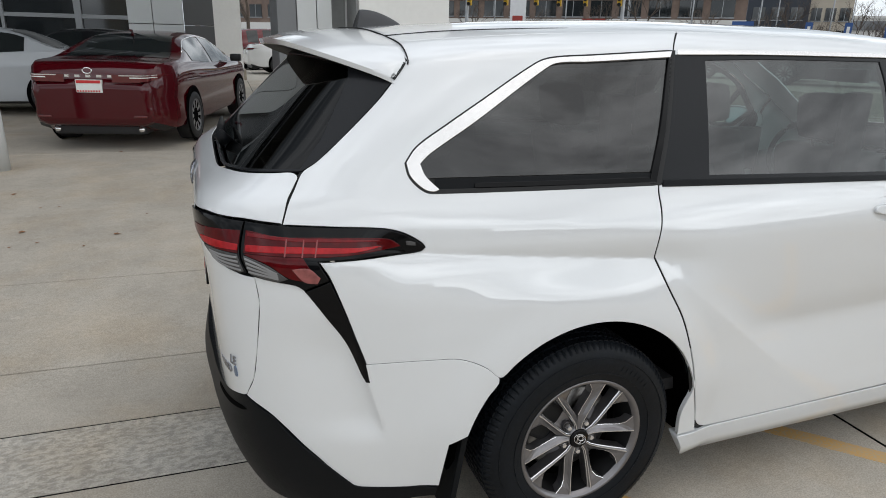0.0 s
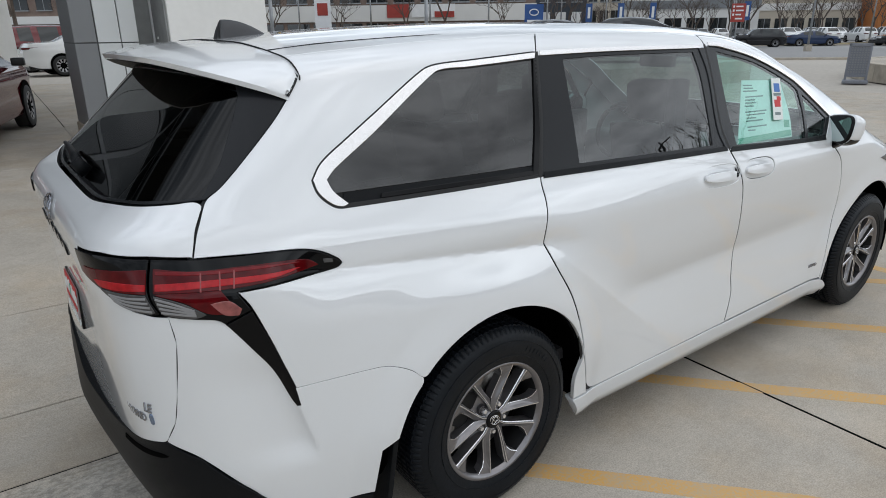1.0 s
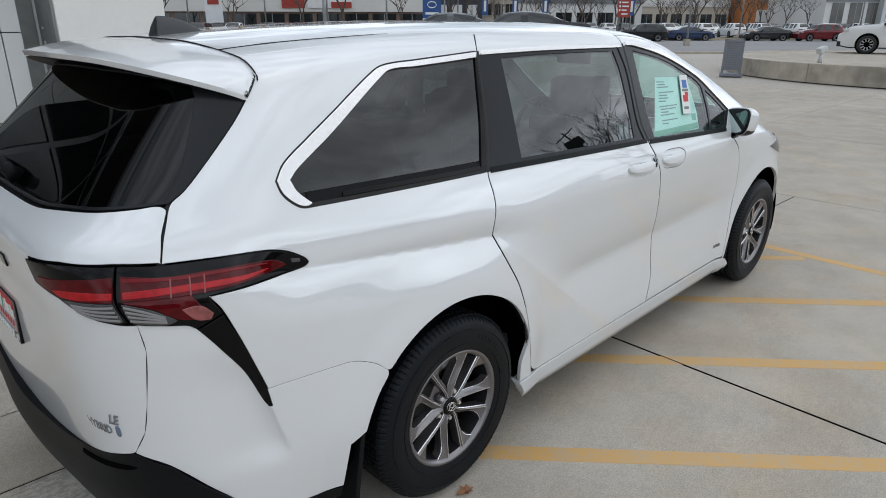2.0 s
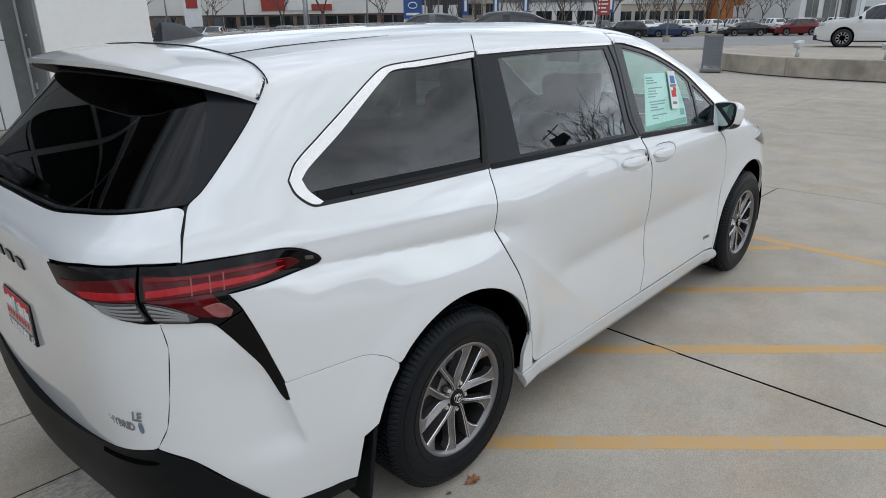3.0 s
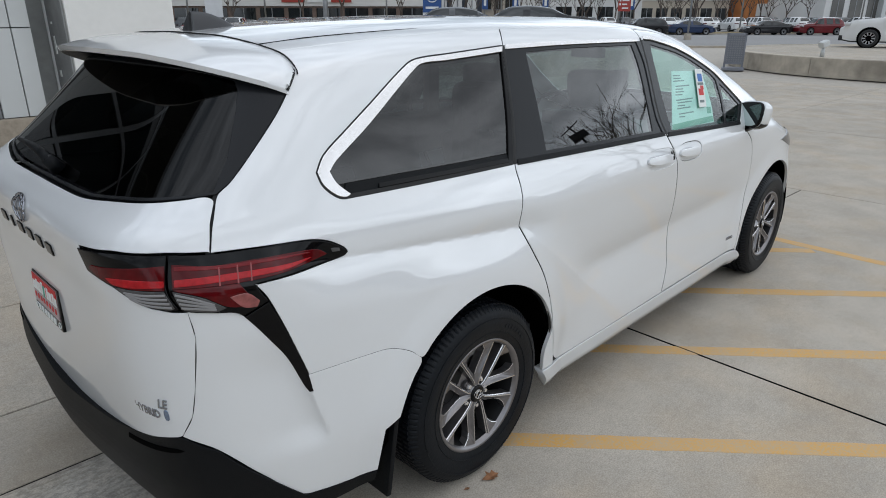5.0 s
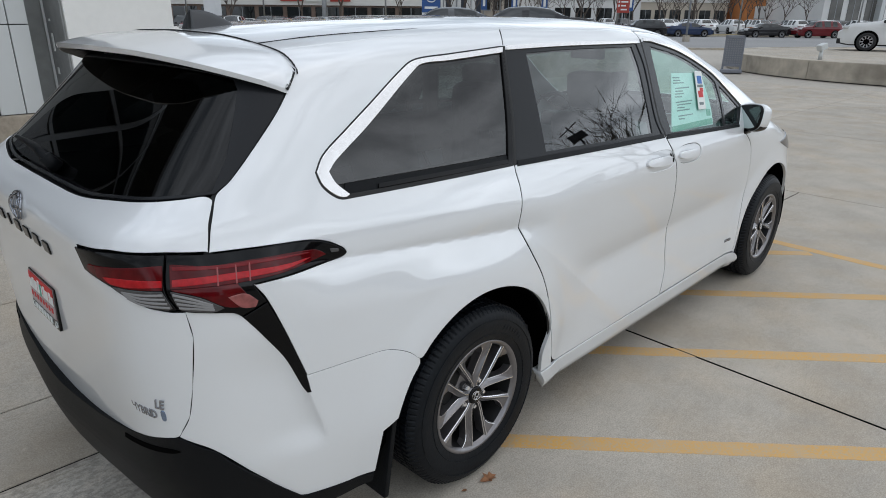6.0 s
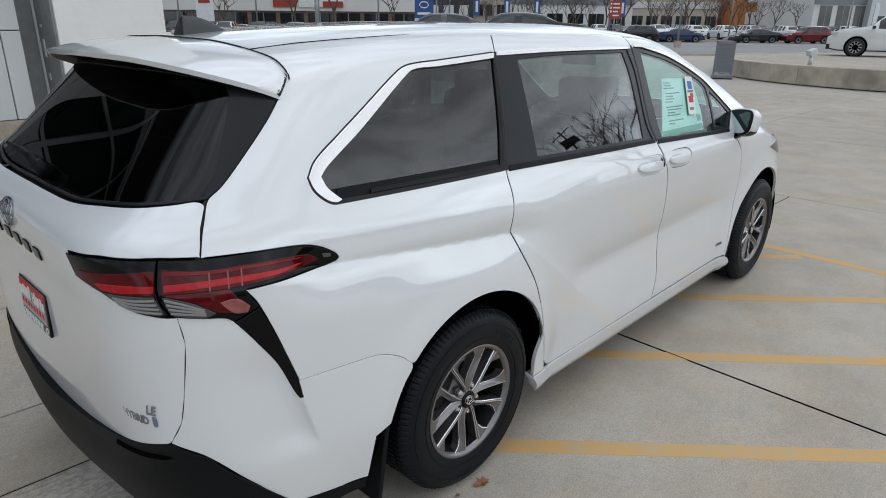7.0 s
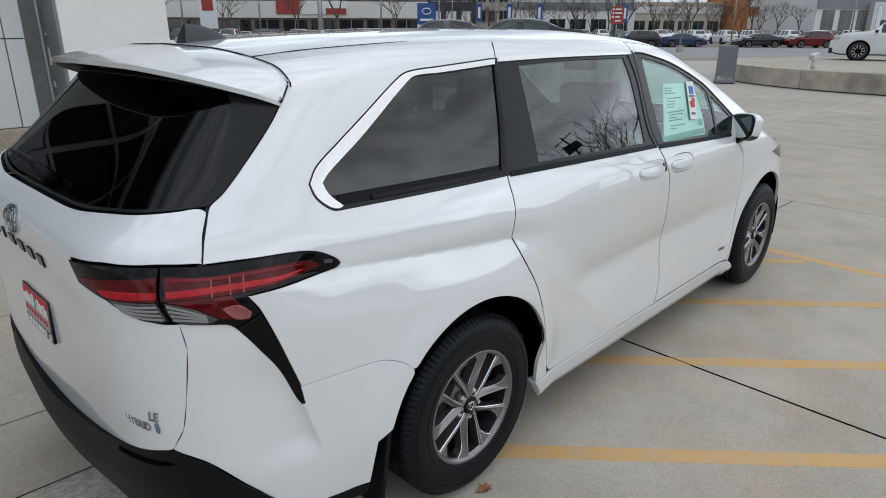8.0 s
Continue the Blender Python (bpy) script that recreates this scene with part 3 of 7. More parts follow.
def under_roof(*xs):
    """Points in s and z at which the side panels pass into the roof, for the given x."""
    out = []
    for x in xs:
        z = float(top(np.array(x)) - drop(x))
        out.append((on_side(x, z), z))
    return out


# outlines along the right side, in s and z
GATE_EDGE = [(-0.886, 1.553), (-0.923, 1.49), (-1.008, 1.39), (-1.066, 1.331), (-1.100, 1.309), (-1.108, 1.295), (-1.1085, 1.25), (-1.109, 1.171)]
LAMP_TOP = [(-1.109, 1.171), (-0.966, 1.165), (-0.796, 1.154), (-0.727, 1.138), (-0.668, 1.108), (-0.655, 1.095)]
LAMP_LOW = [(-0.655, 1.095), (-0.665, 1.087), (-0.715, 1.083), (-0.969, 1.077)]
HORN_OUT = [(-0.969, 1.077), (-0.928, 1.032), (-0.878, 0.937), (-0.83, 0.822), (-0.808, 0.765)]
HORN_TIP = [(-0.808, 0.765), (-0.796, 0.707), (-0.814, 0.705), (-0.833, 0.729)]
HORN_IN = [(-0.833, 0.729), (-0.888, 0.84), (-0.95, 0.931), (-0.994, 0.98), (-1.035, 1.011)]
BUMPER_SEAM = [(-0.808, 0.772), (-0.529, 0.756), (-0.464, 0.743), (-0.396, 0.717), (-0.353, 0.684)]
SLIDE_REAR = [(0.09, 1.643), (0.13, 1.401), (0.136, 1.233), (0.168, 1.152), (0.178, 1.098), (0.163, 1.004), (0.246, 0.90), (0.333, 0.772), (0.396, 0.606), (0.435, 0.419), (0.447, 0.345), (0.475, 0.310), (0.523, 0.296)]
SLIDE_FRONT = [(1.496, 0.300), (1.53, 0.441), (1.512, 0.545), (1.504, 0.763), (1.462, 1.006), (1.411, 1.11), (1.326, 1.206), (1.269, 1.296), (1.217, 1.523), (1.175, 1.648)]
FENDER_SEAM = [(2.36, 1.12), (2.489, 1.013), (2.555, 0.791), (2.545, 0.639), (2.53, 0.42), (2.52, 0.302)]
A_POST = [(1.62, 1.615), (1.99, 1.497), (2.20, 1.385), (2.40, 1.25)]
QTR_HOLE = [(-0.66, 1.245), (-0.694, 1.254), (-0.744, 1.288), (-0.768, 1.324), (-0.747, 1.364), (-0.67, 1.421), (-0.583, 1.482), (-0.42, 1.596), (-0.368, 1.612), (-0.23, 1.621), (0.082, 1.640), (0.124, 1.401), (0.128, 1.238)]
QTR_GLASS = [(-0.69, 1.284), (-0.722, 1.319), (-0.704, 1.342), (-0.582, 1.427), (-0.376, 1.585), (-0.333, 1.597), (-0.23, 1.600), (0.070, 1.617), (0.104, 1.401), (0.100, 1.276)]
SLIDE_HOLE = [(0.112, 1.630), (0.5, 1.634), (1.135, 1.632), (1.195, 1.523), (1.245, 1.296), (1.302, 1.207), (0.147, 1.236), (0.142, 1.40)]
SLIDE_GLASS = [(0.235, 1.616), (0.5, 1.622), (1.085, 1.620), (1.135, 1.523), (1.18, 1.34), (1.20, 1.234), (0.338, 1.256), (0.30, 1.40)]
FRONT_HOLE = [(1.205, 1.640), (1.30, 1.632), (1.613, 1.572), (1.965, 1.457), (2.15, 1.360), (2.335, 1.258), (2.27, 1.162), (1.345, 1.203), (1.29, 1.296), (1.237, 1.523)]
FRONT_GLASS = [(1.275, 1.618), (1.613, 1.556), (1.935, 1.45), (2.015, 1.408), (2.045, 1.30), (2.050, 1.182), (1.395, 1.217), (1.345, 1.34)]
VENT_GLASS = [(2.055, 1.388), (2.15, 1.338), (2.295, 1.255), (2.245, 1.178), (2.080, 1.184), (2.073, 1.30)]

R_ARCH = 0.452


def crease(p, q, step=0.012):
    """A straight line between two points given in x and z, as points in s and z."""
    n = max(2, int(math.hypot(q[0] - p[0], q[1] - p[1]) / step))
    xz = [(p[0] + (q[0] - p[0]) * k / n, p[1] + (q[1] - p[1]) * k / n) for k in range(n + 1)]
    return [(on_side(x, z), z) for x, z in xz]


SHOULDER_FOLD = crease((-0.62, 1.083), (0.24, 1.001))
BUMPER_FOLD = crease((-0.735, 0.707), (-0.700, 0.58))
DOOR_FOLD = crease((0.24, 0.978), (0.86, 0.519))
for left in (False, True):
    # quarter panel with the long side window
    q_out = GATE_EDGE + LAMP_TOP[1:] + LAMP_LOW[1:] + HORN_OUT[1:] + BUMPER_SEAM[1:] + arc(0, R_ARCH, 136, 18, 18) + [(0.374, 0.40), (0.371, 0.298), (0.452, 0.300)] + SLIDE_REAR[-3::-1] + under_roof(0.47, 0.3, 0.15, 0.0, -0.15, -0.3, -0.42, -0.5, -0.555) + [(-0.868, 1.60)]
    qp = skin("quarter_panel", shell(side, q_out, holes=[QTR_HOLE], grid=0.022, gap=0.009, folds=[SHOULDER_FOLD]), WHITE, van, mirror=left)
    skin("window_trim", shell(side, QTR_HOLE[:11] + [(0.080, 1.622), (-0.23, 1.604), (-0.333, 1.601), (-0.376, 1.589), (-0.582, 1.431), (-0.704, 1.346), (-0.726, 1.321), (-0.70, 1.288), (-0.645, 1.250)], gap=0.002, lift=0.004, depth=0.014), CHROME, qp, "polished chrome window trim", mirror=left)
    skin("window", shell(side, QTR_GLASS, gap=0.0, lift=-0.006, depth=0.004, grid=0.02), PRIVACY, qp, "dark tinted quarter window", mirror=left)
    skin("window_seal", shell(side, QTR_HOLE, gap=-0.012, lift=-0.011, depth=0.004, holes=[QTR_GLASS]), RUBBER, qp, mirror=left)
    skin("slide_track", shell(side, [(-0.665, 1.249), (0.120, 1.240), (0.100, 1.272), (-0.66, 1.281)], gap=0.004, lift=-0.004, depth=0.02), BLACK_MATT, qp, "black sliding door track", mirror=left)
    skin("track_rail", shell(side, [(-0.53, 1.252), (0.10, 1.244), (0.09, 1.256), (-0.53, 1.262)], gap=0.0, lift=0.003, depth=0.01), BLACK_GLOSS, qp, mirror=left)
    # sliding door
    s_out = SLIDE_REAR + SLIDE_FRONT + under_roof(1.51, 1.4, 1.2, 1.0, 0.8, 0.6, 0.474)
    sd = skin("sliding_door", shell(side, s_out, holes=[SLIDE_HOLE, capsule(1.270, 1.101, 0.150, 0.045)], grid=0.025, gap=0.009, folds=[DOOR_FOLD]), WHITE, van, mirror=left)
    skin("window_frame", shell(side, SLIDE_HOLE, gap=0.003, lift=-0.003, depth=0.02, holes=[SLIDE_GLASS]), PILLAR, sd, "satin black window surround", mirror=left)
    skin("window", shell(side, SLIDE_GLASS, gap=0.001, lift=-0.007, depth=0.004, grid=0.02), SLIDE_TINT, sd, "dark tinted sliding door window", mirror=left)
    skin("window_trim", shell(side, [(0.108, 1.631), (0.5, 1.636), (1.14, 1.634), (1.14, 1.646), (0.5, 1.650), (0.108, 1.646)], gap=0.001, lift=0.004, depth=0.01), CHROME, sd, "thin chrome strip", mirror=left)
    skin("belt_strip", shell(side, [(0.150, 1.228), (1.31, 1.200), (1.295, 1.217), (0.150, 1.246)], gap=0.001, lift=0.005, depth=0.012), BLACK_MATT, sd, "black belt moulding", mirror=left)
    skin("pillar_strip", shell(side, [(0.086, 1.634), (0.120, 1.401), (0.127, 1.238), (0.100, 1.238), (0.100, 1.401), (0.078, 1.620)], gap=0.0, lift=0.0015, depth=0.01), BLACK_GLOSS, qp, mirror=left)
    skin("pillar_strip", shell(side, [(0.098, 1.630), (0.117, 1.630), (0.149, 1.40), (0.155, 1.238), (0.141, 1.238), (0.135, 1.401)], gap=0.0, lift=0.0015, depth=0.01), PILLAR, sd, mirror=left)
    skin("pillar_strip", shell(side, [(1.130, 1.634), (1.175, 1.634), (1.213, 1.523), (1.265, 1.296), (1.319, 1.209), (1.298, 1.209), (1.241, 1.296), (1.191, 1.523)], gap=0.0, lift=0.0015, depth=0.01), PILLAR, sd, mirror=left)
    # front door
    f_out = [(1.499, 0.300)] + SLIDE_FRONT[1:] + under_roof(1.514, 1.6, 1.7, 1.8, 1.9, 2.0, 2.1, 2.2, 2.3, 2.42, 2.52) + [(2.44, 1.20)] + FENDER_SEAM
    fd = skin("front_door", shell(side, f_out, holes=[FRONT_HOLE, capsule(1.592, 1.096, 0.132, 0.043)], grid=0.03, gap=0.014), WHITE, van, mirror=left)
    skin("window_frame", shell(side, FRONT_HOLE, gap=0.003, lift=-0.003, depth=0.02, holes=[FRONT_GLASS, VENT_GLASS]), PILLAR, fd, "satin black window surround", mirror=left)
    skin("window", shell(side, FRONT_GLASS, gap=0.001, lift=-0.007, depth=0.004, grid=0.02), CLEAR, fd, "green tinted front door window", mirror=left)
    skin("vent_window", shell(side, VENT_GLASS, gap=0.001, lift=-0.007, depth=0.004, grid=0.02), CLEAR, fd, "small fixed front window", mirror=left)
    skin("belt_strip", shell(side, [(1.335, 1.193), (2.265, 1.152), (2.262, 1.168), (1.35, 1.211)], gap=0.001, lift=0.005, depth=0.012), BLACK_MATT, fd, mirror=left)
    skin("window_trim", shell(side, [(1.21, 1.643), (1.30, 1.637), (1.613, 1.577), (1.965, 1.462), (2.15, 1.365), (2.33, 1.264), (2.345, 1.268), (2.155, 1.377), (1.97, 1.475), (1.617, 1.591), (1.30, 1.651), (1.205, 1.656)], gap=0.001, lift=0.004, depth=0.01), CHROME, fd, "thin chrome strip", mirror=left)
    skin("pillar_strip", shell(side, [(1.184, 1.638), (1.210, 1.640), (1.241, 1.523), (1.294, 1.296), (1.349, 1.204), (1.333, 1.206), (1.275, 1.296), (1.222, 1.523)], gap=0.0, lift=0.0015, depth=0.01), PILLAR, fd, mirror=left)
    # black strips laid over the door gaps, their shade put into colour
    skin("pillar_seal", shell(side, ribbon(SLIDE_FRONT[6:], 0.011), gap=0.0, lift=0.0022, depth=0.006), RUBBER, sd, mirror=left)
    skin("pillar_seal", shell(side, ribbon(SLIDE_REAR[:3], 0.012), gap=0.0, lift=0.0022, depth=0.006), RUBBER, qp, mirror=left)
    # door handles in their cups
    for door, (a, b, ra, rb) in ((sd, (1.270, 1.101, 0.150, 0.045)), (fd, (1.592, 1.096, 0.132, 0.043))):
        cup = capsule(a, b, ra, rb)
        skin("handle_cup", shell(side, cup, gap=-0.002, lift=lambda s, z, a=a, b=b, ra=ra, rb=rb: -0.003 - 0.020 * np.clip(1 - ((s - a) / ra)**2 - ((z - b) / rb)**2, 0, 1)**0.6, depth=0.01, grid=0.012), WHITE, door, mirror=left, dark=False)
        skin("handle", shell(side, capsule(a, b - 0.004, ra * 0.84, 0.019), gap=0.0, lift=lambda s, z, a=a, b=b, ra=ra: 0.022 - 0.020 * np.abs((s - a) / (ra * 0.84))**3 - 12 * (z - b + 0.004 + 0.06 * (s - a))**2, depth=0.03, grid=0.008), WHITE, door, "white pull handle", mirror=left, dark=False)
    skin("key_button", shell(side, capsule(1.372, 1.092, 0.009, 0.009), gap=0.0, lift=0.014, depth=0.01), BLACK_GLOSS, sd, mirror=left)
    # dark rubber behind the gaps
    for line in (SLIDE_REAR, SLIDE_FRONT, FENDER_SEAM, GATE_EDGE[:1] + GATE_EDGE[3:], BUMPER_SEAM, [(-1.187, 1.034), (-1.171, 0.957), (-1.2, 0.805), (-1.229, 0.714), (-1.282, 0.648)], under_roof(0.472) + [(0.09, 1.643)], [(1.175, 1.648)] + under_roof(1.512)):
        skin("seam_seal", shell(side, ribbon(line, 0.026), gap=0.0, lift=-0.009, depth=0.004), RUBBER, van, mirror=left)
    skin("trim_seal", shell(side, QTR_HOLE, gap=-0.010, lift=0.0015, depth=0.004, holes=[QTR_HOLE]), RUBBER, qp, mirror=left)
    # front wing
    w_out = [(2.44, 1.20)] + FENDER_SEAM + [(2.56, 0.262), (on_side(2.63, 0.262), 0.262)] + arc(3.06, R_ARCH, 194, 0, 20) + [(on_side(3.53, 0.26), 0.26), (3.62, 0.24), (3.66, 0.6), (3.62, 0.92)] + under_roof(3.45, 3.3, 3.15, 3.0, 2.85, 2.7, 2.6, 2.52)
    skin("front_wing", shell(side, w_out, grid=0.03, gap=0.007), WHITE, van, mirror=left)
    # sill moulding
    skin("sill", shell(side, [(0.375, 0.212), (0.371, 0.293), (1.5, 0.295), (2.48, 0.295), (2.545, 0.288), (2.56, 0.215), (1.5, 0.205)], gap=0.002, lift=lambda a, b: 0.028 * smooth(0.300, 0.262, b), depth=0.05), WHITE, van, "white sill moulding", mirror=left, dark=False)
    # rear bumper corner and the lamp with its black horn
    b_out = [(-1.282, 0.648), (-1.229, 0.714), (-1.2, 0.805), (-1.171, 0.957), (-1.187, 1.036), (-1.102, 1.021)] + HORN_IN[::-1] + HORN_TIP[::-1][1:] + BUMPER_SEAM[1:] + arc(0, R_ARCH, 139, 164, 4) + [(-0.520, 0.472), (-0.566, 0.312), (-0.865, 0.345), (-0.996, 0.466), (-1.152, 0.598)]
    skin("rear_bumper", shell(side, b_out, grid=0.02, gap=0.001, folds=[BUMPER_FOLD]), WHITE, van, "white rear bumper corner", mirror=left)
    lamp_out = [(-1.240, 1.181)] + LAMP_TOP + LAMP_LOW[1:] + [(-0.948, 1.053), (-0.926, 1.026), (-1.010, 0.999)] + [(-1.035, 1.011), (-1.102, 1.021), (-1.187, 1.034), (-1.207, 1.043), (-1.243, 1.095)]
    lamp = skin("tail_lamp", shell(side, lamp_out, lift=0.006, depth=0.03, grid=0.016), BLACK_GLOSS, van, "gloss black tail lamp with red light bars", mirror=left)
    skin("lamp_horn", shell(side, [(-0.924, 1.022)] + HORN_OUT[2:] + HORN_TIP[1:] + HORN_IN[1:-1] + [(-1.008, 0.994)], lift=0.001, depth=0.02, grid=0.02), BLACK_GLOSS, lamp, "gloss black blade below the lamp", mirror=left)
    skin("light_bar", shell(side, [(-1.229, 1.156), (-1.10, 1.140), (-0.96, 1.137), (-0.775, 1.126), (-0.735, 1.106), (-0.86, 1.092), (-1.01, 1.090), (-1.228, 1.098)], gap=0, lift=0.0085, depth=0.006, grid=0.016), RED_LENS, lamp, "red light bar", mirror=left)
    skin("light_bar", shell(side, [(-1.222, 1.118), (-1.05, 1.114), (-0.85, 1.107), (-0.79, 1.109), (-0.86, 1.098), (-1.05, 1.100), (-1.222, 1.103)], gap=0, lift=0.0105, depth=0.006, grid=0.016), RED_BAR, lamp, "bright red light strip", mirror=left)
    skin("light_bar", shell(side, [(-1.222, 1.150), (-1.05, 1.136), (-0.96, 1.134), (-0.79, 1.123), (-0.96, 1.128), (-1.05, 1.130), (-1.222, 1.143)], gap=0, lift=0.0105, depth=0.006, grid=0.016), RED_DULL, lamp, "bright red light strip", mirror=left)
    skin("lens", shell(side, [(-1.226, 1.094), (-1.02, 1.086), (-0.985, 1.050), (-1.008, 1.026), (-1.06, 1.036), (-1.13, 1.070)], gap=0, lift=0.0085, depth=0.006, grid=0.016), RED_LENS, lamp, "dark red lens", mirror=left)
    skin("lens", shell(side, [(-1.228, 1.090), (-1.135, 1.066), (-1.065, 1.032), (-1.10, 1.027), (-1.187, 1.041), (-1.203, 1.048)], gap=0, lift=0.009, depth=0.006, grid=0.016), CLEAR_LENS, lamp, "ribbed clear lens", mirror=left)
    for k in range(4):
        f = k / 3
        skin("lens_rib", shell(side, ribbon([(-1.222 + 0.018 * f, 1.083 - 0.034 * f), (-1.16 + 0.01 * f, 1.067 - 0.026 * f), (-1.10 + 0.005 * f, 1.046 - 0.014 * f)], 0.0028), gap=0, lift=0.0105, depth=0.003, grid=0.02), RIB, lamp, mirror=left)
    skin("lens", shell(side, [(-1.048, 1.058), (-0.994, 1.058), (-0.958, 1.034), (-0.966, 1.020), (-1.008, 1.026)], gap=0, lift=0.0105, depth=0.006, grid=0.016), PINK_LENS, lamp, "pinkish reflector", mirror=left)
    for a, b, c, d in ((-1.085, 1.136, -1.080, 1.090), (-1.028, 1.134, -1.022, 1.088), (-0.985, 1.133, -0.980, 1.088)):
        skin("lens_line", shell(side, ribbon([(a, b), ((a + c) / 2, (b + d) / 2), (c, d)], 0.0012), gap=0, lift=0.0115, depth=0.003, grid=0.02), LENS_LINE, lamp, mirror=left)
    skin("lamp_marker", shell(side, [(-0.718, 1.117), (-0.690, 1.112), (-0.688, 1.105), (-0.715, 1.108)], gap=0, lift=0.009, depth=0.004), CLEAR_LENS, lamp, mirror=left)
    inner = [(-1.246, 1.181), (-1.45, 1.186), (-1.621, 1.174), (-1.578, 1.118), (-1.445, 1.094), (-1.395, 1.078), (-1.325, 1.055), (-1.237, 1.040), (-1.213, 1.043), (-1.249, 1.095)]
    gate_lamp = skin("gate_lamp", shell(side, inner, lift=0.006, depth=0.02, grid=0.016), BLACK_GLOSS, van, "gloss black inner tail lamp on the liftgate", mirror=left)
    skin("light_bar", shell(side, [(-1.255, 1.155), (-1.40, 1.150), (-1.545, 1.142), (-1.555, 1.130), (-1.46, 1.106), (-1.257, 1.096)], gap=0, lift=0.0085, depth=0.006, grid=0.016), RED_LENS, gate_lamp, "red light bar", mirror=left)
    skin("light_bar", shell(side, [(-1.258, 1.118), (-1.40, 1.122), (-1.47, 1.120), (-1.44, 1.107), (-1.258, 1.104)], gap=0, lift=0.0105, depth=0.006, grid=0.016), RED_BAR, gate_lamp, "bright red light strip", mirror=left)
    skin("lens", shell(side, [(-1.258, 1.091), (-1.44, 1.098), (-1.40, 1.083), (-1.33, 1.060), (-1.24, 1.046), (-1.228, 1.049)], gap=0, lift=0.009, depth=0.006, grid=0.016), CLEAR_LENS, gate_lamp, "ribbed smoked lens", mirror=left)
    for k in range(4):
        f = k / 3
        skin("lens_rib", shell(side, ribbon([(-1.255 + 0.020 * f, 1.084 - 0.033 * f), (-1.33, 1.085 - 0.024 * f), (-1.40 + 0.02 * f, 1.089 - 0.014 * f)], 0.0028), gap=0, lift=0.0105, depth=0.003, grid=0.02), RIB, gate_lamp, mirror=left)

# liftgate, its glass and the bumper, across the whole tail
gate_half = [(0.0, 1.262), (0.15, 1.262), (0.37, 1.265), (0.567, 1.283)] + tail_line(((-1.266, 1.297), (-1.14, 1.304), (-1.1095, 1.295), (-1.109, 1.25), (-1.109, 1.173), (-1.251, 1.184), (-1.45, 1.188), (-1.626, 1.176), (-1.582, 1.116), (-1.445, 1.090), (-1.395, 1.074), (-1.325, 1.051), (-1.237, 1.037), (-1.187, 1.034), (-1.171, 0.957), (-1.2, 0.805), (-1.229, 0.714), (-1.282, 0.648), (-1.34, 0.628))) + [(0.6, 0.582), (0.3, 0.535), (0.0, 0.523)]


def swell(u, z):
    """The foot of the liftgate swells to meet the bumper."""
    return 0.028 * smooth(0.95, 0.10, np.abs(u)) * smooth(1.0, 0.54, z)


gate = skin("liftgate", shell(tail, both(gate_half), grid=0.022, gap=0.010, lift=swell), WHITE, van, "white liftgate")
glass_half = [(0.0, 1.615), (0.3, 1.613), (0.52, 1.605)] + tail_line(((-0.99, 1.578), (-0.890, 1.553), (-0.925, 1.49), (-1.010, 1.39), (-1.068, 1.331), (-1.112, 1.306), (-1.266, 1.299))) + [(0.567, 1.286), (0.37, 1.268), (0.15, 1.265), (0.0, 1.265)]
pane_half = [(0.0, 1.60), (0.3, 1.60), (0.50, 1.595)] + tail_line(((-1.10, 1.578), (-1.078, 1.555), (-1.074, 1.50), (-1.085, 1.388), (-1.119, 1.312), (-1.266, 1.306))) + [(0.567, 1.293), (0.37, 1.275), (0.15, 1.272), (0.0, 1.272)]
gu, gz = [g.ravel() for g in np.meshgrid(np.linspace(-0.78, 0.78, 45), np.linspace(1.28, 1.60, 17))]
gp = tail(gu, gz)


def bend(y, z):
    """Terms of the smooth curve that the rear glass follows."""
    return np.stack([(np.abs(y) / 0.65)**(10 * i) * (z - 1.44)**j for i in range(2) for j in range(2)], -1)


GLASS_FIT = np.linalg.lstsq(bend(gp[:, 1], gp[:, 2]), gp[:, 0], rcond=None)[0]


def rear_glass(u, z):
    p = tail(u, z)
    keep = smooth(0.62, 0.78, np.abs(p[..., 1]))
    p[..., 0] = p[..., 0] * keep + (bend(p[..., 1], p[..., 2]) @ GLASS_FIT) * (1 - keep)
    return p


tail_glass = skin("rear_window", shell(rear_glass, both(pane_half), gap=-0.004, lift=-0.006, depth=0.004, grid=0.03), TAIL_GLASS, gate, "dark tinted rear window")
skin("window_surround", shell(tail, both(glass_half), gap=0.003, lift=-0.003, depth=0.02, holes=[both(pane_half)], grid=0.03), PILLAR, gate, "satin black corner panels beside the rear window")


def push(u, z):
    """How far the lower bumper stands out of the shell."""
    u = np.abs(u)
    return 0.004 + (0.041 * smooth(0.90, 0.35, u) + 0.030 * smooth(0.50, 0.0, u)) * (0.55 + 0.45 * smooth(0.57, 0.47, z)) * smooth(0.66, 0.57, z) + 0.008 * smooth(1.3, 0.9, u) * smooth(0.62, 0.52, z)


low_half = [(0.0, 0.553), (0.3, 0.567), (0.59, 0.606)] + tail_line(((-1.345, 0.640), (-1.286, 0.646), (-1.152, 0.596), (-0.996, 0.464), (-0.865, 0.343))) + [(along(-0.66, 0.318), 0.318), (along(-0.57, 0.306), 0.306), (along(-0.58, 0.272), 0.272), (1.2, 0.265), (0.8, 0.262), (0.4, 0.258), (0.0, 0.255)]
low = skin("lower_bumper", shell(tail, both(low_half), lift=push, depth=0.03, grid=0.022), BLACK_MATT, van, "grained black lower bumper")
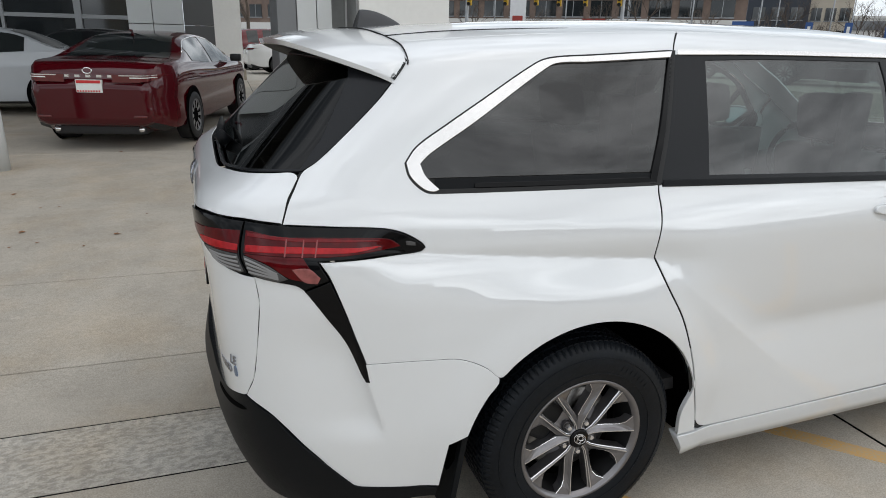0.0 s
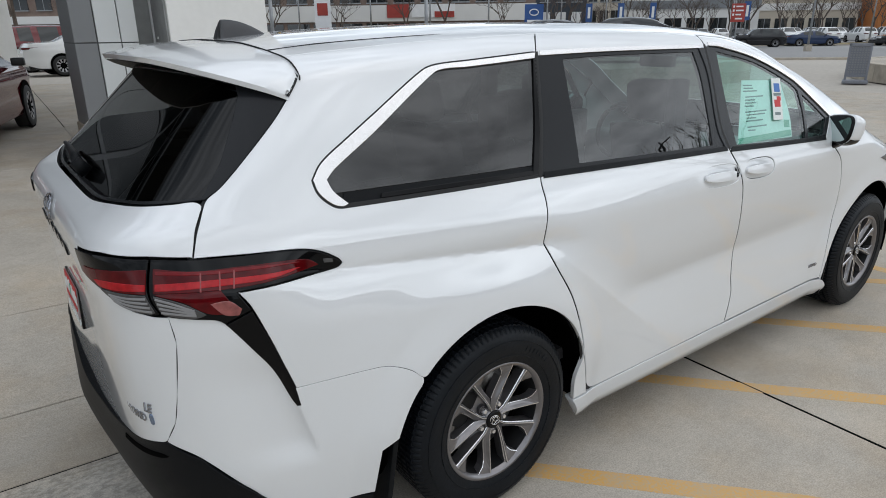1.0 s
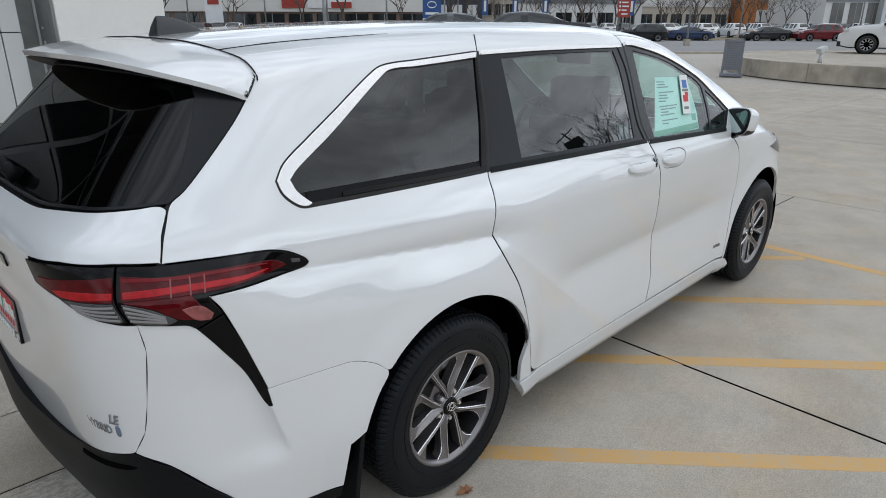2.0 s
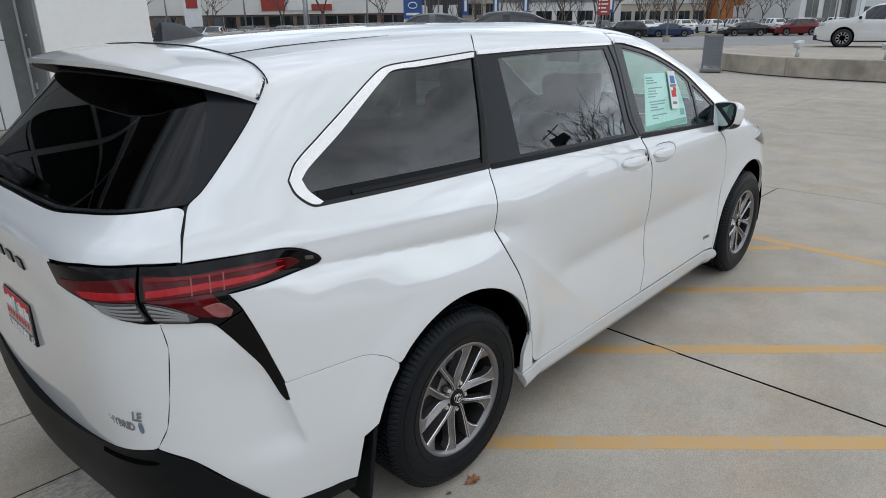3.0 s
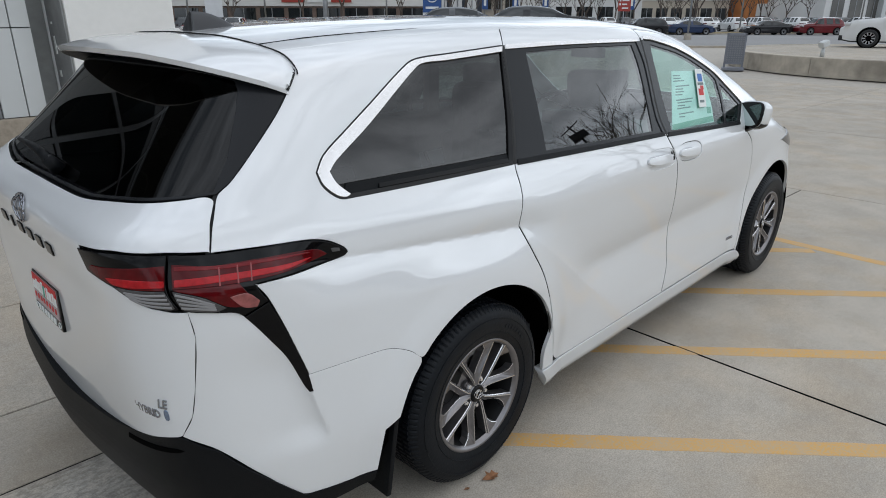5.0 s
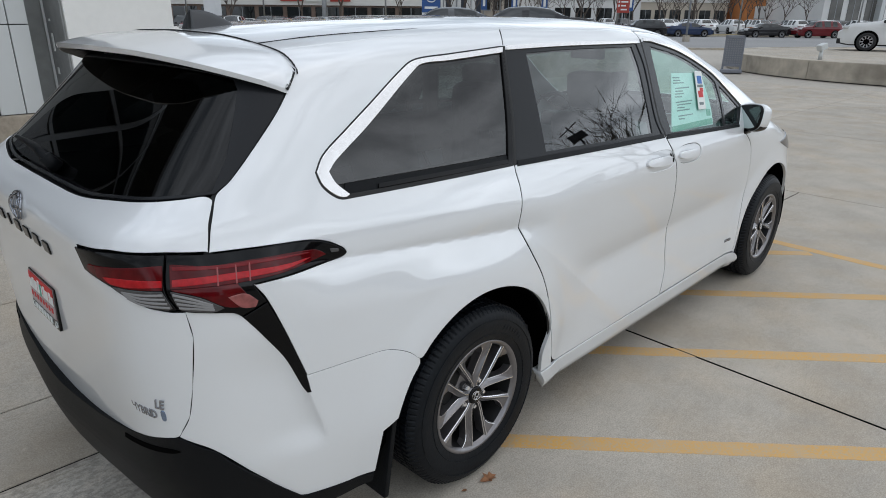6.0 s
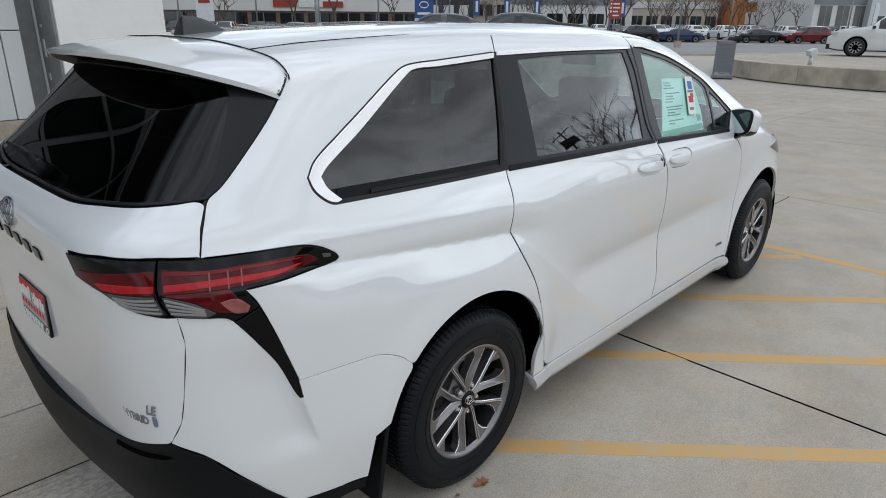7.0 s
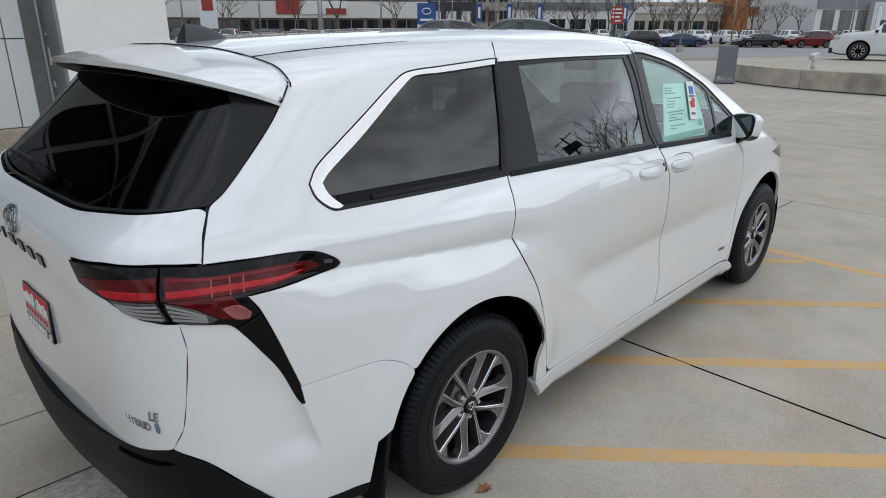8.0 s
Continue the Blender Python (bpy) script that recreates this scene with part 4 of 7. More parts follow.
for sgn in (1, -1):
    # the slot's shade is painted as a black strip on the bumper
    groove_pts = [(sgn * u, z) for u, z in ((0.56, 0.585), (0.80, 0.604), (0.835, 0.600), (0.80, 0.592), (0.56, 0.573))]
    skin("bumper_slot", shell(tail, groove_pts, gap=0, lift=lambda a, b: push(a, b) + 0.002, depth=0.004), DARK_VOID, low, "reflector slot drawn as a black strip")

# roof, from the tail spoiler to the windscreen
RX = np.linspace(-0.565, 2.02, 40)
edge_y = width(RX, top(RX) - drop(RX))
roof_out = [(float(x), -float(y)) for x, y in zip(RX, edge_y)] + [(float(x), float(y)) for x, y in zip(RX[::-1], edge_y[::-1])]
rp = skin("roof", shell(roof, roof_out, gap=-0.012, depth=0.02, grid=0.03), WHITE, van, "white roof", dark=False)
SX = np.linspace(2.025, 3.02, 16)
screen_y = width(SX, top(SX) - drop(SX))
screen_out = [(float(x), -float(y) * 0.87) for x, y in zip(SX, screen_y)] + [(float(x), float(y) * 0.87) for x, y in zip(SX[::-1], screen_y[::-1])]
for sgn in (-1, 1):
    skin("a_pillar", shell(roof, [(float(x), sgn * float(y)) for x, y in zip(SX, screen_y)] + [(float(x), sgn * float(y) * 0.875) for x, y in zip(SX[::-1], screen_y[::-1])], gap=-0.010, depth=0.012, grid=0.03), WHITE, van, dark=False)
skin("windscreen", shell(roof, screen_out, gap=0.004, depth=0.005, grid=0.05), CLEAR, van, "clear windscreen")
HX = np.linspace(3.03, 3.85, 14)
hood_y = width(HX, top(HX) - drop(HX))
hood_out = [(float(x), -float(y)) for x, y in zip(HX, hood_y)] + [(float(x), float(y)) for x, y in zip(HX[::-1], hood_y[::-1])]
skin("bonnet", shell(roof, hood_out, gap=0.004, depth=0.03, grid=0.05), WHITE, van)


# ---- the van's other parts ----
def nose(y, z):
    y, z = np.broadcast_arrays(np.asarray(y, float), np.asarray(z, float))
    hi = spline(X1Z, X1X, z)
    lo = hi - 0.8
    for _ in range(26):
        mid = (lo + hi) / 2
        big = width(mid, z) > np.abs(y)
        lo, hi = np.where(big, mid, lo), np.where(big, hi, mid)
    return np.stack([(lo + hi) / 2, y, z], -1)


fascia = skin("front_bumper", shell(nose, [(-0.82, 0.26), (-0.84, 0.6), (-0.80, 0.90), (-0.3, 0.95), (0.3, 0.95), (0.80, 0.90), (0.84, 0.6), (0.82, 0.26)], grid=0.05), WHITE, van)
skin("grille", shell(nose, [(-0.6, 0.32), (-0.66, 0.55), (0.66, 0.55), (0.6, 0.32)], lift=0.006, grid=0.05), BLACK_MATT, van, "black front grille")
for sgn in (1, -1):
    skin("headlamp", shell(side, [(3.05, 0.965), (3.35, 0.985), (3.58, 0.93), (3.60, 0.84), (3.40, 0.86)], lift=0.006, grid=0.03), CLEAR_LENS, van, "clear headlamp", mirror=sgn < 0)

# spoiler over the rear window
seam_line = ((-0.600, 0.0, 1.697), (-0.594, 0.3, 1.691), (-0.572, 0.51, 1.668), (-0.548, 0.616, 1.640), (-0.545, 0.673, 1.599), (-0.580, 0.699, 1.556))
lip_line = ((-0.885, 0.0, 1.655), (-0.872, 0.3, 1.652), (-0.805, 0.55, 1.628), (-0.714, 0.648, 1.597), (-0.644, 0.692, 1.572), (-0.600, 0.707, 1.5535))
tv = np.linspace(0, 1, 6)
vv = np.linspace(-1, 1, 81)
A = np.stack([spline(tv, [p[k] for p in seam_line], np.abs(vv)) for k in range(3)], 1)
B = np.stack([spline(tv, [p[k] for p in lip_line], np.abs(vv)) for k in range(3)], 1)
A[:, 1] *= np.sign(vv)
B[:, 1] *= np.sign(vv)
sv, sf = [], []
ROWS_S = 12
for a, b in zip(A, B):
    for k in range(ROWS_S):
        t = k / (ROWS_S - 1)
        p = a + (b - a) * t
        p[2] += 0.020 * t * (1 - t) * 2
        sv.append(p)
    sv.append(b + (0.002, 0, -0.006))
    sv.append(b + (0.006, 0, -0.016))
    sv.append(b + (0.05, 0, -0.020))
    sv.append(a + (b - a) * 0.35 + (0, 0, -0.045))
KS = ROWS_S + 4
for i in range(len(vv) - 1):
    for k in range(KS - 1):
        sf.append((i * KS + k, (i + 1) * KS + k, (i + 1) * KS + k + 1, i * KS + k + 1))
me = mesh_of("spoiler", sv, sf, WHITE, smooth=True)
bm_ = bmesh.new()
bm_.from_mesh(me)
bmesh.ops.recalc_face_normals(bm_, faces=bm_.faces)
if sum(f.normal.z for f in bm_.faces if f.calc_center_median().z > 1.64) < 0:
    bmesh.ops.reverse_faces(bm_, faces=bm_.faces)
bm_.to_mesh(me)
bm_.free()
me.polygons.foreach_set("use_smooth", [True] * len(me.polygons))
me.set_sharp_from_angle(angle=radians(40))
spoiler = put("spoiler", me, van, "white roof spoiler")
for left in (False, True):
    skin("spoiler_end", shell(side, [(-0.930, 1.582), (-0.895, 1.590), (-0.873, 1.590), (-0.884, 1.552), (-0.910, 1.556)], gap=0, lift=0.005, depth=0.012, grid=0.02), WHITE, spoiler, mirror=left, dark=False)
    skin("spoiler_joint", shell(side, ribbon([(-0.871, 1.592), (-0.875, 1.578), (-0.881, 1.564), (-0.889, 1.548)], 0.006), gap=0, lift=0.005, depth=0.010), RUBBER, spoiler, mirror=left)
bar("spoiler_seam", [(p[0] + 0.006, p[1] + 0.007 * np.sign(p[1]) * smooth(0.5, 0.65, abs(p[1])), p[2] + 0.0015) for p in A[6:-6:2]], 0.0024, RUBBER, spoiler, 6)
uv = []
for a, b in zip(A[8:-8], B[8:-8]):
    uv += [b + (0.012, 0, -0.0195), b + (0.05, 0, -0.0235), a + (b - a) * 0.35 + (0.0, 0, -0.049)]
put("spoiler_underside", mesh_of("spoiler_underside", uv, [(3 * i + k, 3 * i + k + 1, 3 * i + k + 4, 3 * i + k + 3) for i in range(len(uv) // 3 - 1) for k in (0, 1)], BLACK_MATT, smooth=True), spoiler, "black spoiler underside")
for sgn in (-1, 1):
    line = [tuple(roof(np.array(x), np.array(sgn * y)) + np.array([0, 0, 0.0008])) for x, y in ((-0.565, 0.518), (-0.42, 0.538), (-0.277, 0.553), (-0.15, 0.560), (-0.04, 0.562), (0.06, 0.563))]
    bar("roof_ditch", line, [0.0026, 0.0024, 0.002, 0.0016, 0.001, 0.0003], RUBBER, rp, 6, "dark roof joint")

# shark fin aerial
fv, ff = [], []
for i in range(13):
    t = i / 12
    x = -0.541 + 0.185 * t
    zb = float(top(np.array(x))) - 0.002
    h = 0.066 * (1 - t**1.8) + 0.001
    wd = 0.036 * math.sqrt(max(0.0, 1 - t**2)) + 0.003
    for k in range(9):
        a = math.pi * k / 8
        fv.append((x + 0.02 * math.sin(a) * (1 - t), wd * math.cos(a) * (1 - 0.62 * math.sin(a)), zb + h * math.sin(a)**0.8))
for i in range(12):
    for k in range(8):
        ff.append((i * 9 + k, i * 9 + k + 1, (i + 1) * 9 + k + 1, (i + 1) * 9 + k))
ff.append(tuple(range(9)))
put("aerial", mesh_of("aerial", fv, ff, material("grey_black_plastic", (0.03, 0.031, 0.034), 0.4), smooth=True), van, "dark grey shark fin aerial")


# wheels
def make_wheel():
    prof = [(0.222, -0.105), (0.236, -0.112), (0.262, -0.119), (0.300, -0.123), (0.326, -0.119), (0.345, -0.110), (0.357, -0.099), (0.3635, -0.086)]
    tread = []
    for y0, y1 in ((-0.086, -0.060), (-0.050, -0.022), (-0.012, 0.012), (0.022, 0.050), (0.060, 0.086)):
        tread += [(0.357, y0 - 0.001), (0.3675, y0), (0.3675, y1), (0.357, y1 + 0.001)]
    prof = prof + tread[1:-1] + [(r, -y) for r, y in prof[::-1]]
    SEGT = 400
    vs, fs = revolve(prof, SEGT)
    K = len(prof)
    for i in range(SEGT):
        if i % 4 == 0:                      # cross cuts of the shoulder blocks
            for j, (rr, y) in enumerate(prof):
                if rr > 0.340 and (abs(y) > 0.055 or i % 2 == 0):
                    x0, y0, z0 = vs[i * K + j]
                    f = 1 - 0.0052 / rr * min(1.0, (rr - 0.336) / 0.014)
                    vs[i * K + j] = (x0 * f, y0, z0 * f)
    wheel = new("wheel")
    tyre = put("tyre", mesh_of("tyre", vs, fs, TYRE, smooth=True), wheel, "black road tyre")
    tyre.data.set_sharp_from_angle(angle=radians(22))
    for rr, yy in ((0.262, -0.1195), (0.318, -0.1212)):
        bar("sidewall_ring", [(rr * math.cos(a), yy, rr * math.sin(a)) for a in [2 * math.pi * i / 72 for i in range(73)]], 0.0016, TYRE, wheel, 5)
    for a0, n in ((95, 7),):
        for i in range(n):                  # raised sidewall print, as plain bars
            b = bmesh.new()
            box(b, -0.006, 0.006, -0.0006, 0.0006, -0.010, 0.010)
            a = math.radians(a0 - i * 4.2)
            part("sidewall_bar", b, TYRE, wheel, m=pose(0.292 * math.cos(a), -0.1228, 0.292 * math.sin(a), 0, 90 - math.degrees(a), 0))
    vs, fs = revolve([(0.217, 0.10), (0.207, 0.02), (0.204, -0.05), (0.2135, -0.0945)], 72)
    put("rim_barrel", mesh_of("rim_barrel", vs, fs, RIM_DARK, smooth=True), wheel, "dark rim barrel")
    vs, fs = revolve([(0.2125, -0.085), (0.216, -0.095), (0.224, -0.103), (0.231, -0.107), (0.2335, -0.111), (0.232, -0.1135), (0.226, -0.113), (0.219, -0.108), (0.213, -0.095)], 72)
    put("rim", mesh_of("rim", vs, fs, RIM, smooth=True), wheel, "silver alloy rim")
    vs, fs = revolve([(0.0, -0.02), (0.155, -0.02), (0.165, -0.012), (0.165, 0.0), (0.0, 0.0)], 48)
    put("brake_disc", mesh_of("brake_disc", vs, fs, STEEL, smooth=True), wheel, "steel brake disc")
    caliper = bmesh.new()
    box(caliper, -0.175, -0.09, -0.055, 0.03, -0.07, 0.07, 0.012)
    part("caliper", caliper, RIM_DARK, wheel, "grey brake caliper")
    vs, fs = revolve([(0.201, 0.0), (0.10, 0.005), (0.0, 0.005)], 32)
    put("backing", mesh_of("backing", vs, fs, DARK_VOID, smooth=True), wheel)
    vs, fs = revolve([(0.0, -0.086), (0.036, -0.086), (0.040, -0.080), (0.046, -0.062), (0.076, -0.050), (0.080, -0.03), (0.05, -0.02)], 40)
    put("hub", mesh_of("hub", vs, fs, RIM, smooth=True), wheel, "silver wheel hub")
    # five forked spokes: the arms of a fork leave the hub together and flare towards the rim, with a wheel nut in each bay between forks
    sv, sf, ev, ef = [], [], [], []
    st_u = (0.036, 0.058, 0.085, 0.110, 0.138, 0.163, 0.184, 0.200)
    st_win = (0.0, 0.0, 0.003, 0.018, 0.035, 0.046, 0.046, 0.030)
    st_bay = (0.012, 0.017, 0.031, 0.046, 0.063, 0.079, 0.092, 0.103)
    for k in range(5):
        ca, sa = math.cos(math.radians(126 + 72 * k)), math.sin(math.radians(126 + 72 * k))
        for sgn in (-1, 1):
            b0, e0 = len(sv), len(ev)
            for i, (u, vw, vb) in enumerate(zip(st_u, st_win, st_bay)):
                t = i / 7
                yr = -0.089 - 0.016 * t
                sink = 0.004 + 0.016 * math.sin(math.pi * min(1, t * 1.05))**0.8
                vr = vb - 0.0035 - 0.006 * t
                vm = vw + (vr - vw) * 0.55
                row = ((vw, yr + sink + 0.034), (vw, yr + sink), (vm, yr + sink * 0.62), (vr, yr), (vb, yr + 0.007), (vb, yr + 0.048))
                for v, y in row:
                    uu = min(u, math.sqrt(0.2235**2 - v * v)) if i < 7 else math.sqrt(0.2235**2 - v * v)
                    sv.append((uu * ca - sgn * v * sa, y, uu * sa + sgn * v * ca))
                wd = 0.0014 + 0.0006 * t
                for v, y in ((vr - wd, yr - 0.0002), (vr + wd, yr - 0.0002), (vb - 0.0022, yr + 0.0040), (vb + 0.0006, yr + 0.0066), (vw - 0.0002, yr + sink - 0.0006), (vw + 0.0016, yr + sink - 0.0014)):
                    uu = min(u, math.sqrt(0.2235**2 - v * v)) if i < 7 else math.sqrt(0.2235**2 - v * v)
                    ev.append((uu * ca - sgn * v * sa, y, uu * sa + sgn * v * ca))
            for i in range(7):
                for j in range(5):
                    sf.append((b0 + i * 6 + j, b0 + i * 6 + j + 1, b0 + (i + 1) * 6 + j + 1, b0 + (i + 1) * 6 + j))
                for j in (0, 2, 4):
                    if j != 4 or i > 1:
                        ef.append((e0 + 6 * i + j, e0 + 6 * i + j + 1, e0 + 6 * i + j + 7, e0 + 6 * i + j + 6))
    spokes = put("spokes", mesh_of("spokes", sv, sf, RIM), wheel, "forked silver spokes")
    put("spoke_edge", mesh_of("spoke_edge", ev, ef, RIM_EDGE), wheel, "bright machined edges")
    wv, wf = [], []
    for k in range(5):                          # the sloping floor of each bay
        ca, sa = math.cos(math.radians(90 + 72 * k)), math.sin(math.radians(90 + 72 * k))
        b0 = len(wv)
        for u, hw, y in ((0.035, 0.020, -0.066), (0.075, 0.026, -0.060), (0.105, 0.027, -0.052), (0.130, 0.026, -0.036), (0.134, 0.025, 0.0)):
            wv += [(u * ca + hw * sa, y, u * sa - hw * ca), (u * ca, y + 0.006, u * sa), (u * ca - hw * sa, y, u * sa + hw * ca)]
        wf += [(b0 + 3 * i + j, b0 + 3 * i + j + 1, b0 + 3 * i + j + 4, b0 + 3 * i + j + 3) for i in range(4) for j in (0, 1)]
    put("spoke_web", mesh_of("spoke_web", wv, wf, RIM, smooth=True), wheel)
    for k in range(5):
        a = math.radians(90 + 72 * k)
        cx, cz = 0.057 * math.cos(a), 0.057 * math.sin(a)
        vs, fs = tube([(cx, -0.055, cz), (cx, -0.080, cz), (cx, -0.087, cz)], [0.0115, 0.0115, 0.008], 6)
        put("lug_nut", mesh_of("lug_nut", vs, fs, CHROME), wheel)
        vs, fs = revolve([(0.0125, -0.058), (0.0165, -0.071), (0.0175, -0.0725), (0.0185, -0.071), (0.019, -0.058)], 16)
        put("nut_well", mesh_of("nut_well", vs, fs, RIM, smooth=True), wheel, m=pose(cx, 0, cz))
    vs, fs = revolve([(0.0, -0.0955), (0.030, -0.0955), (0.034, -0.0935), (0.0355, -0.084)], 32)
    put("centre_cap", mesh_of("centre_cap", vs, fs, BLACK_GLOSS, smooth=True), wheel, "black centre cap")
    for rx, rz in ((0.025, 0.0175), (0.0095, 0.0165), (0.0165, 0.008)):
        bar("cap_ring", [(rx * math.cos(a), -0.0962, rz * math.sin(a) + (0.004 if rx < 0.02 and rz < 0.01 else 0)) for a in [2 * math.pi * i / 24 for i in range(25)]], 0.0013, CHROME, wheel, 5)
    return wheel


wheel_mesh_root = make_wheel()
first = True
for x, y, turn, spin in ((0.0, -0.852, 0, 31), (3.06, -0.856, 0, 47), (0.0, 0.852, 180, 20), (3.06, 0.856, 180, 5)):
    m = pose(x, y, 0.3675, 0, 0, turn) @ Matrix.Rotation(radians(spin), 4, "Y")
    w = wheel_mesh_root if first else copy_thing(wheel_mesh_root, m)
    first = False
    w.matrix_basis = m
    w.parent = van
    sy = 1 if y > 0 else -1
    lv, lf = [], []
    for i in range(25):
        a = math.radians(-12 + 204 * i / 24)
        for yy, r in ((0.945, 0.462), (0.90, 0.475), (0.60, 0.475), (0.58, 0.30)):
            lv.append((x + r * math.cos(a), sy * yy, 0.37 + r * math.sin(a)))
    for i in range(24):
        for k in range(3):
            lf.append((i * 4 + k, i * 4 + k + 1, i * 4 + 5 + k, i * 4 + 4 + k))
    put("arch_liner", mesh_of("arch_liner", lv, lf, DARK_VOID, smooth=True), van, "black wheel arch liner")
for sgn in (-1, 1):
    fl = bmesh.new()
    box(fl, -0.02, 0.0, -0.065, 0.065, -0.16, 0.16, 0.006)
    part("mudflap", fl, BLACK_MATT, van, "black rubber mudflap", m=pose(-0.448, sgn * 0.902, 0.345, 0, 9, 0))
    fl = bmesh.new()
    box(fl, -0.015, 0.0, -0.10, 0.10, -0.10, 0.10, 0.005)
    part("mudflap", fl, BLACK_MATT, van, m=pose(2.60, sgn * 0.862, 0.30, 0, 10, 0))

# underbody and cabin
under = bmesh.new()
box(under, -0.98, 3.75, -0.60, 0.60, 0.23, 0.40, 0.03)
box(under, 0.50, 2.55, -0.90, 0.90, 0.25, 0.42, 0.03)
box(under, -0.95, -0.54, -0.84, 0.84, 0.285, 0.42, 0.03)
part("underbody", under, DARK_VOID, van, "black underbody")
cabin = bmesh.new()
box(cabin, -0.95, 2.60, -0.84, 0.84, 0.42, 0.47)
for sgn in (-1, 1):
    box(cabin, -0.80, 2.45, sgn * 0.80, sgn * 0.86, 0.87, 1.16, 0.02)
    for x in (0.16, 1.30):
        box(cabin, x, x + 0.10, sgn * 0.64, sgn * 0.70, 1.15, 1.50, 0.02)
box(cabin, -1.02, -0.92, -0.70, 0.70, 0.45, 1.18, 0.02)
part("cabin_trim", cabin, TRIM_IN, van, "dark cabin trim")
lin_x = np.linspace(-0.5, 1.95, 20)
head_out = [(float(x), -float(width(np.array(x), top(np.array(x)) - 0.10)) * 0.97) for x in lin_x] + [(float(x), float(width(np.array(x), top(np.array(x)) - 0.10)) * 0.97) for x in lin_x[::-1]]
skin("headliner", shell(roof, head_out, gap=0.0, lift=-0.035, depth=0.01, grid=0.1), HEADLINER, van, "grey fabric headliner")


def seat(x, y, wd=0.50, tall=0.54):
    b = bmesh.new()
    box(b, -0.25, 0.25, -wd / 2, wd / 2, 0.70, 0.84, 0.05)
    s = part("seat", b, SEAT, van, "dark grey seat", smooth=True, m=pose(x, y, -0.05))
    b = bmesh.new()
    box(b, -0.07, 0.07, -wd / 2, wd / 2, -0.02, tall, 0.06)
    part("backrest", b, SEAT, s, smooth=True, m=pose(-0.25, 0, 0.76, 0, -14, 0))
    b = bmesh.new()
    box(b, -0.06, 0.06, -0.145, 0.145, 0.0, 0.21, 0.058)
    part("headrest", b, SEAT, s, "padded headrest", smooth=True, m=pose(-0.25, 0, 0.76, 0, -12, 0) @ pose(0, 0, tall + 0.03))
    for yy in (-0.06, 0.06):
        bar("headrest_post", [(-0.25 - 0.12, yy, 0.70 + tall), (-0.25 - 0.17, yy, 0.80 + tall)], 0.007, STEEL, s, 6)


for yy in (-0.40, 0.40):
    seat(1.95, yy)
    seat(1.02, yy)
seat(-0.02, -0.42, 0.46, 0.55)
seat(-0.02, 0.42, 0.46, 0.55)
seat(-0.02, 0.0, 0.34, 0.50)
dash = bmesh.new()
box(dash, 2.40, 2.95, -0.78, 0.78, 0.75, 1.02, 0.06)
part("dashboard", dash, DASH, van, "dark dashboard", smooth=True)
bar("steering_wheel", [(2.30 + 0.055 * math.sin(a), 0.38 + 0.185 * math.cos(a), 1.06 + 0.175 * math.sin(a)) for a in [2 * math.pi * i / 28 for i in range(29)]], 0.016, TRIM_IN, van, 8, "black steering wheel")
boxed("steering_hub", 2.28, 2.42, 0.30, 0.46, 1.01, 1.11, TRIM_IN, van, 0.03)
boxed("rear_view_mirror", 2.10, 2.14, -0.12, 0.12, 1.50, 1.57, TRIM_IN, van, 0.02)

# sheets stuck inside the front door window
sheet = skin("window_sheet", shell(side, [(1.425, 1.222), (1.93, 1.205), (1.925, 1.30), (1.86, 1.47), (1.50, 1.485)], gap=0, lift=-0.014, depth=0.001, grid=0.08), SHEET, van, "printed price sheet behind the window")
rng = random.Random(4)
rows_ = [(1.43, 1.92, 1.216, 1.240, GREEN_INK)] + [(1.50 + rng.uniform(0, 0.02), rng.uniform(1.57, 1.71), 1.462 - 0.013 * i, 1.4645 - 0.013 * i, INK) for i in range(16) if i % 5 != 3] + [(1.86, 1.91, 1.255, 1.285, GREEN_INK)]
for a0, a1, b0, b1, mt in rows_:
    skin("print_bar", shell(side, [(a0, b0), (a1, b0 - 0.004), (a1, b1 - 0.004), (a0, b1)], gap=0, lift=-0.0125, depth=0.001), mt, sheet)
tag_ = skin("window_tag", shell(side, [(1.738, 1.290), (1.826, 1.287), (1.839, 1.472), (1.752, 1.477)], gap=0, lift=0.001, depth=0.001, grid=0.05), PAPER, van, "white tag with blue and red print")
for a0, a1, b0, b1, mt in ((1.768, 1.820, 1.415, 1.452, BLUE_INK), (1.757, 1.826, 1.398, 1.408, INK), (1.758, 1.812, 1.348, 1.378, RED_INK), (1.785, 1.820, 1.375, 1.392, RED_INK), (1.755, 1.805, 1.312, 1.322, INK)):
    skin("print_bar", shell(side, [(a0, b0), (a1, b0 - 0.003), (a1, b1 - 0.003), (a0, b1)], gap=0, lift=0.0025, depth=0.001), mt, tag_)

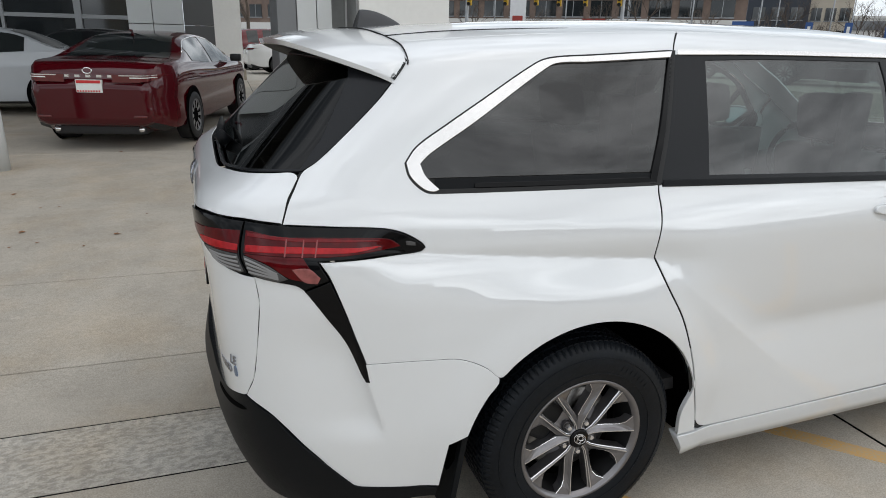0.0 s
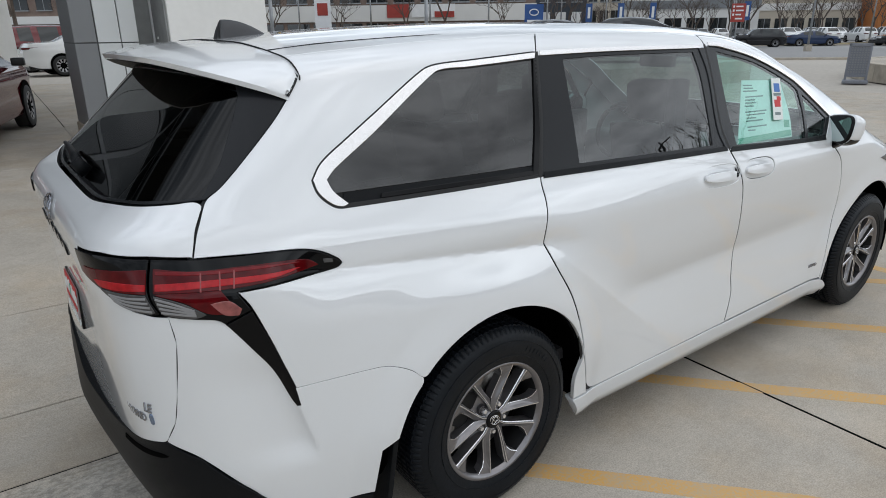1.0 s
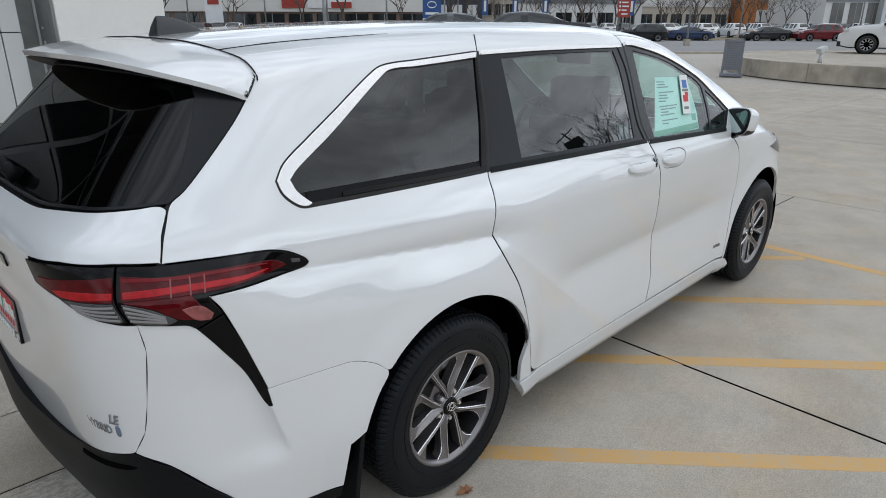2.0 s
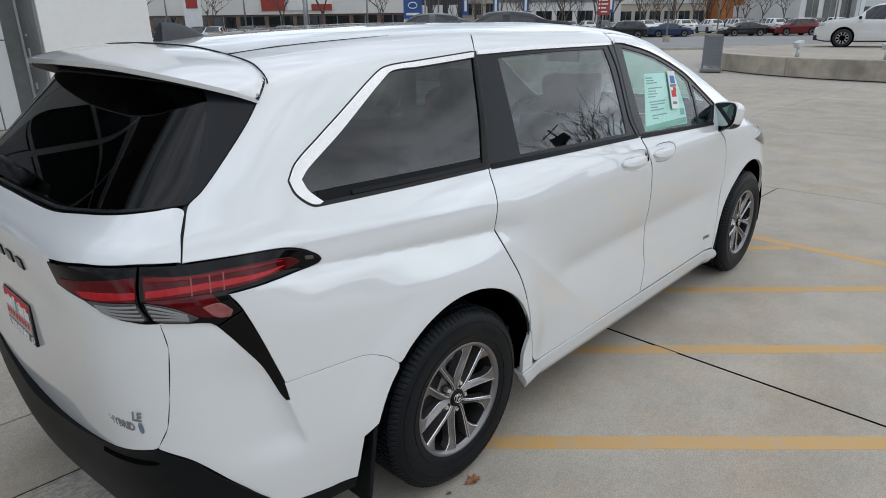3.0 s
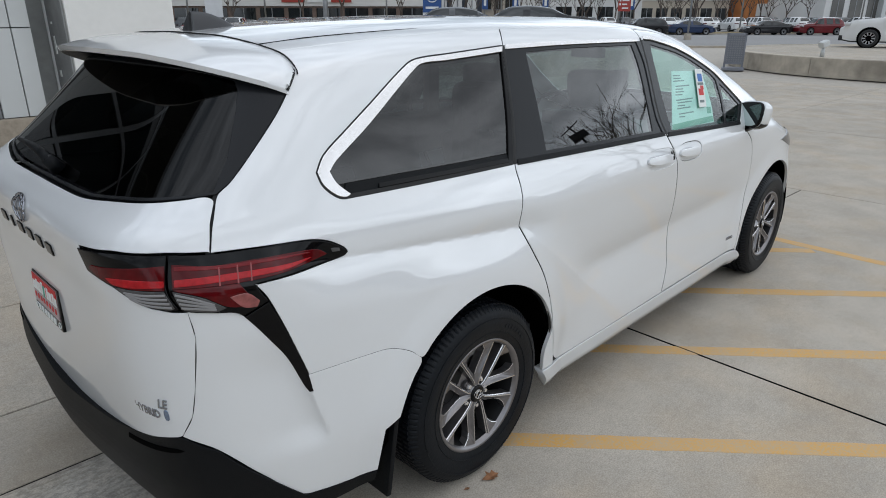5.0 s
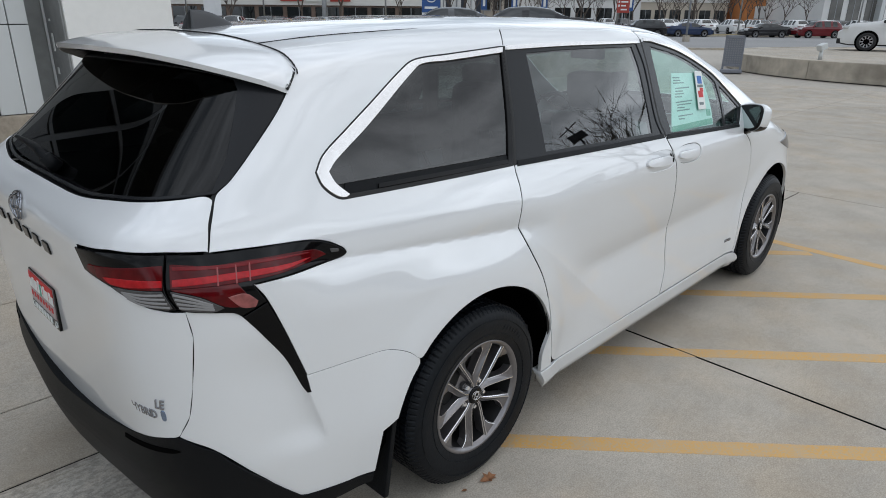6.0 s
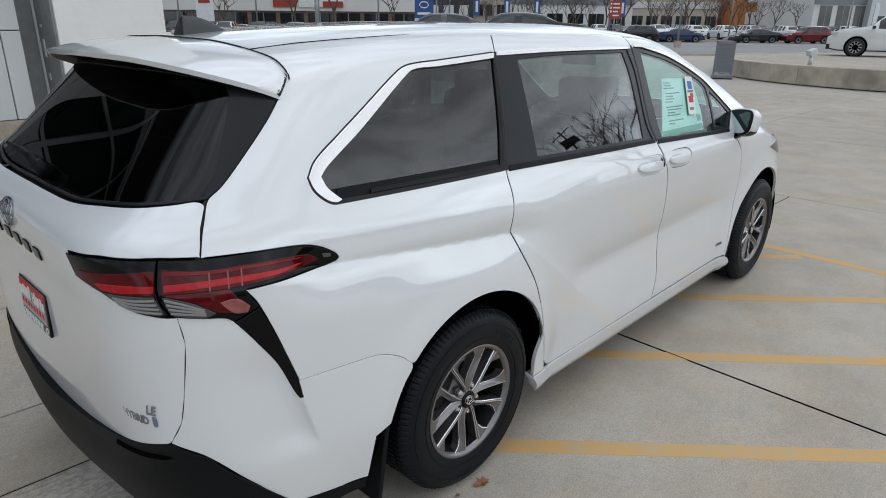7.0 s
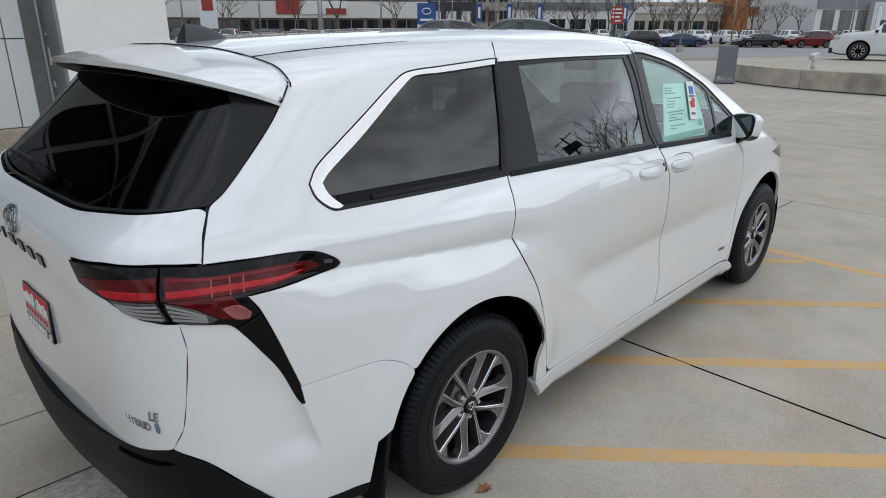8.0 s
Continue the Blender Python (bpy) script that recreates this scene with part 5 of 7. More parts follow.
# door mirrors
for sgn in (-1, 1):
    mm = pose(2.455, sgn * 0.972, 1.195, 0, 10, sgn * 16)
    pv, pf = [], []
    rings = ((-0.050, 0.104, 0.074, 1.0), (-0.046, 0.110, 0.079, 1.0), (-0.010, 0.112, 0.081, 0.98), (0.035, 0.104, 0.072, 0.94), (0.070, 0.082, 0.054, 0.86), (0.092, 0.045, 0.028, 0.75))
    for x, a, b, q in rings:
        for k in range(28):
            t = 2 * math.pi * k / 28
            ct, st = math.cos(t), math.sin(t)
            pv.append((x + 0.018 * sgn * -math.copysign(abs(ct)**0.62, ct), a * math.copysign(abs(ct)**0.62, ct), b * math.copysign(abs(st)**0.62, st) * (1 + 0.10 * sgn * math.copysign(abs(ct), ct)) + 0.010 * sgn * ct))
    for i in range(len(rings) - 1):
        for k in range(28):
            pf.append((i * 28 + k, i * 28 + (k + 1) % 28, (i + 1) * 28 + (k + 1) % 28, (i + 1) * 28 + k))
    pf += [tuple(range(28)), tuple(140 + k for k in range(27, -1, -1))]
    me = mesh_of("door_mirror", pv, pf, WHITE, smooth=True)
    me.set_sharp_from_angle(angle=radians(50))
    mirror = put("door_mirror", me, van, "white door mirror with black base", m=mm)
    gv = [(x + dx, y * f, z * f + dz) for f, dx, dz in ((1.025, 0.022, -0.004), (1.025, -0.006, -0.004), (0.90, -0.009, -0.002)) for x, y, z in pv[:28]]
    gf = [(r * 28 + k, r * 28 + (k + 1) % 28, (r + 1) * 28 + (k + 1) % 28, (r + 1) * 28 + k) for r in (0, 1) for k in range(28)]
    put("mirror_rim", mesh_of("mirror_rim", gv, gf, BLACK_GLOSS, smooth=True), mirror, "black rim")
    gv = [(x - 0.0075, y * 0.92, z * 0.92) for x, y, z in pv[:28]]
    put("mirror_glass", mesh_of("mirror_glass", gv + [(x + 0.004, y, z) for x, y, z in gv], [tuple(range(28)), tuple(range(55, 27, -1))], MIRROR), mirror, "mirror glass")
    lv = [(x, y * 1.01, z * 1.02 - 0.003) for x, y, z in pv[28:112]]
    lf = [(r * 28 + k, r * 28 + k + 1, (r + 1) * 28 + k + 1, (r + 1) * 28 + k) for r in (0, 1) for k in range(16, 26)]
    put("mirror_underside", mesh_of("mirror_underside", lv, lf, BLACK_GLOSS, smooth=True), mirror, "black lower cover")
    bar("mirror_base", [(0.0, sgn * -0.01, -0.060), (-0.045, sgn * -0.012, -0.090), (-0.085, sgn * -0.016, -0.115)], [0.036, 0.026, 0.030], BLACK_GLOSS, mirror, 12, "gloss black stalk")
    bar("mirror_foot", [(-0.030, sgn * -0.045, -0.060), (-0.075, sgn * -0.055, -0.100), (-0.105, sgn * -0.060, -0.145)], [0.030, 0.030, 0.024], BLACK_GLOSS, mirror, 12, "gloss black foot")


# rear script, emblem, plate and wiper
def script(body, fn, a0, b0, size, lift, mat, parent, name, label="", slant=0.0):
    cu = bpy.data.curves.new("script", "FONT")
    cu.body, cu.size, cu.extrude, cu.resolution_u = body, size, 0.0015, 2
    cu.shear = slant
    cu.offset = 0.0006
    ob = bpy.data.objects.new("script", cu)
    scene.collection.objects.link(ob)
    me = bpy.data.meshes.new_from_object(ob)
    bpy.data.objects.remove(ob)
    co = np.array([v.co[:] for v in me.vertices])
    p, n = faced(fn, a0 + co[:, 0], b0 + co[:, 1])
    p = p + n * (lift + co[:, 2:3])
    me.vertices.foreach_set("co", p.ravel())
    me.materials.clear()
    me.materials.append(mat)
    me.update()
    me.name = name
    return put(name, me, parent, label)


script("LE", tail, 0.766, 0.739, 0.042, 0.004, BADGE, gate, "badge", "chrome trim badge", 0.3)
script("HYBRID", tail, 0.640, 0.703, 0.037, 0.004, BADGE, gate, "badge", "chrome badge lettering")
skin("badge_leaf", shell(tail, capsule(0.796, 0.716, 0.008, 0.016), gap=0, lift=0.005, depth=0.004, grid=0.01), material("blue_badge", (0.25, 0.32, 0.45), 0.2, metal=0.8), gate)
script("HYBRID", side, 2.36, 0.395, 0.026, 0.003, BADGE, fd, "badge", "small chrome badge lettering")
for i in range(6):
    u = -0.262 + 0.101 * i
    skin("script_bar", shell(tail, [(u - 0.027, 1.078), (u + 0.025, 1.078), (u + 0.025, 1.110), (u - 0.027, 1.110)] if i not in (1,) else [(u - 0.008, 1.076), (u + 0.006, 1.076), (u + 0.006, 1.112), (u - 0.008, 1.112)], gap=0, lift=0.005, depth=0.005, grid=0.02), BLACK_GLOSS, gate, "black script bar")
for ra, rb, dz in ((0.062, 0.042, 0.0), (0.022, 0.040, 0.0), (0.040, 0.018, 0.012)):
    ring = [faced(tail, np.array([ra * math.cos(a)]), np.array([1.172 + dz + rb * math.sin(a)])) for a in [2 * math.pi * i / 32 for i in range(33)]]
    bar("emblem", [tuple(p[0] + n[0] * 0.006) for p, n in ring], 0.0036, BADGE, gate, 6, "plain chrome oval emblem")
PLATE_FACE = material("pinkish_plate", (0.42, 0.33, 0.33), 0.5, grain=(60, 0.05))
plate = thing("licence_plate", "", "")
plate.parent = van
plate.matrix_basis = pose(-1.142, 0, 0.846, 0, 3, 0) @ Matrix.Scale(0.94, 4)
boxed("plate_frame", -0.012, 0.012, -0.152, 0.152, -0.080, 0.076, BLACK_GLOSS, plate, 0.004, "black plate frame")
boxed("plate_face", -0.015, -0.011, -0.138, 0.138, -0.040, 0.070, PLATE_FACE, plate, 0.0, "white dealer plate")
boxed("plate_field", -0.0165, -0.014, -0.138, 0.138, 0.018, 0.070, RED_INK, plate)
for i, (y, h, w2) in enumerate(((0.115, 0.030, 0.03), (0.085, 0.042, 0.02), (0.055, 0.036, 0.03), (0.022, 0.050, 0.02), (-0.005, 0.036, 0.025), (-0.04, 0.044, 0.02), (-0.07, 0.033, 0.03), (-0.105, 0.040, 0.02), (-0.13, 0.028, 0.02))):
    boxed("plate_shape", -0.0178, -0.016, y - w2 / 2, y + w2 / 2, 0.012, 0.020 + h * 0.8, PAPER, plate)
boxed("plate_shape", -0.019, -0.017, -0.012, 0.004, 0.010, 0.052, GREEN_INK, plate)
for i in range(8):
    boxed("plate_bar", -0.0165, -0.0145, 0.112 - i * 0.033, 0.128 - i * 0.033, -0.022, -0.004, RED_INK, plate)
for i in range(6):
    boxed("plate_bar", -0.0145, -0.011, 0.086 - i * 0.034, 0.108 - i * 0.034, -0.072, -0.050, PAPER, plate)
for y in (-0.128, 0.128):
    bar("plate_ring", [(-0.013, y + 0.014 * math.cos(a), -0.061 + 0.010 * math.sin(a)) for a in [2 * math.pi * i / 16 for i in range(17)]], 0.002, PAPER, plate, 5)
wv = [faced(tail, np.array([u]), np.array([z])) for u, z in ((0.02, 1.288), (-0.10, 1.297), (-0.25, 1.303), (-0.42, 1.305))]
wiper = bar("rear_wiper", [tuple(p[0] + n[0] * h) for (p, n), h in zip(wv, (0.022, 0.032, 0.030, 0.024))], [0.020, 0.016, 0.012, 0.007], BLACK_MATT, gate, 10, "black rear wiper")
bar("wiper_pivot", [tuple(wv[0][0][0] - wv[0][1][0] * 0.01), tuple(wv[0][0][0] + wv[0][1][0] * 0.04)], [0.026, 0.020], BLACK_MATT, gate, 14)


# ---- ground ----
def rise(x, y):
    """The apron climbs gently towards the showroom."""
    return float(np.interp(y, [0.87, 8.0, 20.0, 45.0], [0.0, 0.28, 0.40, 0.40])) * float(smooth(5.8, 4.0, np.array(x)))


ground = thing("ground", "", "", kind="structure")
boxed("sheet", -600, 900, -700, 900, -0.5, -0.035, GROUND, ground)
gx, gy = [-60, -40, -20, -10, 0, 4, 4.5, 5, 5.4, 5.8, 10], [0.87, 4, 8, 12, 16, 20, 30, 45, 60]
av = [(x, y, rise(x, y) - 0.034) for y in gy for x in gx]
af = [(j * len(gx) + i, j * len(gx) + i + 1, (j + 1) * len(gx) + i + 1, (j + 1) * len(gx) + i) for j in range(len(gy) - 1) for i in range(len(gx) - 1)]
put("apron", mesh_of("apron", av, af, GROUND, smooth=True), ground)


# ---- ground: slabs, joints, painted lines ----
GRID_TURN = -2.2
SLAB_X = [-19.6, -15.3, -11.0, -7.4, -3.9, 1.62, 5.85, 10.1, 14.4, 18.7]
SLAB_Y = [-17.5, -13.2, -8.9, -4.55, -0.225, 0.235, 0.84, 2.09, 6.5, 10.8, 15.1, 19.4]
slabs = thing("pavement", "", "", kind="structure", m=pose(0, 0, 0, 0, 0, GRID_TURN))
G2, CT, ST = 0.006, math.cos(radians(GRID_TURN)), math.sin(radians(GRID_TURN))


def grade(a, b): return rise(a * CT - b * ST, a * ST + b * CT)


for i in range(len(SLAB_X) - 1):
    for j in range(len(SLAB_Y) - 1):
        if SLAB_X[i] > 1 and j in (1, 2, 3) or SLAB_X[i] > 5 and j in (4, 5, 6):
            continue
        XS = SLAB_X if j < 6 else [-19.6, -15.3, -11.0, -7.4, -4.9, -0.38, *SLAB_X[6:]]
        x0, x1, y0, y1 = XS[i] + G2, XS[i + 1] - G2, SLAB_Y[j] + G2, (SLAB_Y[7] if j == 0 and SLAB_X[i] > 5 else SLAB_Y[4] if j == 0 and SLAB_X[i] > 1 else SLAB_Y[j + 1]) - G2
        old = j == 4 and x1 < 5 or j == 3 and x1 < -2
        cx, cy, e = (x0 + x1) / 2, (y0 + y1) / 2, 0.003
        hx, hy = (x1 - x0) / 2, (y1 - y0) / 2
        vs = [(sx * (hx - ins), sy * (hy - ins), z + grade(cx + sx * hx, cy + sy * hy)) for z, ins in ((-0.032, 0), (-0.003, 0), (0.0, e)) for sx, sy in ((-1, -1), (1, -1), (1, 1), (-1, 1))]
        fs = [(k + 4 * r, (k + 1) % 4 + 4 * r, (k + 1) % 4 + 4 * r + 4, k + 4 * r + 4) for r in (0, 1) for k in range(4)] + [(8, 9, 10, 11)]
        if i == 5 and j >= 6:           # this slab bends down where the apron's climb dies out
            cols = [x0, 3.2, 3.7, 4.1, 4.5, 4.8, 5.1, 5.4, x1]
            vs = [(x - cx, y - cy, z + grade(x, y)) for x in cols for y, z in ((y0, -0.032), (y0, -0.003), (y0 + e, 0.0), (y1 - e, 0.0), (y1, -0.003), (y1, -0.032))]
            fs = [(6 * c + r, 6 * c + 6 + r, 6 * c + 7 + r, 6 * c + 1 + r) for c in range(len(cols) - 1) for r in range(5)]
        put("slab", mesh_of("slab", vs, fs, CONCRETE_OLD if old else CONCRETE), slabs, m=pose(cx, cy, 0))
jv = [(x, y, -0.005 if y < 0.9 else grade(x, y) - 0.026) for y in SLAB_Y for x in SLAB_X]
nx = len(SLAB_X)
put("joint_bed", mesh_of("joint_bed", jv, [(b * nx + a, b * nx + a + 1, (b + 1) * nx + a + 1, (b + 1) * nx + a) for b in range(len(SLAB_Y) - 1) for a in range(nx - 1) if b < 6 or a != 5], JOINT), slabs)


def stripe(name, p, q, w, parent):
    p, q = Vector(p), Vector(q)
    d = (q - p).normalized()
    o = Vector((-d.y, d.x)) * w / 2
    n = max(2, int((q - p).length / 0.05))
    rng = random.Random(int(p.x * 100))
    vs, fs = [], []
    for i in range(n + 1):
        c = p + (q - p) * i / n
        for s, k, z in ((1, 1.0, 0.0002), (1, 0.92, 0.0016), (-1, 0.92, 0.0016), (-1, 1.0, 0.0002)):
            e = c + o * s * (k + rng.uniform(-0.04, 0.04))
            vs.append((e.x, e.y, z))
    for i in range(n):
        for k in range(3):
            fs.append((4 * i + k, 4 * i + k + 1, 4 * i + k + 5, 4 * i + k + 4))
    return put(name, mesh_of(name, vs, fs, YELLOW), parent)


boxed("joint_seal", 1.616, 1.624, -8.85, -0.24, -0.02, 0.0020, JOINT, slabs)


lines = thing("parking_lines", "", "", kind="structure")
for k in range(5):
    a = 0.25 + 1.13 * k             # where the middle of a line crosses y = -0.9
    b = min(a + 1.85, 3.84)
    if b > a - 0.3:
        stripe("line", (a - 0.53, -0.30), (b, -0.9 - 1.13 * (b - a)), 0.094, lines)
stripe("line", (3.955, -0.45), (3.80, -3.9), 0.10, lines)


def leaf_at(x, y, size, turn, seed, label):
    rng = random.Random(seed)
    vs, fs = [], []
    outline = [(0, -0.62), (0.12, -0.35), (0.42, -0.30), (0.26, -0.05), (0.55, 0.18), (0.24, 0.24), (0.14, 0.58), (0, 0.78), (-0.15, 0.52), (-0.27, 0.22), (-0.52, 0.14), (-0.25, -0.06), (-0.40, -0.33), (-0.10, -0.36)]
    vs.append((0, 0, 0.012))
    for a, b in outline:
        vs.append((a, b, 0.05 * abs(a) + 0.3 * abs(a)**2 + rng.uniform(0.0, 0.10)))
    for i in range(1, len(outline) + 1):
        fs.append((0, i, i % len(outline) + 1))
    vs = [(a * size, b * size, c * size + 0.004) for a, b, c in vs]
    zg = rise(x, y)
    ob = put("dry_leaf", mesh_of("dry_leaf", vs, fs, LEAF), m=pose(x, y, zg, 0, 0, turn))
    return tagged(ob, label, "leaf", "dry leaves on the concrete")


LEAF = material("dry_brown_leaf", (0.22, 0.10, 0.045), 0.8, grain=(60, 0.3), vary=0.3)
leaf_at(0.016, -1.014, 0.060, 78, 1, "curled brown leaf on concrete beside the tyre")
leaf_at(-0.106, -0.992, 0.020, 70, 2, "torn scrap of brown leaf on concrete")
for i, (x, y) in enumerate(((-2.91, 4.64), (-2.58, 4.08), (-2.43, 4.08), (-2.58, 3.36), (-2.59, 2.98), (-2.42, 3.05), (-1.86, 3.13), (-1.66, 3.67), (-2.07, 2.88), (-2.13, 6.6))):
    leaf_at(x, y, 0.028 if i % 3 else 0.05, i * 47, 10 + i, "small brown leaf lying on pale concrete")


# ---- other cars ----
def prof(pairs, t): return spline([p[0] for p in pairs], [p[1] for p in pairs], t)


SEDAN = dict(roof=((0, .60), (.03, .735), (.16, .765), (.33, .965), (.46, 1.0), (.58, .975), (.76, .70), (.95, .60), (1, .46)), belt=((0, .60), (.03, .72), (.16, .745), (.5, .69), (.76, .675), (.95, .59), (1, .46)), cab=(.17, .75), back=(.175, .335), front=(.575, .745), side=(.25, .70), posts=(.47,), L=4.88, W=1.84, H=1.45, wheel=0.335, axles=(0.205, 0.785))
SUV = dict(roof=((0, .60), (.025, .72), (.10, .945), (.20, .985), (.45, 1.0), (.58, .965), (.73, .68), (.94, .615), (1, .47)), belt=((0, .58), (.025, .66), (.10, .66), (.5, .63), (.73, .64), (.94, .60), (1, .47)), cab=(.04, .73), back=(.035, .10), front=(.575, .715), side=(.12, .68), posts=(.28, .47), L=4.65, W=1.87, H=1.70, wheel=0.36, axles=(0.19, 0.795))
CAR_GLASS = material("car_window_glass", (0.015, 0.019, 0.02), 0.04, spec=0.7)
CAR_RIM = material("car_alloy_rim", (0.16, 0.16, 0.165), 0.4, metal=0.6, stain=(8, 0.2))
CAR_SPOKE = material("car_spoke_silver", (0.36, 0.36, 0.37), 0.35, metal=0.8, stain=(8, 0.1))
CAR_TYRE = material("car_tyre", (0.015, 0.015, 0.016), 0.7, grain=(20, 0.2))
LAMP_RED = material("car_tail_lamp", (0.10, 0.004, 0.006), 0.12, coat=1.0)
LAMP_CLEAR = material("car_head_lamp", (0.55, 0.55, 0.55), 0.1, coat=1.0)
BODY_BLACK = material("car_black_plastic", (0.012, 0.012, 0.013), 0.5, grain=(10, 0.1))
PAINTS = {n: material(n + "_car_paint", c, 0.35, coat=1.0, spec=0.02, stain=(1.5, 0.03)) for n, c in dict(red=(0.060, 0.0006, 0.0035), silver=(0.42, 0.44, 0.46), black=(0.012, 0.012, 0.014), white=(0.72, 0.72, 0.71), navy=(0.018, 0.035, 0.085), grey=(0.09, 0.095, 0.10), crimson=(0.13, 0.008, 0.012)).items()}


def make_car(kind, paint, label, group="", name="car", m=None, fine=False):
    """A parked car along +x, its middle at the origin."""
    L, W, H = kind["L"], kind["W"] / 2, kind["H"]
    root = thing(name, label, "car", group, m=m)
    NX = 61 if fine else 41
    T = np.linspace(0, 1, NX)
    rf, bl = prof(kind["roof"], T) * H, prof(kind["belt"], T) * H
    plan = W * np.minimum(1, np.maximum(0.05, 1 - np.clip((0.13 - T) / 0.13, 0, 1)**2.2 * 0.20 - np.clip((T - 0.86) / 0.14, 0, 1)**2.2 * 0.34))
    cab = np.clip((rf - bl) / (0.27 * H), 0, 1)
    sec = []
    for t, r, b, w, c in zip(T, rf, bl, plan, cab):
        x = (t - 0.5) * L
        low = 0.20 + 0.10 * max(0, (0.06 - t) / 0.06) + 0.06 * max(0, (t - 0.93) / 0.07)
        tum = 1 - 0.27 * c
        hgt = r - b
        sec.append([(x, w * 0.80, low), (x, w * 0.965, low + 0.05), (x, w, low + 0.14), (x, w * 0.985, 0.36 * H), (x, w * 0.975, 0.44 * H), (x, w * 1.0, 0.53 * H if b > 0.53 * H else b * 0.93), (x, w * 0.965, b - 0.03), (x, w * 0.93, b + 0.004),
                    (x, w * 0.93 * (1 - 0.27 * c * 0.5), b + hgt * 0.5), (x, w * 0.93 * tum, r - 0.055 * c), (x, w * 0.80 * tum, r - 0.012 * c), (x, w * 0.4 * tum, r + 0.012), (x, 0, r + 0.018)])
    K = len(sec[0])
    vs, fs = [], []
    for row in sec:
        vs += row + [(x, -y, z) for x, y, z in row[-2::-1]]
    M = 2 * K - 1
    for i in range(NX - 1):
        for k in range(M - 1):
            fs.append((i * M + k, i * M + k + 1, (i + 1) * M + k + 1, (i + 1) * M + k))
        fs.append((i * M + M - 1, i * M, (i + 1) * M, (i + 1) * M + M - 1))
    # rounded nose and tail
    for at, way, rad in ((0, -1, 0.11), (NX - 1, 1, 0.13)):
        ring, loop = vs[at * M:(at + 1) * M], [at * M + k for k in range(M)]
        mid_z = (ring[0][2] + ring[K - 1][2]) / 2
        half_h, half_w = (ring[K - 1][2] - ring[0][2]) / 2, max(p[1] for p in ring)
        for j in range(1, 5):
            th = math.radians(22.5 * j)
            ins = rad * (1 - math.cos(th))
            base_i = len(vs)
            vs += [(x + way * rad * math.sin(th), y * (1 - ins / half_w), mid_z + (z - mid_z) * (1 - ins / half_h)) for x, y, z in ring]
            for k in range(M):
                f = (loop[k], loop[(k + 1) % M], base_i + (k + 1) % M, base_i + k)
                fs.append(f if way > 0 else f[::-1])
            loop = [base_i + k for k in range(M)]
        fs.append(tuple(loop[::-1]) if way > 0 else tuple(loop))
    me = mesh_of("body", vs, fs, paint, smooth=True)
    me.set_sharp_from_angle(angle=radians(38))
    put("body", me, root)
    V = np.array(vs)

    def patch(pname, t0, t1, k0, k1, mat, off=0.006, lab="", mirror=(0, 1)):
        for s in mirror:
            pv, pf = [], []
            ids = [i for i in range(NX) if t0 - 1e-6 <= T[i] <= t1 + 1e-6]
            if len(ids) < 2:
                continue
            for i in ids:
                for k in range(k0, k1 + 1):
                    x, y, z = sec[i][k]
                    d = Vector((0.25 if T[i] > 0.85 else (-0.25 if T[i] < 0.12 else 0), 1.0 if k < 9 else 0.2, 0.15 if k < 9 else 1.0)).normalized() * off
                    pv.append((x + d.x, (y + d.y) * (1 if s == 0 else -1), z + d.z))
            w = k1 - k0 + 1
            for a in range(len(ids) - 1):
                for k in range(w - 1):
                    f = (a * w + k, a * w + k + 1, (a + 1) * w + k + 1, (a + 1) * w + k)
                    pf.append(f if s else f[::-1])
            put(pname, mesh_of(pname, pv, pf, mat, smooth=True), root, lab)

    cuts = [kind["side"][0], *kind["posts"], kind["side"][1]]
    for a, b in zip(cuts, cuts[1:]):
        patch("side_window", a + 0.008, b - 0.008, 7, 9, CAR_GLASS)
    for nm, (a, b) in (("rear_window", kind["back"]), ("windscreen", kind["front"])):
        pv, pf = [], []
        ids = [i for i in range(NX) if a - 0.01 <= T[i] <= b + 0.01]
        for i in ids:
            for k, fcy in ((10, 0.96), (11, 1), (12, 1)):
                x, y, z = sec[i][k]
                pv.append((x, y * fcy, z + 0.006))
            for k, fcy in ((11, 1), (10, 0.96)):
                x, y, z = sec[i][k]
                pv.append((x, -y * fcy, z + 0.006))
        for i in range(len(ids) - 1):
            for k in range(4):
                pf.append((i * 5 + k, i * 5 + k + 1, i * 5 + k + 6, i * 5 + k + 5))
        put(nm, mesh_of(nm, pv, pf, CAR_GLASS, smooth=True), root)
    patch("lower_trim", 0.0, 1.0, 0, 1, BODY_BLACK, 0.004)
    # lamps
    rear_x, w_r = -0.5 * L - 0.10, plan[0] * 0.97
    for s in (-1, 1):
        zb = kind["belt"][1][1] * H
        def wrap(y_in, x_out, off):
            """A line along the tail, round its corner and forward along the side."""
            face_y, out = plan[0] * 0.965 - 0.11, [(-0.5 * L - 0.11 - off, y_in)]
            for j in range(7):
                th = math.radians(90 - 15 * j)
                out.append((-0.5 * L - (0.11 + off) * math.sin(th), face_y + (0.11 + off) * math.cos(th)))
            n_side = int(np.searchsorted(T, x_out))
            return out + [((T[i] - 0.5) * L, plan[i] * 0.968 + off) for i in range(1, n_side + 1)]

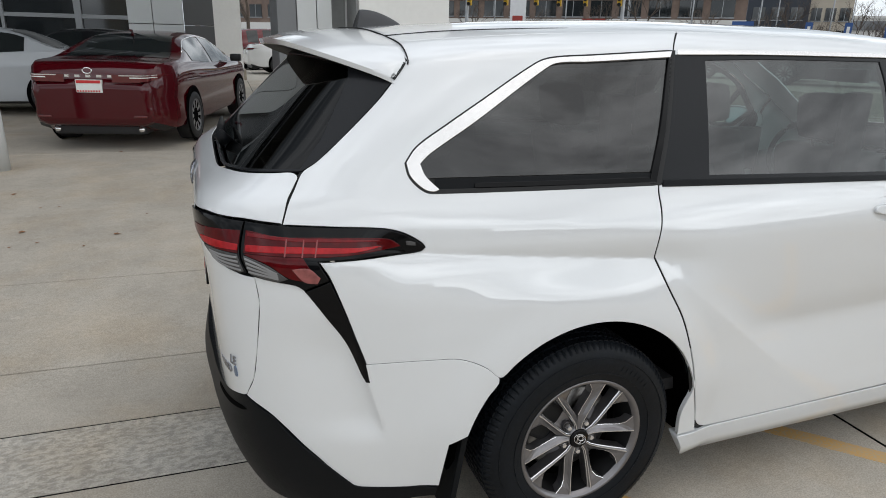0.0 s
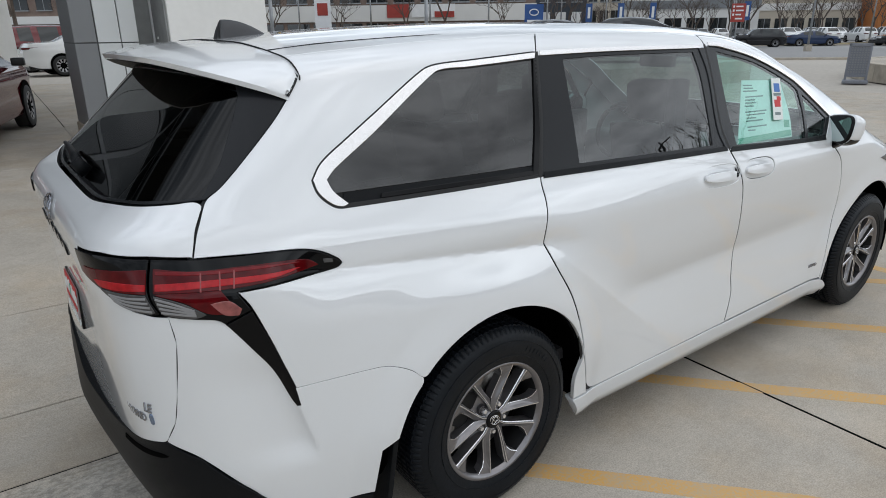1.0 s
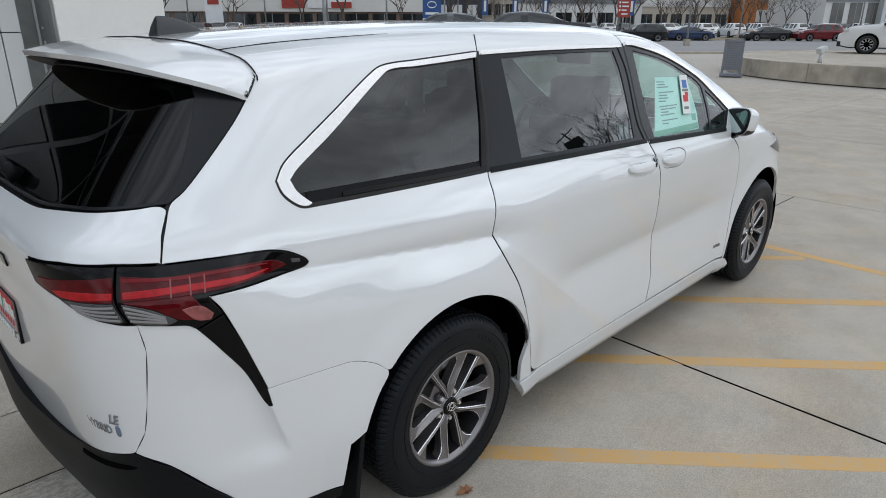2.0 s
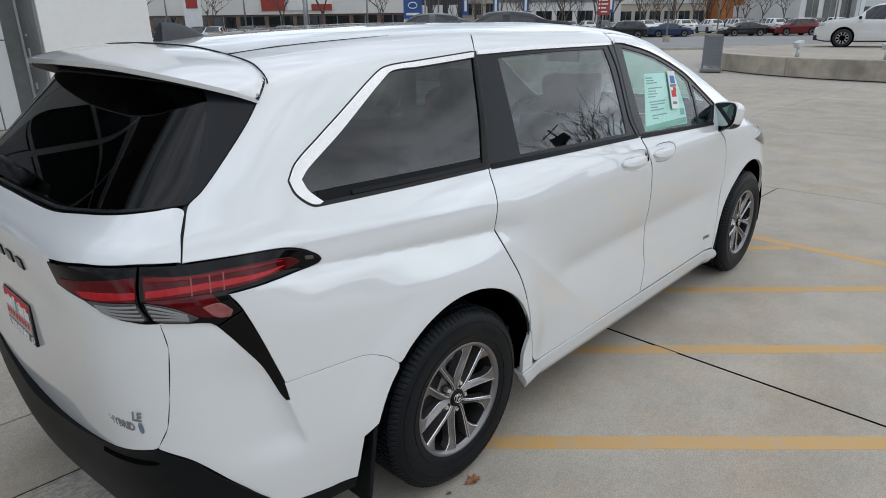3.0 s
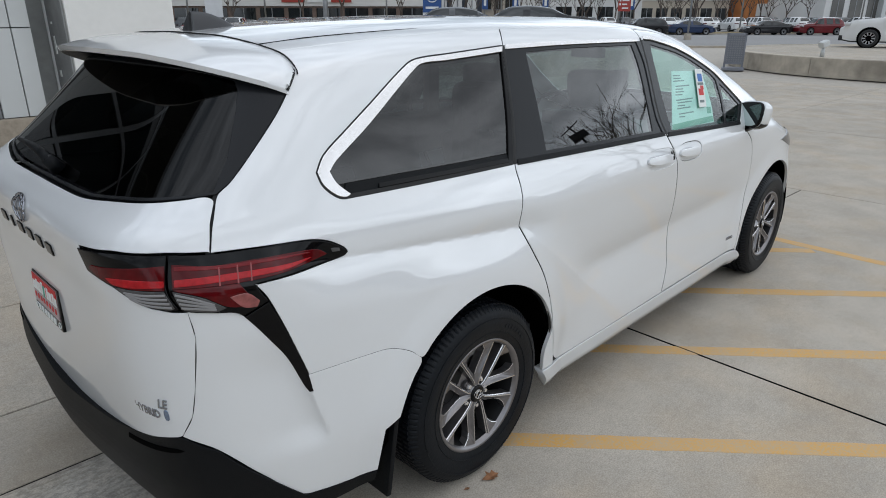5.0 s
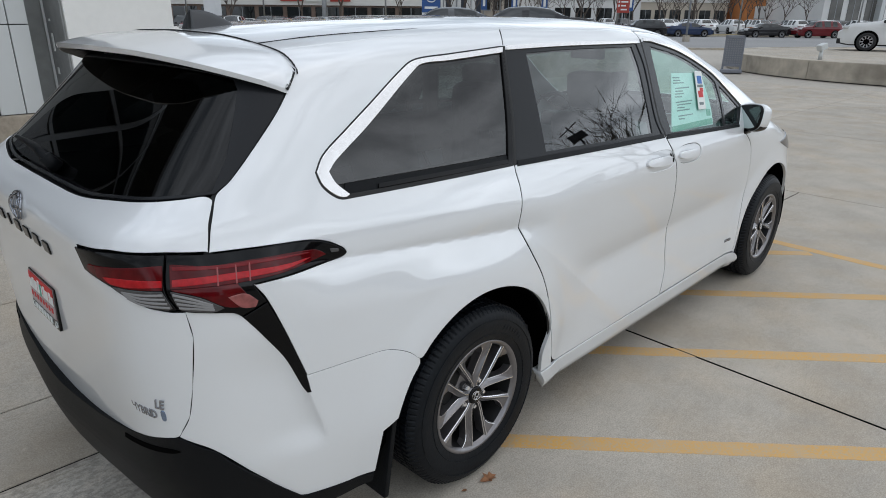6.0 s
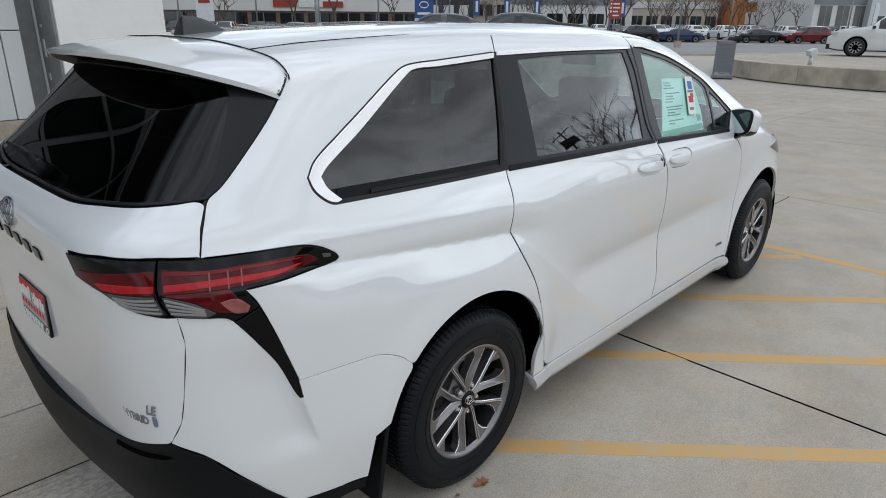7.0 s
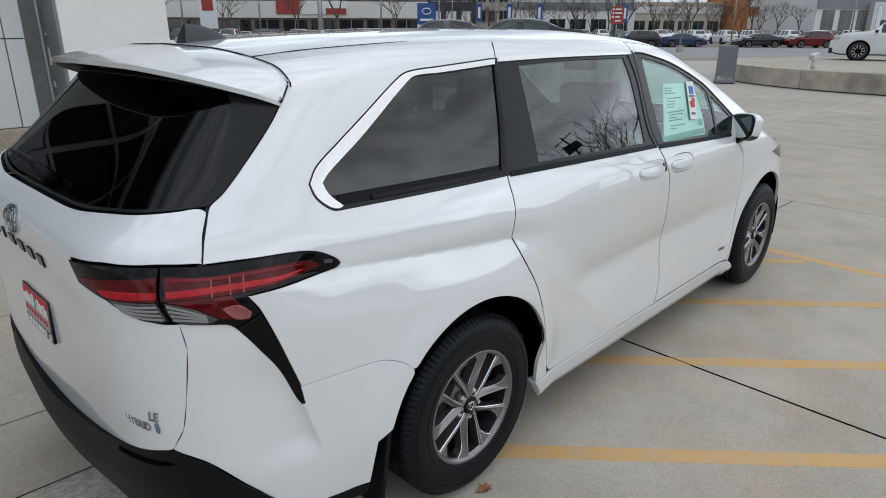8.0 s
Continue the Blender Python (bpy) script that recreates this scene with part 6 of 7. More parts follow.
        def strip(pname, y_in, x_out, z0, z1, mat, off, lab=""):
            pts, pv, pf = wrap(y_in, x_out, off), [], []
            for i, (x, y) in enumerate(pts):
                slim = 1 - 0.35 * i / len(pts)
                zm = z1 - (z1 - z0) * slim
                pv += [(x * 0.995, s * (y - 0.03), zm), (x, s * y, zm + 0.004), (x, s * y, z1 - 0.004), (x * 0.995, s * (y - 0.03), z1)]
            for i in range(len(pts) - 1):
                for k in range(3):
                    pf.append((4 * i + k, 4 * i + k + 1, 4 * i + k + 5, 4 * i + k + 4))
            return put(pname, mesh_of(pname, pv, pf, mat), root, lab)

        strip("tail_lamp", w_r * 0.40, 0.055, zb - 0.195, zb - 0.095, LAMP_RED, 0.008, "red tail lamp")
        if fine:
            strip("lamp_chrome", w_r * 0.52, 0.012, zb - 0.118, zb - 0.098, CHROME, 0.012)
            strip("lamp_chrome", w_r * 0.70, 0.014, zb - 0.145, zb - 0.124, PAPER, 0.011)
        hb = kind["belt"][-2][1] * H
        b = bmesh.new()
        box(b, 0.5 * L - 0.34, 0.5 * L - 0.035, s * plan[-1] * 0.55, s * plan[-3] * 1.0, hb - 0.16, hb - 0.05, 0.03)
        part("headlamp", b, LAMP_CLEAR, root, "clear headlamp", smooth=True)
        b = bmesh.new()
        mz = bl[int(0.70 * NX)]
        box(b, -0.06, 0.06, -0.09, 0.09, -0.06, 0.06, 0.03)
        part("door_mirror", b, BODY_BLACK, root, smooth=True, m=pose((0.685 - 0.5) * L, s * (W + 0.08), mz + 0.06))
    b = bmesh.new()
    box(b, 0.5 * L - 0.06, 0.5 * L + 0.126, -0.62, 0.62, 0.26, 0.47, 0.03)
    part("grille", b, BODY_BLACK, root)
    b = bmesh.new()
    box(b, rear_x + 0.13, rear_x + 0.40, -w_r * 0.80, w_r * 0.80, 0.19, 0.30, 0.03)
    part("bumper_insert", b, BODY_BLACK, root)
    b = bmesh.new()
    box(b, rear_x - 0.022, rear_x + 0.02, -0.155, 0.155, 0.62 * H * 0.92 - 0.10, 0.62 * H * 0.92 + 0.055, 0.004)
    part("licence_plate", b, PAPER, root, "white dealer plate")
    # wheels
    r = kind["wheel"]
    for t in kind["axles"]:
        for s in (-1, 1):
            x = (t - 0.5) * L
            # flat black disc on the body, painted shade of the open arch
            vs2, fs2 = revolve([(0.0, -0.004), (r * 1.14, -0.004), (r * 1.17, 0.0)], 28)
            put("wheel_arch", mesh_of("wheel_arch", vs2, fs2, DARK_VOID), root, m=pose(x, s * (W + 0.004), r + 0.02, 0, 0, 0 if s < 0 else 180))
            vs2, fs2 = revolve([(r * 0.66, -0.115), (r * 0.75, -0.125), (r * 0.94, -0.115), (r, -0.09), (r, 0.09), (r * 0.9, 0.10)], 32)
            wh = put("wheel", mesh_of("wheel", vs2, fs2, CAR_TYRE, smooth=True), root, "black tyre on alloy rim", m=pose(x, s * (W - 0.095), r, 0, 0, 0 if s < 0 else 180))
            vs2, fs2 = revolve([(r * 0.60, -0.06), (r * 0.68, -0.118), (r * 0.64, -0.121), (r * 0.58, -0.085), (r * 0.2, -0.06), (0, -0.06)], 30)
            put("rim", mesh_of("rim", vs2, fs2, CAR_RIM, smooth=True), wh)
            pv, pf = [], []
            for k in range(10):
                a = 2 * math.pi * k / 10
                b0 = len(pv)
                for rr, hw in ((r * 0.1, 0.018), (r * 0.66, 0.026)):
                    for o in (-1, 1):
                        pv.append((rr * math.cos(a) - o * hw * math.sin(a), -0.112 if rr > 0.1 else -0.098, rr * math.sin(a) + o * hw * math.cos(a)))
                pf.append((b0, b0 + 1, b0 + 3, b0 + 2))
            put("spokes", mesh_of("spokes", pv, pf, CAR_SPOKE), wh)
    return root


# darker copy of the grey panel metal, with shade put into its colour
PANEL_SHADE = material("shaded_grey_metal", (0.27, 0.275, 0.27), 0.5, metal=0.2, grain=(9, 0.08), stain=(1.5, 0.15))
PANEL_MID = material("mid_grey_metal_panel", (0.20, 0.205, 0.21), 0.45, metal=0.3, stain=(0.7, 0.06))
FRAME_PALE = material("pale_window_frame", (0.55, 0.56, 0.56), 0.4, metal=0.2)
# the red sedan and its neighbours by the showroom
RED_PLACE = pose(-1.67, 9.07, 0.285, 0, -0.8, 73.7)
red_car = make_car(SEDAN, PAINTS["red"], "dark red sedan with chrome badges, parked under the canopy", name="sedan", m=RED_PLACE, fine=True)
xr, zr = -SEDAN["L"] / 2 - 0.10, 0.735 * 1.45
for i in range(5):
    boxed("script_bar", xr - 0.006, xr + 0.03, 0.26 - i * 0.13 - 0.03, 0.26 - i * 0.13 + 0.03, zr - 0.155, zr - 0.125, CHROME, red_car)
bar("emblem", [(xr - 0.010, 0.055 * math.cos(a), zr - 0.075 + 0.034 * math.sin(a)) for a in [2 * math.pi * i / 24 for i in range(25)]], 0.009, CHROME, red_car, 6, "plain chrome oval emblem")
boxed("plate_field", xr - 0.026, xr - 0.018, -0.145, 0.145, 0.84, 0.875, RED_INK, red_car)
for i in range(9):
    boxed("plate_bar", xr - 0.026, xr - 0.018, 0.145 - i * 0.032 - 0.018, 0.145 - i * 0.032, 0.735, 0.755, RED_INK, red_car)
for s in (-1, 1):
    boxed("reflector", xr - 0.022, xr + 0.02, s * 0.50, s * 0.66, 0.42, 0.445, LAMP_RED, red_car, 0.005)
    bar("exhaust_tip", [(xr + 0.30, s * 0.52, 0.255), (xr + 0.10, s * 0.52, 0.255)], 0.032, CHROME, red_car, 14, "chrome exhaust tip")
wv_ = []
for t in np.linspace(0.225, 0.71, 22):
    r_, b_ = float(prof(SEDAN["roof"], t)) * SEDAN["H"], float(prof(SEDAN["belt"], t)) * SEDAN["H"]
    c_ = min(1.0, max(0.0, (r_ - b_) / (0.27 * SEDAN["H"])))
    wv_.append(((t - 0.5) * SEDAN["L"], -0.92 * 0.93 * (1 - 0.27 * c_) - 0.006, r_ - 0.055 * c_ - 0.004))
bar("window_trim", wv_, 0.010, CHROME, red_car, 6, "chrome window line")
bar("roof_aerial", [(-0.95, 0, 1.40), (-0.98, 0, 1.46), (-1.06, 0, 1.475)], [0.035, 0.02, 0.006], PAINTS["red"], red_car, 8)
make_car(SEDAN, PAINTS["silver"], "silver sedan parked beside the red one", name="sedan", m=pose(-4.84, 11.3, 0.31, 0, 0, 176))
make_car(SEDAN, PAINTS["black"], "black sedan parked close to the showroom glass", name="sedan", m=pose(-3.3, 14.3, 0.345, 0, 0, 176))
make_car(SEDAN, PAINTS["white"], "white sedan parked beyond the canopy columns", name="sedan", m=pose(3.25, 24.7, 0.40, 0, 0, 4))
make_car(SUV, PAINTS["crimson"], "dark red wagon parked behind the white sedan", name="wagon", m=pose(2.55, 28.6, 0.40, 0, 0, 8))

# ---- showroom, canopy and columns ----
column = thing("column", "square white rendered column on a tan base", "column")
boxed("shaft", 1.04, 2.36, 6.6, 7.95, 0.55, 8.6, WALL_WHITE, column, 0.01)
boxed("base", 1.01, 2.39, 6.57, 7.98, 0.10, 0.55, PLINTH, column, 0.015)
clad = thing("clad_pier", "grey metal panel pier with shaded recess beside white column", "column")
levels = (0.58, 1.63, 3.18, 4.73, 6.28, 8.58)
for z0, z1 in zip(levels, levels[1:]):
    boxed("panel", 0.525, 0.728, 6.95, 7.9, z0, z1 - 0.014, PANEL_GREY, clad, 0.005)
    boxed("panel", 0.25, 0.513, 6.955, 7.9, z0, z1 - 0.014, PANEL_GREY, clad, 0.005)
    boxed("panel", -0.02, 0.235, 6.97, 7.9, z0, z1 - 0.014, PANEL_MID, clad, 0.006)
boxed("core", -0.01, 0.72, 6.99, 7.92, 0.56, 8.55, PANEL_DARK, clad)
# the recess and channel carry their shade in the colour
boxed("recess", 0.73, 1.037, 7.30, 7.9, 0.10, 8.6, PANEL_SHADE, clad)
boxed("channel", 1.012, 1.037, 6.64, 7.29, 0.10, 8.6, PANEL_SHADE, clad, 0.004, "grey metal channel on the column's side")
boxed("channel_edge", 0.985, 1.037, 7.255, 7.275, 0.10, 8.6, PANEL_GREY, clad, 0.003)
for z0, z1 in ((0.55, 0.74), (1.02, 1.10), (1.30, 1.52), (1.66, 1.69)):
    boxed("label_plate", 1.006, 1.0115, 7.08, 7.14, z0, z1, PAPER, clad)
boxed("base", -0.04, 0.75, 6.88, 7.93, 0.10, 0.57, PLINTH, clad, 0.015)
far_col = thing("column", "square white rendered column on a tan base", "column")
boxed("shaft", -0.62, 0.34, 20.0, 20.9, 0.7, 8.6, WALL_WHITE, far_col, 0.01)
boxed("base", -0.68, 0.40, 19.94, 20.96, 0.36, 0.7, PLINTH, far_col, 0.015)
pier = thing("clad_pier", "grey panelled pier beside the showroom glass", "column")
for k in range(5):
    boxed("panel", -2.50, -1.98, 14.6, 15.6, 0.32 + 1.63 * k, 0.32 + 1.63 * k + 1.615, PANEL_GREY, pier, 0.006)
    boxed("panel", -1.965, -1.32, 14.6, 15.6, 0.32 + 1.63 * k, 0.32 + 1.63 * k + 1.615, PANEL_GREY, pier, 0.006)
    boxed("panel", -1.30, -0.62, 15.0, 15.6, 0.32 + 1.63 * k, 0.32 + 1.63 * k + 1.615, PANEL_DARK, pier, 0.006)
canopy = thing("canopy", "deep flat canopy with grey edge over the showroom front", "canopy", kind="structure")
boxed("slab", -22, 5.0, 6.2, 15.5, 8.6, 9.4, PANEL_DARK, canopy)
boxed("edge", -22, 5.1, 6.1, 6.2, 8.5, 9.5, PANEL_MID, canopy)
boxed("edge", 5.0, 5.1, 6.2, 15.5, 8.5, 9.5, PANEL_MID, canopy)
for i in range(5):
    boxed("soffit_joint", -21.6 + 5.2 * i, -21.56 + 5.2 * i, 6.2, 15.5, 8.58, 8.597, PANEL_MID, canopy)
show = thing("showroom", "showroom with dark glass walls and pale grey mullions", "building", kind="structure")
boxed("wall_glass", -24, -2.3, 17.5, 17.6, 0.2, 12.0, DARK_GLASS, show)
boxed("back_wall", -24, -2.3, 24, 24.3, 0.0, 12.0, PANEL_DARK, show)
boxed("side_wall", -2.3, -2.15, 17.5, 24.3, 0.0, 12.0, PANEL_GREY, show)
boxed("roof", -24.3, -2.0, 17.3, 24.5, 12.0, 12.5, WALL_WHITE, show)
for i in range(14):
    wide = 0.16 if i % 3 == 0 else 0.07
    boxed("mullion", -23.9 + i * 1.66, -23.9 + i * 1.66 + wide, 17.36, 17.5, 0.3, 12.0, FRAME_GREY, show)
for k in range(7):
    boxed("transom", -24, -2.3, 17.39, 17.5, 0.33 + k * 1.75, 0.43 + k * 1.75, FRAME_GREY, show)
boll = thing("bollard", "pale grey round bollard standing on concrete", "bollard")
bar("post", [(-3.26, 5.80, 0.17), (-3.26, 5.80, 1.02), (-3.26, 5.80, 1.06)], [0.085, 0.085, 0.05], PANEL_GREY, boll, 16)

# ---- far side: planter, road, lots and street, in a frame turned along the road ----
ROAD = pose(0, 0, 0, 0, 0, -42.2)       # its x runs along the road, its y away from the van


def far(v, u, turn=0.0, z=0.0): return ROAD @ pose(v, u, z, 0, 0, turn)


road = thing("road", "", "", kind="structure", m=ROAD)
boxed("carriageway", -300, 300, 37.5, 67, -0.03, 0.02, ASPHALT, road)
boxed("kerb", -300, 300, 37.1, 37.4, -0.03, 0.10, CONCRETE, road)
boxed("kerb", -300, 300, 67.0, 67.3, -0.03, 0.14, CONCRETE, road)
boxed("lawn_strip", -300, 300, 67.3, 75, -0.03, 0.12, GRASS, road)
boxed("far_lot", -300, 300, 75, 130, -0.03, 0.06, ASPHALT, road)

planter = thing("planter", "low round concrete display platform with stained wall", "planter")
PW = material("stained_board_marked_concrete", (0.44, 0.39, 0.32), 0.9, grain=(3, 0.18), stain=(0.9, 0.30), bump=(30, 0.2))
PC, PR, PH = (28.3, 1.0), 7.6, 0.58
SEG = 16
for k in range(SEG):
    vs, fs = [], []
    a0, a1 = 2 * math.pi * k / SEG + 0.0012, 2 * math.pi * (k + 1) / SEG - 0.0012
    for i in range(7):
        a = a0 + (a1 - a0) * i / 6
        for r, z in ((PR - 0.35, 0), (PR, 0), (PR, PH - 0.02), (PR - 0.02, PH), (PR - 0.35, PH)):
            vs.append((PC[0] + r * math.cos(a), PC[1] + r * math.sin(a), z))
    for i in range(6):
        for j in range(5):
            fs.append((i * 5 + j, (i + 1) * 5 + j, (i + 1) * 5 + (j + 1) % 5, i * 5 + (j + 1) % 5))
    fs += [(0, 1, 2, 3, 4), tuple(30 + j for j in (4, 3, 2, 1, 0))]
    put("wall_panel", mesh_of("wall_panel", vs, fs, PW), planter)
vs = [(PC[0] + (PR - 0.36) * math.cos(2 * math.pi * i / 48), PC[1] + (PR - 0.36) * math.sin(2 * math.pi * i / 48), z) for z in (0.0, PH - 0.01) for i in range(48)]
put("deck", mesh_of("deck", vs, [(i, (i + 1) % 48, 48 + (i + 1) % 48, 48 + i) for i in range(48)] + [tuple(48 + i for i in range(48))], CONCRETE), planter)
show_suv = make_car(SUV, PAINTS["white"], "white sport utility car displayed on the round platform", name="utility_car", m=pose(31.2, 3.15, PH, 0, 0, 101))
for i, a in enumerate((157, 178)):
    sx, sy = PC[0] + (PR - 0.55) * math.cos(radians(a)), PC[1] + (PR - 0.55) * math.sin(radians(a))
    sp = thing("spotlight", "grey ground spotlight standing on the platform edge", "lamp", "spotlights on the platform", m=pose(sx, sy, PH - 0.01))
    bar("stem", [(0, 0, 0), (0, 0, 0.30)], [0.07, 0.05], PANEL_GREY, sp, 10)
    b = bmesh.new()
    box(b, -0.10, 0.16, -0.11, 0.11, 0.0, 0.18, 0.04)
    part("lamp_head", b, PANEL_GREY, sp, m=pose(0, 0, 0.30, 0, -20, -30))

board = thing("sign_board", "grey plastic pavement board full of holes, on its base", "sign board", m=pose(22.05, 6.56, 0, 0, 0, -68))
BOARD = material("grey_moulded_plastic", (0.21, 0.22, 0.25), 0.6, grain=(20, 0.1))
bm_b = bmesh.new()
box(bm_b, -0.36, 0.36, -0.30, 0.30, 0.0, 0.10, 0.03)
part("base", bm_b, BOARD, board)
bm_b = bmesh.new()
for x0, x1, z0, z1 in ((-0.32, -0.25, 0.10, 1.24), (0.25, 0.32, 0.10, 1.24), (-0.32, 0.32, 1.14, 1.24), (-0.32, 0.32, 0.20, 0.28)):
    box(bm_b, x0, x1, -0.05, 0.05, z0, z1, 0.015)
for i in range(8):
    box(bm_b, -0.26 + i * 0.0743 - 0.013, -0.26 + i * 0.0743 + 0.013, -0.035, 0.035, 0.28, 1.15)
for i in range(12):
    box(bm_b, -0.26, 0.26, -0.034, 0.034, 0.30 + i * 0.075, 0.330 + i * 0.075)
part("lattice", bm_b, BOARD, board)
boxed("backing", -0.25, 0.25, -0.004, 0.004, 0.28, 1.14, FRAME_GREY, board)

# parked cars along and beyond the road
make_car(SEDAN, PAINTS["navy"], "dark blue sedan standing at the far kerb", "cars along the road", "sedan", far(30.6, 66.3, 0))
make_car(SUV, PAINTS["crimson"], "red sport utility car at the far kerb", "cars along the road", "utility_car", far(43.5, 64.5, 180))
make_car(SEDAN, PAINTS["black"], "dark grey hatchback at the far kerb", "cars along the road", "sedan", far(38.4, 65.4, 180))
make_car(SUV, PAINTS["black"], "black sport utility car near the far kerb", "cars along the road", "utility_car", far(24.5, 63.5, 170))
lot = {}
for kn in ("sedan", "utility_car"):
    for p in ("white", "silver", "grey", "black", "crimson"):
        lot[kn, p] = None
rng = random.Random(5)
spots = [(33.5 + 4.1 * i, 79.5, "utility_car", "white") for i in range(10)]
for row, u in enumerate((84.5, 91, 97.5)):
    for i in range(22):
        if row == 0 and i > 8:
            continue
        spots.append((-2.0 + 3.1 * i + rng.uniform(-0.3, 0.3), u, rng.choice(("sedan", "utility_car")), rng.choice(("white", "silver", "grey", "black", "crimson", "white", "grey"))))
for row, u in enumerate((45.5, 52)):
    for i in range(10):
        spots.append((-36 + 3.1 * i, u + 12, rng.choice(("sedan", "utility_car")), rng.choice(("white", "silver", "black", "white", "crimson"))))
WORD = {"sedan": "sedan", "utility_car": "sport utility car", "white": "white", "silver": "silver", "grey": "dark grey", "black": "black", "crimson": "dark red"}
for v, u, kn, p in spots:
    m = far(v, u, rng.choice((-90, 90)) + rng.uniform(-2, 2), 0.06 if u > 75 else (0.02 if u > 37 else 0))
    if lot[kn, p] is None:
        lot[kn, p] = make_car(SEDAN if kn == "sedan" else SUV, PAINTS[p], WORD[p] + " " + WORD[kn] + " parked in the far sales lot", "cars in the far lot", kn, m)
    else:
        copy_thing(lot[kn, p], m)
make_car(SEDAN, PAINTS["black"], "black sedan parked beyond the van", name="sedan", m=pose(17.4, 12.3, 0.66, 0, 0, 128))
make_car(SEDAN, PAINTS["grey"], "dark grey sedan parked beyond the van", name="sedan", m=pose(17.8, 16.3, 0.66, 0, 0, 135))
raised = thing("lot_island", "", "", kind="structure")
boxed("island", 13.5, 21, 9.5, 21, -0.03, 0.66, CONCRETE, raised, m=None)


# ---- street beyond: buildings, signs, poles, trees ----
BRICK = material("brown_brick", (0.20, 0.145, 0.12), 0.9, grain=(1.5, 0.15), stain=(0.3, 0.15))
ORANGE = material("orange_cladding", (0.50, 0.19, 0.06), 0.8, stain=(0.3, 0.1))
NAVY_WALL = material("dark_blue_grey_wall", (0.035, 0.042, 0.055), 0.7, stain=(0.3, 0.1))
PALE_WALL = material("pale_wall", (0.68, 0.67, 0.65), 0.8, stain=(0.2, 0.08))
TAN_WALL = material("tan_wall", (0.50, 0.44, 0.36), 0.8, stain=(0.2, 0.08))
STEEL_WALL = material("ribbed_steel_wall", (0.20, 0.21, 0.22), 0.5, metal=0.4, stain=(0.3, 0.15))
SHOP_GLASS = material("hazy_shop_glass", (0.12, 0.115, 0.105), 0.15, spec=0.6, stain=(0.4, 0.3))
SIGN_RED = material("red_sign_face", (0.34, 0.04, 0.028), 0.5, stain=(2, 0.1))
SIGN_BLUE = material("blue_sign_face", (0.02, 0.075, 0.24), 0.5, stain=(2, 0.1))
SIGN_WHITE = material("white_sign_face", (0.75, 0.75, 0.75), 0.5, stain=(2, 0.05))
SIGNAL = material("yellow_signal_housing", (0.55, 0.33, 0.02), 0.5)
POLE = material("galvanised_pole", (0.32, 0.33, 0.34), 0.45, metal=0.6, stain=(3, 0.15))
HILL = material("hazy_hill", (0.26, 0.26, 0.30), 1.0, stain=(0.01, 0.2))


def block(name, label, v0, v1, u, deep, tall, wall, bands=(), windows=(), name_cat="building", parapet=None, place=None):
    """A building along the road: bands are (z0, z1, material), windows (z0, z1, pitch, wide, material)."""
    root = thing(name, label, name_cat, m=place or ROAD)
    boxed("wall", v0, v1, u, u + deep, 0, tall, wall, root)
    boxed("roof", v0 - 0.2, v1 + 0.2, u - 0.2, u + deep, tall, tall + 0.4, parapet or wall, root)
    for z0, z1, mt in bands:
        boxed("band", v0 - 0.1, v1 + 0.1, u - 0.25, u - 0.003, z0, z1, mt, root)
    for z0, z1, pitch, wide, mt in windows:
        n = int((v1 - v0) / pitch)
        off = ((v1 - v0) - n * pitch) / 2
        for i in range(n):
            a = v0 + off + i * pitch + (pitch - wide) / 2
            w = boxed("window", a, a + wide, u - 0.10, u - 0.004, z0, z1, mt, root)
            boxed("window_sill", a - 0.08, a + wide + 0.08, u - 0.2, u - 0.012, z0 - 0.14, z0 - 0.01, FRAME_GREY, w)
            boxed("glazing_bar", a + wide / 2 - 0.04, a + wide / 2 + 0.04, u - 0.13, u - 0.012, z0, z1, FRAME_GREY, w)
    return root


mid = block("shop_building", "long low building with white band over dark shop windows", -36, 4, 76, 18, 9, BRICK, ((2.9, 4.7, PALE_WALL), (6.9, 7.5, PALE_WALL)), ((0.5, 2.7, 3.2, 2.7, DARK_GLASS), (5.0, 6.7, 3.2, 2.4, DARK_GLASS)))
block("office_building", "dark blue building with bright windows", 5.5, 14, 112, 14, 11, NAVY_WALL, (), ((2.6, 4.6, 2.6, 1.7, PALE_WALL), (6.2, 8.0, 2.6, 1.7, DARK_GLASS)))
block("office_building", "tan office building with window rows", 14.2, 20, 114, 14, 10, TAN_WALL, (), ((3.0, 4.8, 1.9, 1.4, DARK_GLASS), (6.2, 8.0, 1.9, 1.4, DARK_GLASS)))
block("warehouse", "long white warehouse with ribbed wall", 20, 46, 124, 20, 7.0, PALE_WALL, ((5.2, 6.6, STEEL_WALL),), ((1.0, 3.6, 4.0, 3.0, DARK_GLASS),))
block("orange_building", "orange clad building with white framed windows", 66.5, 72.5, 124, 14, 14, ORANGE, (), ((2.0, 4.2, 3.6, 2.0, PALE_WALL), (6.0, 8.2, 3.6, 2.0, PALE_WALL), (9.8, 12, 3.6, 2.0, PALE_WALL)))
block("sales_building", "grey glass fronted sales building with blue sign", 70.5, 112, 106, 20, 10, PALE_WALL, ((5.2, 7.0, STEEL_WALL), (7.05, 9.9, PANEL_GREY)), ((0.4, 5.0, 3.1, 2.1, SHOP_GLASS),))
boxed("entrance", 79.5, 86, 104.6, 105.9, 0, 6.2, PANEL_GREY, bpy.data.objects["sales_building"], m=None)
boxed("entrance_door", 81, 84.5, 104.4, 104.59, 0, 3.4, DARK_GLASS, bpy.data.objects["sales_building"])
